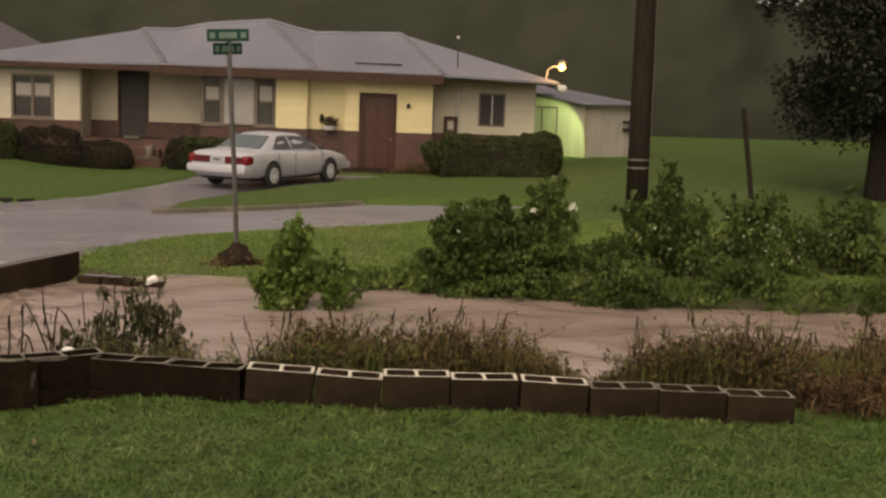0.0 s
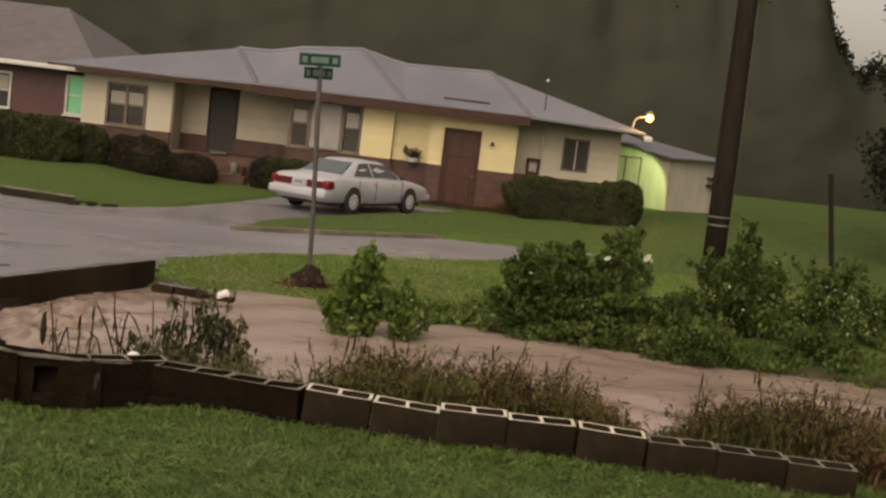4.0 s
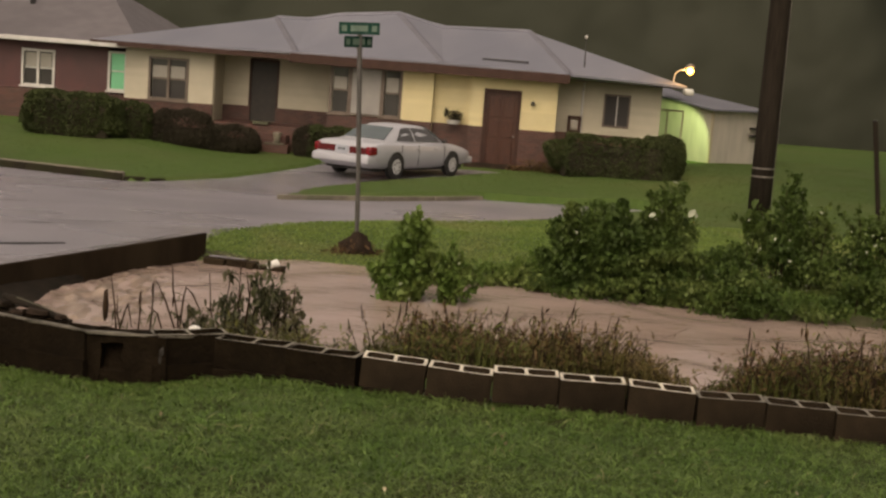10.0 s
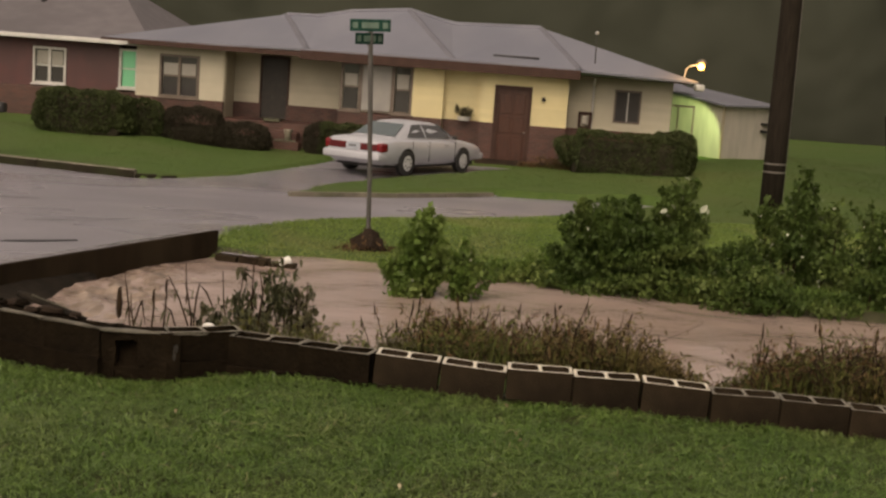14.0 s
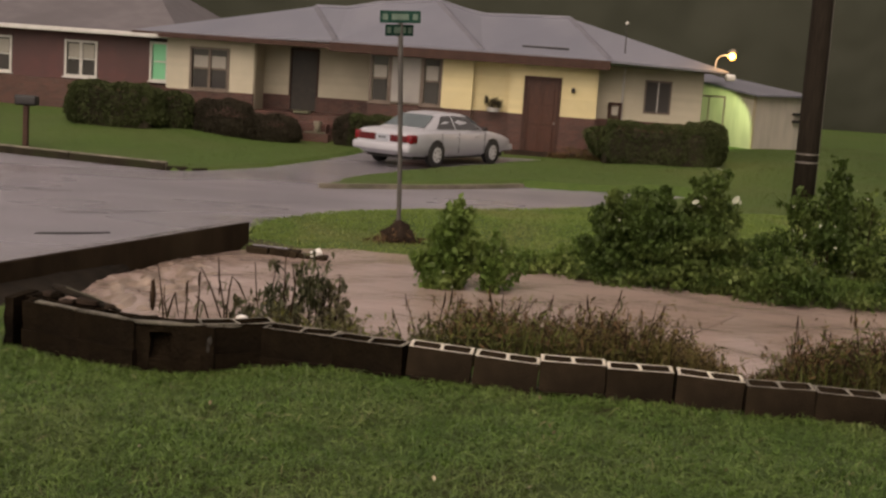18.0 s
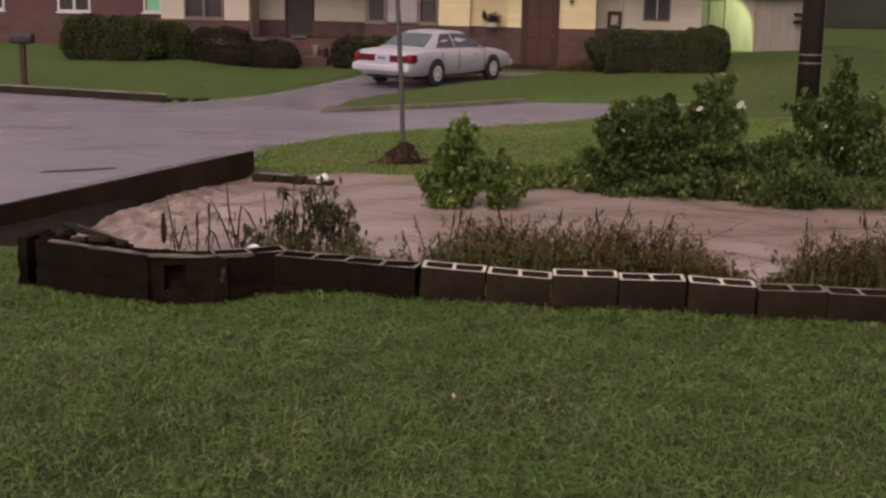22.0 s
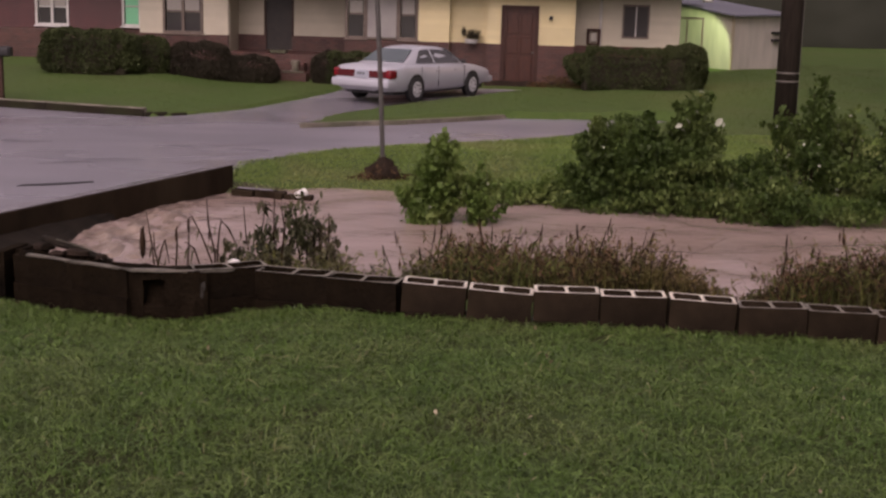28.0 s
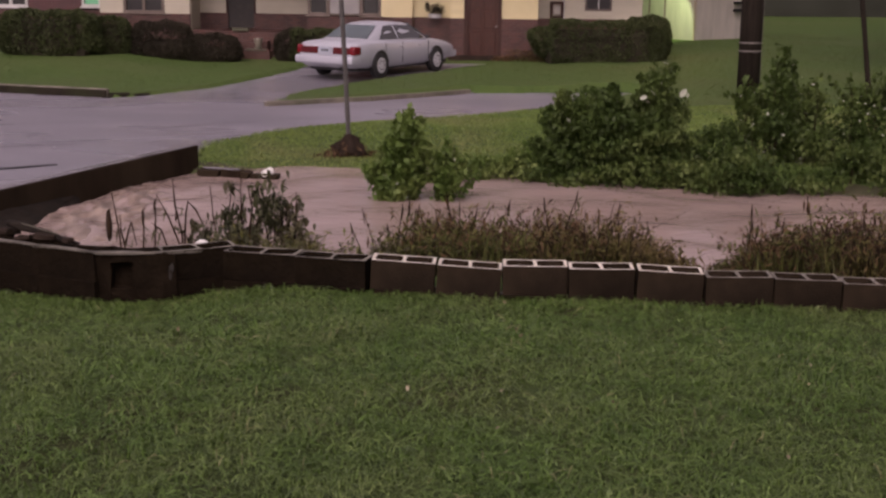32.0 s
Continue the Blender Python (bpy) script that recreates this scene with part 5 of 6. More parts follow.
part("door_knob", bm, M_BAND, door, smooth=True)
part("door_frame", join(box(1.60, 1.70, -0.11, 0.08, 0.2, 2.53), box(2.58, 2.68, -0.11, 0.08, 0.2, 2.53), box(1.70, 2.58, -0.11, 0.08, 2.42, 2.53)), M_BROWNTRIM, house)
part("doorstep", box(1.5, 2.78, -0.5, -0.12, -0.1, 0.2, 0.02), M_KERB, house)
part("wall_light", tube([(3.02, -0.08, 2.22), (3.02, -0.16, 2.22), (3.02, -0.18, 2.15)], [0.05, 0.05, 0.06], 10), M_BLACK, house, "small dark bracket light")
# set-back right wing
RV = 0.8
k = 1.022
boards(3.72, 4.99 * k, RV, BRICK_TOP, WALL_TOP, M_CREAM, house)
boards(5.76 * k, 6.78, RV, BRICK_TOP, WALL_TOP, M_CREAM, house)
boards(4.99 * k, 5.76 * k, RV, 2.64, WALL_TOP, M_CREAM, house)
boards(4.99 * k, 5.76 * k, RV, BRICK_TOP, 1.66, M_CREAM, house)
part("brick_base", box(3.72, 6.78, RV - 0.05, RV + 0.1, BASE - 0.3, BRICK_TOP), M_BRICK, house)
part("return_wall", box(3.66, 3.72, 0.05, RV, BASE, WALL_TOP), M_YELLOW, house)
rw = part("window", box(4.99 * k, 5.76 * k, RV - 0.03, RV + 0.05, 1.66, 2.64), M_FRAME, house, "dark window with a pale centre bar")
part("pane", box(5.04 * k, 5.36 * k, RV - 0.038, RV - 0.032, 1.72, 2.58), M_GLASS, rw)
part("pane", box(5.40 * k, 5.71 * k, RV - 0.038, RV - 0.032, 1.72, 2.58), M_GLASS, rw)
part("mullion", box(5.365 * k, 5.395 * k, RV - 0.05, RV - 0.03, 1.72, 2.58), M_TRIM, rw)
part("downpipe", tube([(4.47, RV - 0.1, BRICK_TOP), (4.47, RV - 0.1, 2.7), (4.47, 0.2, 2.92)], 0.035, 8), M_TRIM, house, "white downpipe")
part("end_wall", box(6.68, 6.78, RV + 0.1, 5.2, BASE, WALL_TOP), M_CREAM, house)
part("back_wall", box(-9.06, 6.6, 8.4, 8.5, BASE, WALL_TOP), M_CREAM, house)

# roof: eave line in front, ridges behind, folded along the hips
EV, EB, EZ = -0.65, 9.1, 3.10
E0, E1, E2, E3, E4 = (-9.95, EV, 3.05), (-3.86, EV, 3.15), (0.36, EV, 3.17), (4.0, EV, 3.12), (7.38, EV + 0.57, 3.03)
RA, RD, B1, B2, C1, C2 = (-5.5, 4.2, 4.23), (-4.45, 4.2, 4.24), (-3.4, 4.2, 4.47), (-1.5, 4.2, 4.65), (-0.12, 4.2, 4.31), (2.75, 4.2, 4.39)
K0, K4 = (-9.95, EB, 3.05), (8.3, EB, 3.03)


def facet(*pts):
    bm = bmesh.new()
    top = [bm.verts.new(p) for p in pts]
    bot = [bm.verts.new((p[0], p[1], p[2] - 0.06)) for p in pts]
    bm.faces.new(top)
    bm.faces.new(bot[::-1])
    n = len(pts)
    for i in range(n):
        bm.faces.new((top[i], bot[i], bot[(i + 1) % n], top[(i + 1) % n]))
    return bm


roof = part("roof", facet(E0, E1, RA), M_ROOF, house, "pale grey metal hip roof, wet")
for pts in ((RA, E1, RD), (RD, E1, B1), (E1, E2, B2), (E1, B2, B1), (B2, E2, C1), (E2, E3, C2), (E2, C2, C1), (C2, E3, E4), (C2, E4, K4), (E0, RA, K0), (RA, RD, K0), (RD, B1, K0), (B1, B2, K0), (B2, C1, K4), (K0, B2, K4), (C1, C2, K4)):
    part("roof_sheet", facet(*pts), M_ROOF, roof)


def ridge_cap(a, b, r=0.07):
    part("ridge_cap", tube([a, b], r, 6), M_ROOF, roof)


# Dark strips put the slopes' shading and some stain along the hips.
for a, b in ((E1, RA), (E2, B2), (E3, C2)):
    va, vb = Vector(a), Vector(b)
    bm = bmesh.new()
    rows_ = []
    for q in range(9):
        c = va.lerp(vb, q / 8) + Vector((0, 0, 0.012))
        w = 0.16 + 0.05 * noise.noise((q * 0.9, a[0], 0))
        rows_.append([bm.verts.new(c + Vector((-w, 0, -w * 0.16))), bm.verts.new(c + Vector((0, 0, 0.03))), bm.verts.new(c + Vector((w * 0.7, 0, -w * 0.10)))])
    for r0, r1 in zip(rows_, rows_[1:]):
        for q in range(2):
            bm.faces.new((r0[q], r0[q + 1], r1[q + 1], r1[q]))
    part("hip_shade_strip", bm, M_ROOF_HIP, roof, "darker strip for shading and stain along the hip")
for a, b in ((B1, B2), (C1, C2), (B2, C1), (RA, RD), (RD, B1)):
    ridge_cap(a, b)
# standing seams on the front slopes
def seams(p, q, r, n):
    for i in range(1, n):
        s = i / n
        a = Vector(p).lerp(Vector(q), s)
        part("seam", tube([a + Vector((0, 0, 0.012)), a.lerp(Vector(r), 0.96) + Vector((0, 0, 0.012))], 0.012, 4), M_ROOF, roof)


# Right-hand run is taller, its brown covering the shadow band beneath.
part("fascia", join(box(-9.93, -9.12, EV - 0.02, EV + 0.02, 2.98, 3.05), box(-9.12, -4.06, EV - 0.02, EV + 0.02, 2.91, 3.05), box(-4.06, 4.0, EV - 0.02, EV + 0.02, 2.84, 3.10)), M_BROWNTRIM, house, "brown fascia board, taller in part for the shadow band")
# Main soffit pale to bounce light inward; right soffit brown for its shadow.
part("soffit", box(-9.1, 3.75, EV + 0.02, 1.4, 2.90, 2.94), M_SOFFIT, house)
part("soffit", prism([(3.75, -0.55), (7.15, -0.02), (7.15, 1.4), (3.75, 1.4)], 2.945, 2.965), M_BROWNTRIM, house)
part("ceiling_boards", box(-9.0, 6.7, 1.4, 8.4, 2.92, 2.95), M_SOFFIT, house)
part("roof_vent", moved(box(1.45, 2.80, -0.03, 0.03, -0.03, 0.03, 0.01), pose(0, 0.1, 3.36)), M_BLACK, house, "long dark roof vent")
ant = part("antenna", tube([(4.42, 0.4, 3.25), (4.40, 0.4, 4.2)], 0.018, 6), M_BLACK, house, "thin roof pipe")
bm = bmesh.new()
bmesh.ops.create_uvsphere(bm, u_segments=10, v_segments=6, radius=0.05, matrix=pose(4.40, 0.4, 4.22))
part("cap", bm, M_TRIM, ant, smooth=True)
for uu in (-4.6,):
    pv = part("flue", tube([(uu, 5.4, 3.8), (uu, 5.4, 4.30)], 0.06, 8), M_TRIM, house)
    bm = bmesh.new()
    bmesh.ops.create_uvsphere(bm, u_segments=12, v_segments=6, radius=0.14, matrix=Matrix.Diagonal((1.3, 1, 0.4, 1)))
    part("flue_cap", moved(bm, pose(uu, 5.4, 4.31)), M_ROOF, pv, smooth=True)

# lamp over the right end of the roof
lamp = empty("security_lamp", HOUSE @ pose(7.0, 0.0, 3.0), "glowing amber sodium lamp on a bent pole arm", "lamp")
part("arm", tube([(0, 0.2, 0), (0, 0.2, 0.2), (0.03, 0.18, 0.38), (0.14, 0.1, 0.48), (0.30, 0, 0.50)], 0.017, 8), M_TRIM, lamp, smooth=True)
bm = bmesh.new()
bmesh.ops.create_uvsphere(bm, u_segments=16, v_segments=10, radius=0.10)
part("globe", moved(bm, pose(0.42, 0, 0.47)), M_LAMPGLASS, lamp, "glowing amber lamp globe", smooth=True)
part("hood", tube([(0.42, 0, 0.56), (0.42, 0, 0.62), (0.42, 0, 0.68)], [0.14, 0.12, 0.05], 12), M_BAND, lamp)
pl = bpy.data.lights.new("sodium_light", "POINT")
pl.energy, pl.color, pl.shadow_soft_size = 60, (1.0, 0.62, 0.22), 0.2
plo = new("sodium_light", pl)
plo.matrix_world = HOUSE @ pose(7.42, -0.2, 3.45)

# flood lamp that throws green-white light on the shed
fl = empty("flood_lamp", pose(8.55, 41.6, 2.86), "white flood lamp bracket under the eave", "lamp")
part("housing", box(-0.17, 0.17, -0.13, 0.13, -0.11, 0.11, 0.07, 3), M_WHITE, fl, smooth=True)
part("bracket", tube([(-0.1, 0.05, 0), (-0.4, 0.1, 0.05), (-0.55, 0.1, 0.1)], 0.03, 6), M_TRIM, fl)
gl = bpy.data.lights.new("green_flood", "SPOT")
gl.energy, gl.color, gl.spot_size, gl.spot_blend, gl.shadow_soft_size = 330, (0.62, 1.0, 0.42), radians(83), 0.24, 0.08
glo = new("green_flood", gl)
glo.matrix_world = look((8.55, 41.85, 2.66), (8.2, 44.6, 0.2))

# planter and small things against the house
pt = empty("planter", HOUSE @ pose(0.75, 0.0, BRICK_TOP), "dark potted plant on the brick ledge", "plant")
part("pot", tube([(0, 0, 0), (0, 0, 0.05), (0, 0, 0.11)], [0.17, 0.19, 0.21], 12), M_TRIM, pt)
leaves("foliage", shell_points(rng, 900, [(0.05, 0, 0.24, 0.25, 0.18, 0.17), (-0.22, 0, 0.32, 0.08, 0.1, 0.16)], 0.4), 0.055, M_LEAF_DARK, rng, pt)
ch = empty("wall_ornament", HOUSE @ pose(4.28, RV - 0.12, BRICK_TOP + 0.02), "dark framed ornament with a pale centre on the brick ledge", "ornament")
part("frame", join(box(-0.2, 0.2, -0.05, 0.05, 0, 0.06), box(-0.2, 0.2, -0.05, 0.05, 0.4, 0.48), box(-0.2, -0.12, -0.05, 0.05, 0.06, 0.4), box(0.12, 0.2, -0.05, 0.05, 0.06, 0.4)), M_BROWNTRIM, ch)
part("centre", box(-0.1, 0.1, -0.02, 0.02, 0.1, 0.36, 0.02), M_SHED, ch)
st = empty("garden_pot", HOUSE @ pose(-4.2, -1.05, 0.51), "small weathered pale garden pot", "pot")
part("bowl", tube([(0, 0, 0), (0, 0, 0.04), (0, 0, 0.12), (0, 0, 0.28), (0, 0, 0.31)], [0.10, 0.11, 0.08, 0.14, 0.13], 12), M_KERB, st, smooth=True)


# ---------------------------------------------------------------- red house
RH = pose(0, 39.0, 0, 0, 0, -4.57)
red = empty("house", RH, "oxblood-red house with brick base, white gutter and grey shingle roof", "house")
x0 = -30.0
for a, b in ((x0, -15.9), (-14.75, -13.0), (-11.92, -10.2)):
    boards(a, b, 0, 1.38, 2.85, M_RED, red, pitch=0.16)
for a, b in ((-15.9, -14.75), (-13.0, -11.92)):
    boards(a, b, 0, 2.62, 2.85, M_RED, red, pitch=0.16)
    sash_window(a, b, 0, 1.46, 2.62, red, M_TRIM, M_GLASS, cols=2, blind=0.75, label="white double window with dark panes")
part("brick_base", box(x0, -9.5, -0.05, 0.12, -0.3, 1.38), M_BRICK, red)
part("brick_pier", box(-14.2, -12.5, -0.35, -0.05, -0.3, 1.36, 0.01), M_BRICK, red)
part("end_wall", box(-9.52, -9.45, 0.1, 8, 0, 2.85), M_RED, red)
sash_window(-10.2, -9.6, 0.0, 1.5, 2.74, red, M_TRIM, M_GREENLIT, cols=1, label="window glowing pale green from inside")
part("gutter", box(x0, -9.2, -0.72, -0.6, 2.86, 3.0, 0.02, 2), M_TRIM, red, "white gutter")
part("soffit", box(x0, -9.25, -0.6, 0.3, 2.86, 2.89), M_SOFFIT, red)
rr = part("roof", facet((x0, -0.66, 2.98), (-9.0, -0.66, 2.98), (-11.9, 4.5, 5.0), (x0, 4.5, 5.0)), M_SHINGLE, red, "grey shingle roof")
part("roof_slope", facet((-9.0, -0.66, 2.98), (-9.0, 9.5, 2.98), (-11.9, 4.5, 5.0)), M_SHINGLE, rr)
part("roof_slope", facet((x0, 4.5, 5.0), (-11.9, 4.5, 5.0), (-9.0, 9.5, 2.98), (x0, 9.5, 2.98)), M_SHINGLE, rr)
part("flue", tube([(-13.6, 2.2, 4.0), (-13.6, 2.2, 4.6)], 0.09, 8), M_BLACK, red)
part("flue", box(-16.2, -15.6, 2.0, 2.5, 4.0, 4.75, 0.02), M_BLACK, red, "dark roof vent box")
part("back_wall", box(x0, -9.45, 8.0, 8.1, 0, 2.85), M_RED, red)

# ---------------------------------------------------------------- shed behind the house
SH = pose(9.78, 43.0, 0, 0, 0, 33)
shed = empty("shed", SH, "small pale shed with a low pitched roof, one side lit green", "shed")
part("front_wall", box(0, 2.35, -0.0, 0.08, 0, 2.32), M_SHED, shed)
bm = bmesh.new()
q = [(0.0, 0.0), (4.6, 0.0), (4.6, 2.80), (0.0, 2.34)]
a_ = [bm.verts.new((0.0, y, z)) for y, z in q]
b_ = [bm.verts.new((0.08, y, z)) for y, z in q]
bm.faces.new(a_)
bm.faces.new(b_[::-1])
for i in range(4):
    bm.faces.new((a_[i], a_[(i + 1) % 4], b_[(i + 1) % 4], b_[i]))
part("side_wall", bm, M_SHED, shed, "board wall lit green")
part("back_wall", box(0, 2.35, 4.55, 4.62, 0, 2.75), M_SHED, shed)
part("end_wall", box(2.27, 2.35, 0.08, 4.55, 0, 2.4), M_SHED, shed)
part("roof", facet((-0.2, -0.25, 2.36), (2.6, -0.25, 2.42), (2.6, 4.9, 2.98), (-0.2, 4.9, 2.92)), M_ROOF, shed, "pale sheet roof")
part("corner_post", box(-0.03, 0.05, -0.03, 0.05, 0, 2.34), M_SOFFIT, shed)
part("wall_box", box(1.85, 2.3, -0.16, -0.004, 1.72, 1.8, 0.01), M_BLACK, shed)
part("wall_box", box(1.85, 2.3, -0.16, -0.004, 1.45, 1.55, 0.01), M_BLACK, shed)
scr = empty("screen_door", pose(7.85, 41.6, 0.1, 0, 0, -4.57), "white-edged screen door standing open behind the house", "door")
part("frame", join(box(-0.62, -0.57, 0, 0.05, 0.3, 2.15), box(0.57, 0.62, 0, 0.05, 0.3, 2.15), box(-0.57, 0.57, 0, 0.05, 2.09, 2.15), box(0.06, 0.11, 0, 0.05, 0.3, 2.09)), M_SOFFIT, scr)
part("edge", box(-0.70, -0.63, -0.01, 0.05, 0.3, 2.12), M_TRIM, scr)
part("foot", box(-0.62, 0.62, 0, 0.05, -0.05, 0.3), M_SOFFIT, scr)


# ---------------------------------------------------------------- silver saloon car
def car():
    top = empty("car", pose(0, 0, 0), "silver four-door saloon car parked on the wet driveway", "car")
    top["label"] = "silver four-door saloon car parked on the wet driveway"
    # stations along x: half width at sill, half width at belt, bottom, belt height, crown height
    S = [(-2.68, 0.80, 0.84, 0.42, 0.78, 0.80), (-2.60, 0.90, 0.93, 0.32, 0.90, 0.93), (-2.35, 0.95, 0.97, 0.28, 0.95, 1.00), (-1.9, 0.96, 0.985, 0.25, 0.97, 1.02), (-1.3, 0.965, 0.99, 0.24, 0.96, 1.02), (-0.4, 0.965, 0.99, 0.23, 0.94, 1.0),
         (0.5, 0.965, 0.99, 0.23, 0.92, 0.98), (1.0, 0.96, 0.985, 0.24, 0.90, 0.98), (1.6, 0.95, 0.975, 0.25, 0.86, 0.95), (2.2, 0.92, 0.95, 0.28, 0.80, 0.88), (2.55, 0.84, 0.88, 0.33, 0.72, 0.79), (2.68, 0.72, 0.76, 0.42, 0.64, 0.68)]
    bm = bmesh.new()
    rings = []
    for x, ws, wb, zb, zs, zc in S:
        half = [(0, zb), (ws * 0.8, zb), (ws, zb + 0.09), (wb + 0.008, zb + 0.5 * (zs - zb)), (wb, zs - 0.06), (wb * 0.94, zs), (wb * 0.6, zc - 0.012), (0, zc)]
        ring = [bm.verts.new((x, y, z)) for y, z in half] + [bm.verts.new((x, -y, z)) for y, z in half[-2:0:-1]]
        rings.append(ring)
    n = len(rings[0])
    for r0, r1 in zip(rings, rings[1:]):
        for i in range(n):
            bm.faces.new((r0[i], r0[(i + 1) % n], r1[(i + 1) % n], r1[i]))
    bm.faces.new(rings[0][::-1])
    bm.faces.new(rings[-1])
    bmesh.ops.subdivide_edges(bm, edges=[e for e in bm.edges if e.calc_length() > 0.3], cuts=1)
    bd = part("body", bm, M_SILVER, top, smooth=True)
    # cabin
    C = [(-1.78, 0.78, 1.0, 0.80, 1.0), (-1.05, 0.60, 1.38, 0.86, 0.98), (-0.75, 0.585, 1.43, 0.87, 0.97), (-0.1, 0.58, 1.45, 0.88, 0.96), (0.35, 0.57, 1.42, 0.87, 0.95), (0.55, 0.56, 1.38, 0.86, 0.94), (1.32, 0.76, 0.965, 0.80, 0.93)]
    bm = bmesh.new()
    rings = []
    for x, wt, zt, wb, zb in C:
        half = [(wb, zb - 0.05), (wt + 0.5 * (wb - wt), (zt + zb) / 2), (wt, zt - 0.05), (wt * 0.8, zt), (0, zt + 0.01)]
        rings.append([bm.verts.new((x, y, z)) for y, z in half] + [bm.verts.new((x, -y, z)) for y, z in half[-2::-1]])
    n = len(rings[0])
    for r0, r1 in zip(rings, rings[1:]):
        for i in range(n - 1):
            bm.faces.new((r0[i], r0[i + 1], r1[i + 1], r1[i]))
    part("cabin", bm, M_SILVER, top, smooth=True)

    def pane(name, pts, off, glass=M_CARGLASS):
        bm = bmesh.new()
        o = Vector(off)
        bm.faces.new([bm.verts.new(Vector(p) + o) for p in pts])
        r = bmesh.ops.extrude_face_region(bm, geom=bm.faces[:])
        for vv in [g for g in r["geom"] if isinstance(g, bmesh.types.BMVert)]:
            vv.co -= o * 0.8
        part(name, bm, glass, top)

    pane("rear_window", [(-1.70, -0.68, 1.045), (-1.70, 0.68, 1.045), (-1.10, 0.55, 1.365), (-1.10, -0.55, 1.365)], (-0.014, 0, 0.02))
    pane("windscreen", [(1.24, 0.70, 1.0), (1.24, -0.70, 1.0), (0.60, -0.53, 1.36), (0.60, 0.53, 1.36)], (0.014, 0, 0.02))
    for s in (1, -1):
        o = (0, 0.018 * s, 0.006)
        pane("side_window", [(-1.28, s * 0.80, 1.02), (-0.42, s * 0.835, 1.005), (-0.42, s * 0.60, 1.375), (-0.86, s * 0.615, 1.355)], o, M_GLASS)
        pane("side_window", [(-0.34, s * 0.835, 1.005), (0.98, s * 0.80, 0.985), (0.50, s * 0.60, 1.33), (-0.34, s * 0.60, 1.375)], o, M_GLASS)
        for x in (-1.48, 1.43):
            # Flat black disc stands for the dark hollow behind the wheel.
            w = part("arch_hollow_disc", moved(tube([(0, 0, 0), (0, 0.03 * s, 0)], 0.385, 28), pose(x, s * 0.972, 0.36)), M_BLACK, top)
            t = part("tyre", moved(tube([(0, -0.11, 0), (0, -0.09, 0), (0, 0.09, 0), (0, 0.11, 0)], [0.29, 0.335, 0.335, 0.29], 28), pose(x, s * 0.915, 0.335)), M_TYRE, top, smooth=True)
            part("rim", moved(tube([(0, 0.0, 0), (0, 0.105 * s, 0), (0, 0.118 * s, 0)], [0.225, 0.225, 0.19], 24), pose(x, s * 0.915, 0.335)), M_RIM, t)
            for q in range(7):
                a = q * 2 * math.pi / 7
                part("slot", moved(tube([(0, 0, 0), (0, 0.004 * s, 0)], 0.03, 8), pose(x + 0.13 * math.cos(a), s * (0.915 + 0.116), 0.335 + 0.13 * math.sin(a))), M_BLACK, t)
            part("hub", moved(tube([(0, 0, 0), (0, 0.012 * s, 0)], 0.05, 10), pose(x, s * (0.915 + 0.118), 0.335)), M_RIM, t)
        part("tail_lamp", box(-2.69, -2.36, s * 0.77, s * 0.978, 0.64, 0.89, 0.06, 3), M_TAIL, top, "red tail lamp", smooth=True)
        part("tail_strip", box(-2.697, -2.55, s * 0.24, s * 0.82, 0.66, 0.85, 0.02), M_TAILDARK, top, "rear-facing red lens strip in a shaded tone")
        for x in (-0.52, 0.42):
            part("door_handle", box(x, x + 0.17, s * 0.985, s * 1.02, 0.80, 0.835, 0.01), M_SILVER, top)
        part("mirror", box(0.88, 1.0, s * 0.9, s * 1.05, 0.97, 1.07, 0.03, 2), M_BLACK, top, smooth=True)
        for x in (-0.38, 0.98, -1.22):
            part("door_seam", box(x - 0.004, x + 0.004, s * 0.985, s * 1.0005, 0.36, 0.92), M_BLACK, top)
    part("bumper", box(-2.80, -2.30, -0.96, 0.96, 0.40, 0.62, 0.06, 3), M_SILVER, top, smooth=True)
    part("front_bumper", box(2.3, 2.76, -0.9, 0.9, 0.36, 0.56, 0.06, 3), M_SILVER, top, smooth=True)
    pn = part("number_plate", box(-2.715, -2.66, -0.20, 0.20, 0.65, 0.86), M_PLATE, top, "small pale plate with dark bars")
    for b in range(3):
        part("bar", box(-2.719, -2.714, -0.12 + b * 0.09, -0.06 + b * 0.09, 0.735, 0.795), M_BLACK, pn)
    part("underbody", box(-2.3, 2.3, -0.8, 0.8, 0.2, 0.34), M_BLACK, top)
    part("exhaust", tube([(-2.74, -0.5, 0.3), (-2.3, -0.5, 0.3)], 0.03, 8), M_BLACK, top)
    return top


CAR = car()
CAR.matrix_basis = pose(-0.72, 32.65, float(road_z(-0.4, 32.5)) + 0.005, 0, 0, 57) @ Matrix.Diagonal((0.90, 0.90, 0.905, 1))


# ---------------------------------------------------------------- street sign
sg = empty("street_sign", pose(-0.93, 19.25, float(ground_z(-0.93, 19.25))), "green street-name blades on a leaning galvanised post", "sign")
H_ = 3.55 - float(ground_z(-0.93, 19.25))
part("post", tube([(0, 0, -0.3), (-0.07, 0, H_ * 0.36), (-0.20, 0, H_ - 0.02)], 0.037, 8), M_POLE, sg)
TX = -0.20
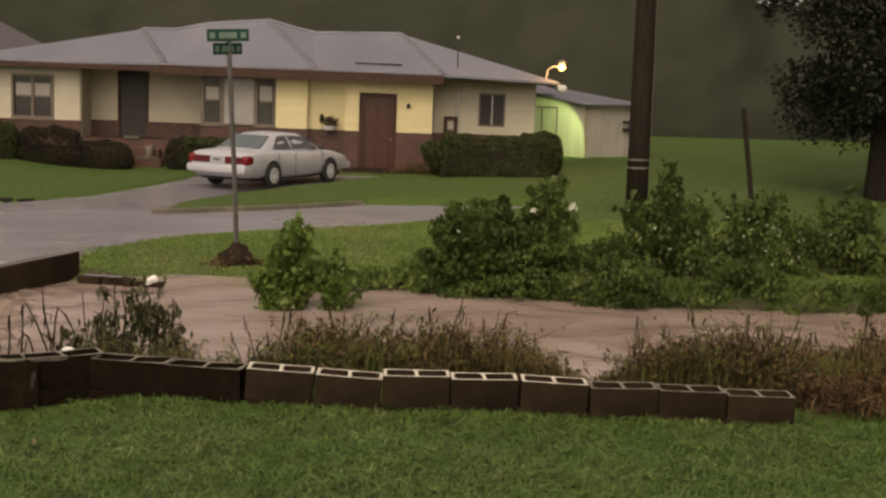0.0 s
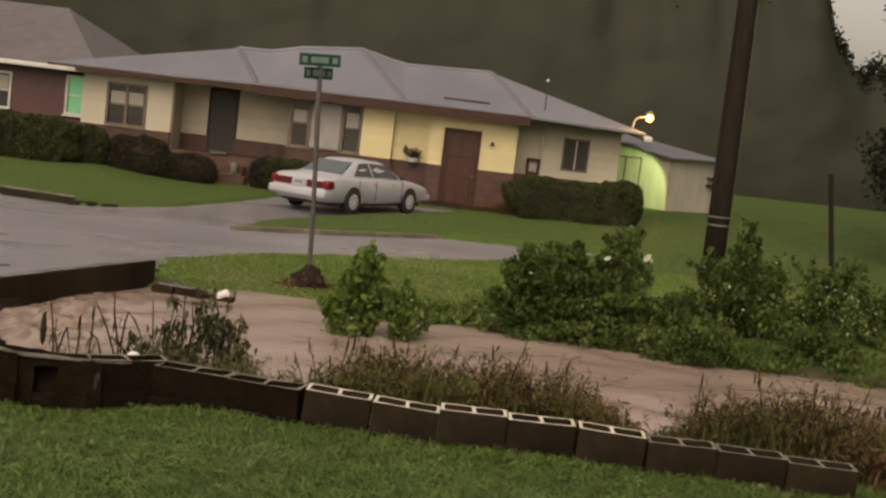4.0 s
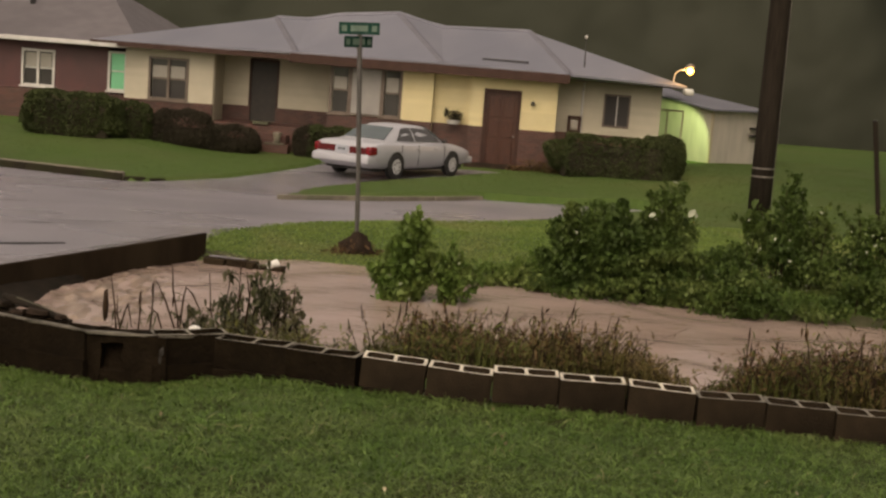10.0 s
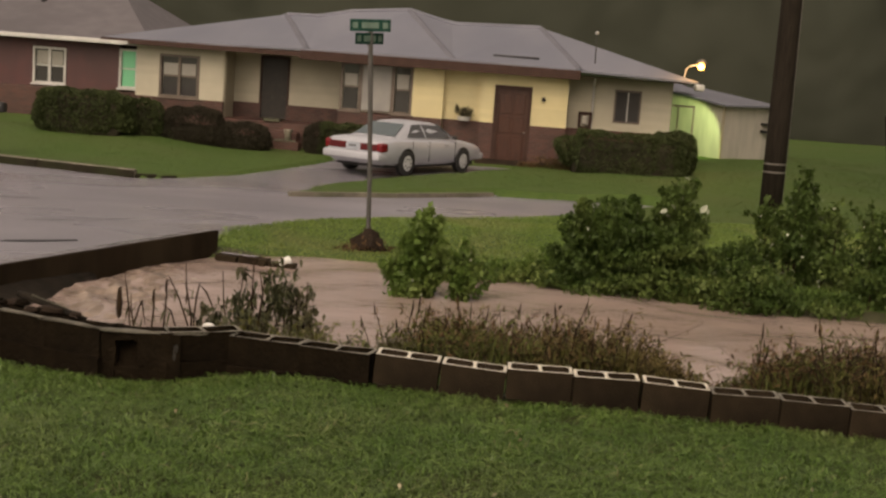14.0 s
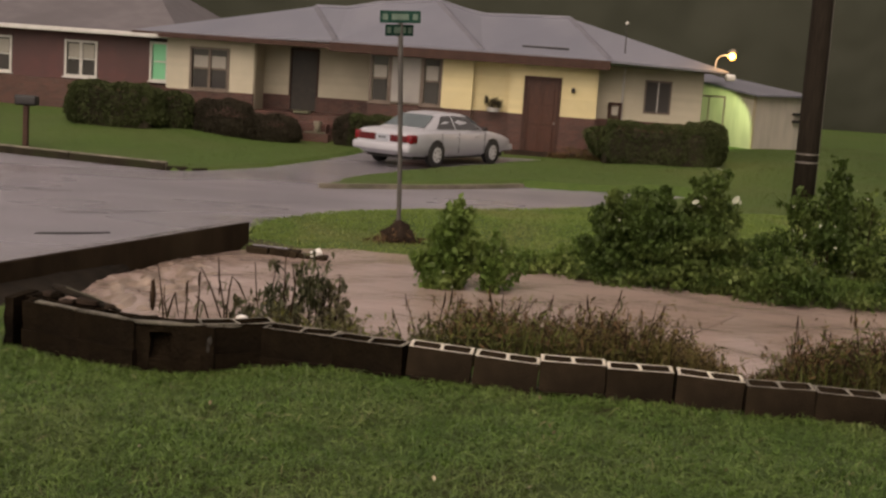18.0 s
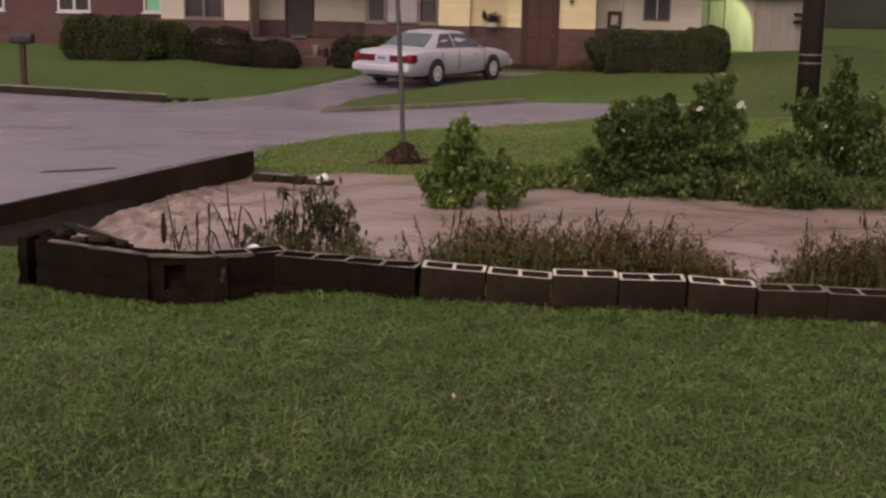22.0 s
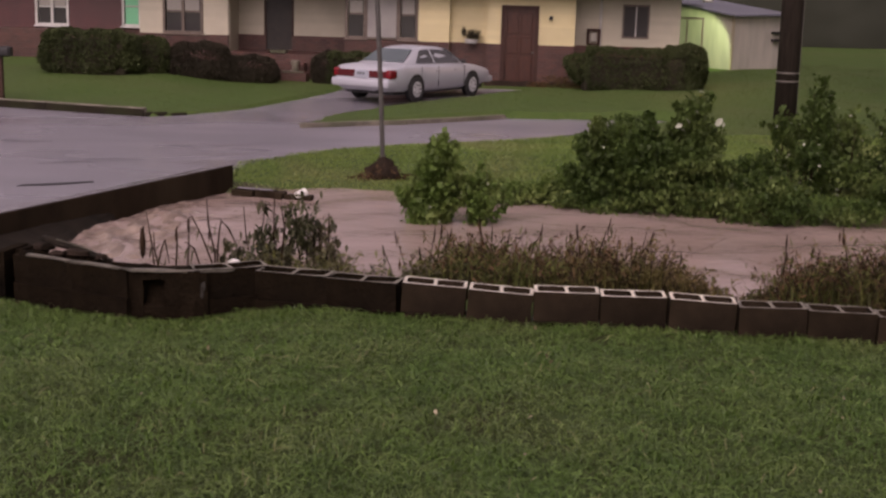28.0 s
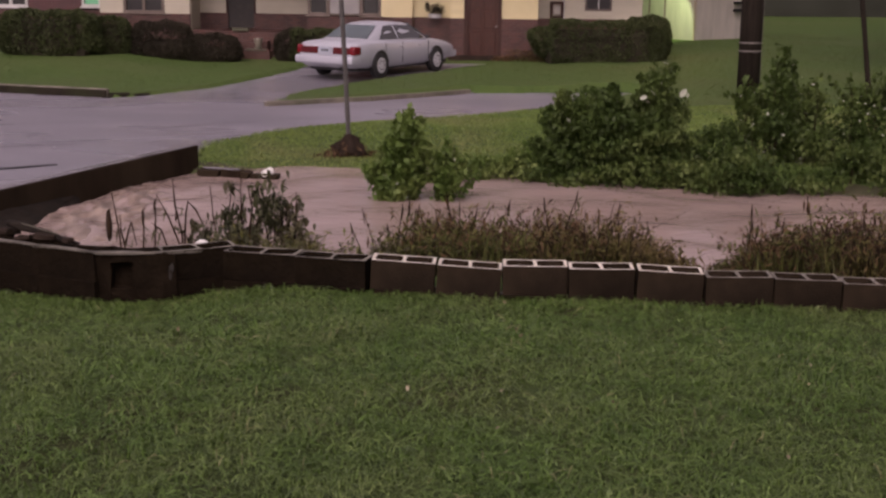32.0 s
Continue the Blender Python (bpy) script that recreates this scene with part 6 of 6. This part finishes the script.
for nm, zc, w, ang, hh in (("blade", H_ - 0.09, 0.62, 4, 0.185), ("blade", H_ - 0.29, 0.62, 50, 0.17)):
    bl = part(nm, moved(box(-w / 2, w / 2, -0.004, 0.004, -hh / 2, hh / 2, 0.002), pose(TX, -0.045, zc, 0, -3, ang)), M_SIGN, sg, "green reflective blade with white bars")
    for a, b in ((-0.27, -0.19), (-0.13, 0.13), (0.19, 0.27)):
        part("bar", moved(box(a, b, -0.0085, -0.0045, -0.045, 0.045), pose(TX, -0.045, zc, 0, -3, ang)), M_SIGNW, bl)
    part("clamp", box(TX - 0.04, TX + 0.04, -0.04, 0.04, zc - 0.1, zc - 0.06), M_POLE, sg)
bm = bmesh.new()
bmesh.ops.create_icosphere(bm, subdivisions=3, radius=1.0)
for vv in bm.verts:
    r = 1 + 0.5 * noise.noise(vv.co * 3.0) + 0.25 * noise.noise(vv.co * 8.0)
    t = max(vv.co.z, 0) ** 1.0
    vv.co = Vector((vv.co.x * 0.27 * r, vv.co.y * 0.20 * r, vv.co.z * 0.30 * r if vv.co.z > 0 else vv.co.z * 0.15))
    vv.co.x *= 1 - 0.45 * t
    vv.co.y *= 1 - 0.45 * t
tagged(link("soil_mound", moved(bm, pose(-0.93, 19.25, float(ground_z(-0.93, 19.25)) + 0.02)), M_SOIL, smooth=True), "mound of dark wet soil round the sign post", "soil")
pt_ = shell_points(rng, 520, [(0, 0, 0.02, 0.30, 0.27, 0.17), (0.3, -0.05, -0.03, 0.35, 0.25, 0.06), (-0.25, -0.1, -0.03, 0.3, 0.25, 0.06)])
pt_[:, 0] += -0.95
pt_[:, 1] += 19.25
pt_[:, 2] += float(ground_z(-0.95, 19.25)) + 0.05
tagged(leaves("weeds", pt_, 0.07, M_WEED_BROWN, rng), "dead leaves and weeds round the sign post", "weeds", kind="stuff")

# ---------------------------------------------------------------- poles
up = empty("utility_pole", pose(7.1, 26.0, float(ground_z(7.1, 26.0)), 0, -0.5, 0), "dark creosoted wooden utility pole with steel bands", "utility pole")
part("shaft", tube([(0, 0, -0.5), (0, 0, 2), (0.0, 0, 5), (0, 0, 9.5)], [0.235, 0.225, 0.205, 0.17], 18), M_WOODPOLE, up, smooth=True)
for z in (0.95, 1.12):
    part("band", tube([(0, 0, z), (0, 0, z + 0.035)], 0.236, 18), M_BAND, up)
part("ground_wire", tube([(0.22, -0.06, 0.0), (0.215, -0.06, 3), (0.19, -0.05, 8)], 0.012, 5), M_BAND, up)
gp = empty("steel_post", pose(8.97, 24.0, float(ground_z(8.97, 24.0)), 0, -9, 0), "thin black leaning steel post in the lawn", "post")
part("post", tube([(0, 0, -0.3), (0, 0, 2.35)], 0.052, 8), M_WOODPOLE, gp)
part("cap", tube([(0, 0, 2.35), (0, 0, 2.38)], 0.05, 8), M_BLACK, gp)

mb = empty("mailbox", pose(-10.4, 29.35, float(ground_z(-10.4, 29.4))), "dark mailbox on a brown wooden post", "mailbox")
part("post", box(-0.06, 0.06, -0.06, 0.06, -0.2, 0.98, 0.008), M_BROWNTRIM, mb)
bm = box(-0.26, 0.26, -0.12, 0.12, 0.98, 1.22, 0.05, 3)
part("box_body", bm, M_BLACK, mb, smooth=True)
part("flap", box(0.262, 0.275, -0.1, 0.1, 1.0, 1.2), M_BLACK, mb)


# ---------------------------------------------------------------- hedges round the houses
def clipped(x, y, z, L, D, H, n, leaf, material, label, yaw=0.0, power=4.0):
    """A clipped hedge: leaves over a rounded box, with a plain dark box as core."""
    top = empty("hedge", pose(x, y, z, 0, 0, yaw), label, "hedge")
    n = int(n * 3.0)
    u = rng.uniform(-1, 1, (n, 3))
    ax = rng.integers(0, 3, n)
    sgn = np.where(rng.uniform(0, 1, n) < 0.5, -1, 1)
    u[np.arange(n), ax] = sgn * (1 - np.abs(rng.normal(0, 0.08, n)))
    r = (np.abs(u) ** power).sum(1) ** (1 / power)
    u = u / np.maximum(r, 0.8)[:, None]
    bump_ = 1 + 0.06 * np.sin(u[:, 0] * L * 2.5) + 0.05 * np.sin(u[:, 0] * L * 5.3 + 1) + 0.05 * np.sin(u[:, 2] * 4 + u[:, 0] * L * 1.7) + rng.normal(0, 0.025, n)
    p = u * [L / 2, D / 2, H / 2] * bump_[:, None] + [0, 0, H / 2]
    leaves("foliage", p, leaf * 0.9, material, rng, top, droop=0.9, aspect=0.65, spread=1.3)
    f_ = 0.8 if power > 3 else 0.58
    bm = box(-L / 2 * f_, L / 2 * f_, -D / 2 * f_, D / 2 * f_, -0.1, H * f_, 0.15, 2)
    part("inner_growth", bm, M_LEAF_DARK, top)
    return top


clipped(5.15, 34.35, 0.33, 3.5, 1.2, 1.14, 6000, 0.075, M_LEAF_HEDGE, "clipped olive-green box hedge beside the house", -2)
clipped(6.65, 34.9, 0.33, 1.1, 1.2, 1.28, 2000, 0.08, M_LEAF_HEDGE, "rounded green hedge end at the house corner")
clipped(-9.55, 34.1, 0.4, 2.5, 1.3, 1.18, 4600, 0.085, M_LEAF_HEDGE, "dark green clipped hedge before the red house")
clipped(-8.25, 34.7, 0.3, 1.2, 1.0, 1.12, 1900, 0.085, M_LEAF_HEDGE, "small dark hedge by the brick base")
clipped(-2.55, 35.2, 0.18, 1.5, 1.0, 0.95, 2000, 0.085, M_LEAF_HEDGE, "clipped green shrub under the picture window")
clipped(-6.75, 34.9, 0.12, 1.95, 1.1, 1.2, 3600, 0.08, M_LEAF_DARK, "dense dark purple-brown shrub against the brick base", 3, 2.2)
clipped(-5.4, 34.9, 0.1, 1.6, 1.0, 0.9, 2600, 0.08, M_LEAF_DARK, "low dense dark shrub by the porch step", -4, 2.2)
clipped(-3.3, 35.3, 0.08, 0.95, 1.0, 1.05, 1800, 0.08, M_LEAF_DARK, "dark rounded shrub beside the porch", 0, 2.2)
shrub("shrub", 3.1, 34.9, [(0, -0.2, 0.12, 0.6, 0.35, 0.24), (0.6, -0.3, 0.1, 0.45, 0.3, 0.2), (-0.5, -0.2, 0.08, 0.3, 0.25, 0.14)], 1300, 0.07, M_WEED_BROWN, "low brown bedding plants by the door", zbase=0.3)

def bed_z(x, y):
    return ground_z(x, y) + 0.035 + 0.03 * lump(x * 3, y * 4)


tagged(grid_mesh("flower_bed", np.arange(0.7, 4.1, 0.12), np.arange(35.0, 36.35, 0.12), bed_z, M_SOIL, keep=lambda c: c[:, 1] > 35.25 + 0.15 * np.sin(c[:, 0] * 3)), "dark wet soil bed along the house front", "flower bed")

# pale broad leaves standing up out of the dark bush
pb = empty("broad_leaf_plant", pose(3.7, 17.75, 0.28), "plant with pale broad leaves behind the dark bush", "plant")
for lx, lz, sz, yw in ((-0.42, 0.86, 0.11, 0.2), (-0.36, 0.80, 0.09, 1.9), (-0.30, 0.93, 0.08, 2.8), (0.14, 0.93, 0.14, 0.1), (0.20, 0.90, 0.08, 0.9), (-0.13, 1.34, 0.09, 0.3), (1.65, 0.95, 0.09, 1.2), (1.72, 1.02, 0.09, 2.2)):
    part("stem", tube([(0, 0, -0.1), (lx * 0.7, -0.1, lz * 0.6), (lx, -0.28, lz)], [0.008, 0.005, 0.003], 6), M_LEAF_B, pb)
    bm = bmesh.new()
    rows_ = []
    for q in range(6):
        u = q / 5
        w = 0.32 * sz * math.sin(math.pi * (0.08 + 0.9 * u)) ** 0.8
        rows_.append([bm.verts.new((sz * (u - 0.5), y_, 0.10 * sz * abs(y_) / max(w, 1e-4) - 0.35 * sz * (u - 0.35) ** 2)) for y_ in (-w, 0, w)])
    for r0, r1 in zip(rows_, rows_[1:]):
        for q in range(2):
            bm.faces.new((r0[q], r0[q + 1], r1[q + 1], r1[q]))
    part("pale_leaf", moved(bm, pose(lx, -0.30, lz, 40 + 25 * math.sin(lx * 9), -25 + 40 * math.sin(lz * 11), math.degrees(yw))), M_FLOWER, pb, "pale yellowish leaf", smooth=True)
cup = empty("foam_cup", pose(-2.06, 17.72, WATER_Z + 0.075, 0, 80, 40), "white foam cup floating by the stone ledge", "cup")
part("cup_wall", tube([(0, 0, -0.07), (0, 0, 0.07)], [0.045, 0.064], 16), M_WHITE, cup)
part("rim", tube([(0, 0, 0.066), (0, 0, 0.078)], 0.069, 16), M_WHITE, cup)


# ---------------------------------------------------------------- plants behind the wall
dp = shrub("weed_clump", -1.25, 9.75, [(-0.02, 0, 0.62, 0.22, 0.2, 0.28), (0.28, 0, 0.50, 0.12, 0.18, 0.30), (-0.25, 0, 0.42, 0.22, 0.2, 0.22), (-0.5, 0, 0.32, 0.2, 0.2, 0.18), (0.05, 0, 0.38, 0.42, 0.25, 0.28), (0.16, 0, 0.66, 0.14, 0.16, 0.2)], 800, 0.12, M_LEAF_C, "tall wilted dark green weed with drooping leaves", stems=16, droop=0.9, aspect=0.36, category="weed", jitter=0.4, zbase=0.35, fill=0.1)
for k in range(7):
    r3 = random.Random(300 + k)
    bx, hh = -0.35 + 0.11 * k, r3.uniform(0.75, 1.02)
    tw = tube([(bx * 0.6, 0, -0.05), (bx, 0.02, hh * 0.6), (bx + r3.uniform(-0.06, 0.06), 0, hh * 0.92), (bx + r3.uniform(-0.1, 0.1), 0, hh * 0.86)], [0.007, 0.006, 0.004, 0.002], 5)
    part("twig", tw, M_STEM, dp)
fb = empty("foam_lump", pose(-1.43, 8.16, 1.068), "small white foam ball caught behind the block wall", "litter")
bm = bmesh.new()
bmesh.ops.create_uvsphere(bm, u_segments=14, v_segments=8, radius=0.038)
for vv in bm.verts:
    vv.co *= 1 + 0.15 * noise.noise(vv.co * 30)
    vv.co.x *= 1.3
part("ball", bm, M_WHITE, fb, smooth=True)
STALKS = [[(-2.30, 0.65), (-2.33, 0.9), (-2.37, 1.15)], [(-2.28, 0.72), (-2.25, 0.85), (-2.22, 0.925), (-2.18, 0.74)], [(-1.855, 0.75), (-1.93, 0.97), (-2.015, 1.155)], [(-1.825, 0.82), (-1.87, 1.07), (-1.88, 1.27)],
          [(-1.80, 0.82), (-1.785, 1.0), (-1.77, 1.092), (-1.72, 1.03), (-1.66, 0.90)], [(-2.26, 0.68), (-2.30, 0.85), (-2.31, 0.98)], [(-2.04, 0.7), (-2.035, 0.9), (-2.03, 1.1)], [(-2.14, 0.66), (-2.13, 0.86), (-2.125, 1.02)], [(-1.95, 0.72), (-1.99, 0.86), (-2.06, 0.92)], [(-1.30, 0.8), (-1.27, 1.05), (-1.30, 1.24)]]
HEADS = {0: (-2.395, 1.01, 0.77, 0.024), 6: (-2.032, 1.095, 0.99, 0.011), 7: (-2.127, 1.016, 0.90, 0.013), 3: (-1.87, 1.0, 0.92, 0.008)}
for k, path in enumerate(STALKS):
    r3 = random.Random(50 + k)
    x0_, z0_ = path[0]
    y0_ = 9.6
    zg = min(z0_, float(ground_z(x0_, y0_)))
    sk = empty("dry_stalk", pose(x0_, y0_, zg), "dead dark stalk leaning over the flood", "stalk", group="dry stalks behind the wall")
    pts = [(0, 0, -0.04)] + [(x - x0_, 0.03 * math.sin(q + k), z - zg) for q, (x, z) in enumerate(path)]
    part("stem", tube(pts, [0.008] * (len(pts) - 1) + [0.003], 6), M_STEM, sk)
    if k in HEADS:
        hx, h1, h0, hr = HEADS[k]
        bm = tube([(hx - x0_ + 0.015, 0, h1 - zg + 0.02), (hx - x0_, 0, h1 - zg), (hx - x0_, 0, (h1 * 0.55 + h0 * 0.45) - zg), (hx - x0_, 0, h0 - zg + 0.03), (hx - x0_, 0, h0 - zg)], [0.003, hr * 0.6, hr, hr * 0.8, hr * 0.2], 8)
        for vv in bm.verts:
            vv.co.x += 0.25 * hr * noise.noise(vv.co * 30)
        part("seed_head", bm, M_STEM, sk, "dark withered head", smooth=True)
    for q in range(4):
        a, b = pts[1], pts[-1]
        s_ = r3.uniform(0.05, 0.6)
        leaves("leaf", [(a[0] + (b[0] - a[0]) * s_ + r3.uniform(-0.03, 0.03), r3.uniform(-0.05, 0.05), a[2] + (b[2] - a[2]) * s_)], 0.12, M_LEAF_C, rng, sk, droop=0.9, aspect=0.14)


# ---------------------------------------------------------------- trees and woods
def tree(x, y, h, r, n, leaf, material, label, low=0.35, name="tree", trunk=0.3, seed=1, category="tree"):
    z = float(ground_z(x, y))
    top = empty(name, pose(x, y, z), label, category)
    r4 = random.Random(seed)
    pts = [(0, 0, -0.3), (0.1, 0, h * 0.3), (r4.uniform(-0.3, 0.3), 0, h * 0.6), (r4.uniform(-0.4, 0.4), 0, h * 0.92)]
    bms = [tube(pts, [trunk * 1.25, trunk, trunk * 0.6, trunk * 0.12], 10)]
    blobs = []
    for q in range(15):
        s = low + (0.96 - low) * (q + 0.5) / 15
        a = q * 2.4 + r4.uniform(-0.4, 0.4)
        reach = r * (0.95 - 0.55 * abs(s - 0.5)) * r4.uniform(0.5, 0.95)
        tip = Vector((reach * math.cos(a), reach * math.sin(a), h * s + 0.1 * reach))
        bms.append(tube([(0.05, 0, h * s * 0.82), tip * 0.55 + Vector((0, 0, h * s * 0.4)), tip], [trunk * 0.35, trunk * 0.2, 0.02], 6))
        blobs.append((tip.x * 0.8, tip.y * 0.8, tip.z, r * 0.42, r * 0.42, h * 0.10))
    part("trunk", join(*bms), M_BARK, top)
    leaves("crown", shell_points(rng, n, blobs, 0.45), leaf, material, rng, top, droop=0.4, aspect=0.55)
    return top


# First two trees stand mostly out of view, added to shade the lawn.
tree(19.5, 25.0, 14, 4.5, 22000, 0.25, M_TREE, "tall dark tree, mostly out of view, added to shade the lawn", low=0.2, trunk=0.4, seed=8)
tree(21.5, 38.0, 15, 4.5, 22000, 0.28, M_TREE, "tall dark tree, mostly unseen, added for shade before the woods", low=0.12, trunk=0.4, seed=9)
tree(14.9, 30.5, 13, 4.1, 90000, 0.17, M_TREE, "big dark tree with low drooping boughs on the lawn", low=0.10, trunk=0.5, seed=3)

random.seed(11)
woods = empty("far_woods", Matrix(), "dark rain-blurred wall of woodland behind the houses", "woods", kind="stuff")


def wood_top(x):
    az = np.degrees(np.arctan2(x, 62.0))
    h = 13.0 + 1.3 * np.sin(x * 0.35) + 0.9 * np.sin(x * 0.91 + 1) + 0.5 * np.sin(x * 2.3)
    gap = step(18.0, 20.2, az) * step(26.0, 24.0, az)
    return h * (1 - 0.42 * gap)


def wood_face(x, s):
    """Rounded crowns piled up; s runs from the ground to the tree tops."""
    z = wood_top(x) * s
    b = 0.0
    for k, (px, pz, q) in enumerate(((3.4, 3.0, 0.26), (1.9, 1.7, 0.13), (0.9, 0.8, 0.06))):
        b = b + q * np.abs(np.sin(x / px * 1.9 + 1.3 * np.sin(z / pz + k)) * np.sin(z / pz * 1.9 + 1.1 * np.sin(x / px * 1.3 + 2 * k)))
    return 60 + 5.5 * s ** 2.2 - b - 1.2 * np.sin(x * 0.13)


gx, gs = np.meshgrid(np.arange(-64, 64.1, 0.32), np.linspace(-0.03, 1.0, 60))
gv = np.stack([gx.ravel(), wood_face(gx, np.clip(gs, 0, 1)).ravel(), (wood_top(gx) * gs).ravel()], 1)
i_, j_ = np.meshgrid(np.arange(gx.shape[1] - 1), np.arange(gx.shape[0] - 1))
k_ = (j_ * gx.shape[1] + i_).ravel()
raw_mesh("tree_crowns", gv, np.stack([k_, k_ + 1, k_ + 1 + gx.shape[1], k_ + gx.shape[1]], 1), M_WOODS, woods, smooth=True)
# leafy fringe along the tree tops, thinnest where the sky shows
fx = rng.uniform(-64, 64, 30000)
fs = 1.0 + rng.normal(0, 0.045, len(fx)) + 0.03 * np.sin(fx * 3.1)
leaves("top_leaves", np.stack([fx, wood_face(fx, np.clip(fs, 0, 1)) - 0.1, wood_top(fx) * fs], 1), 0.30, M_WOODS_LEAF, rng, woods, droop=0.3, aspect=0.6)

# unseen wall added for the house behind the viewpoint, blocking sky light
bm = box(-9, 9, -4.2, -4.0, 0.8, 4.4)
tagged(link("wall_behind", bm, M_CREAM), "unseen plain wall added behind the viewpoint to block sky", "wall", kind="structure")
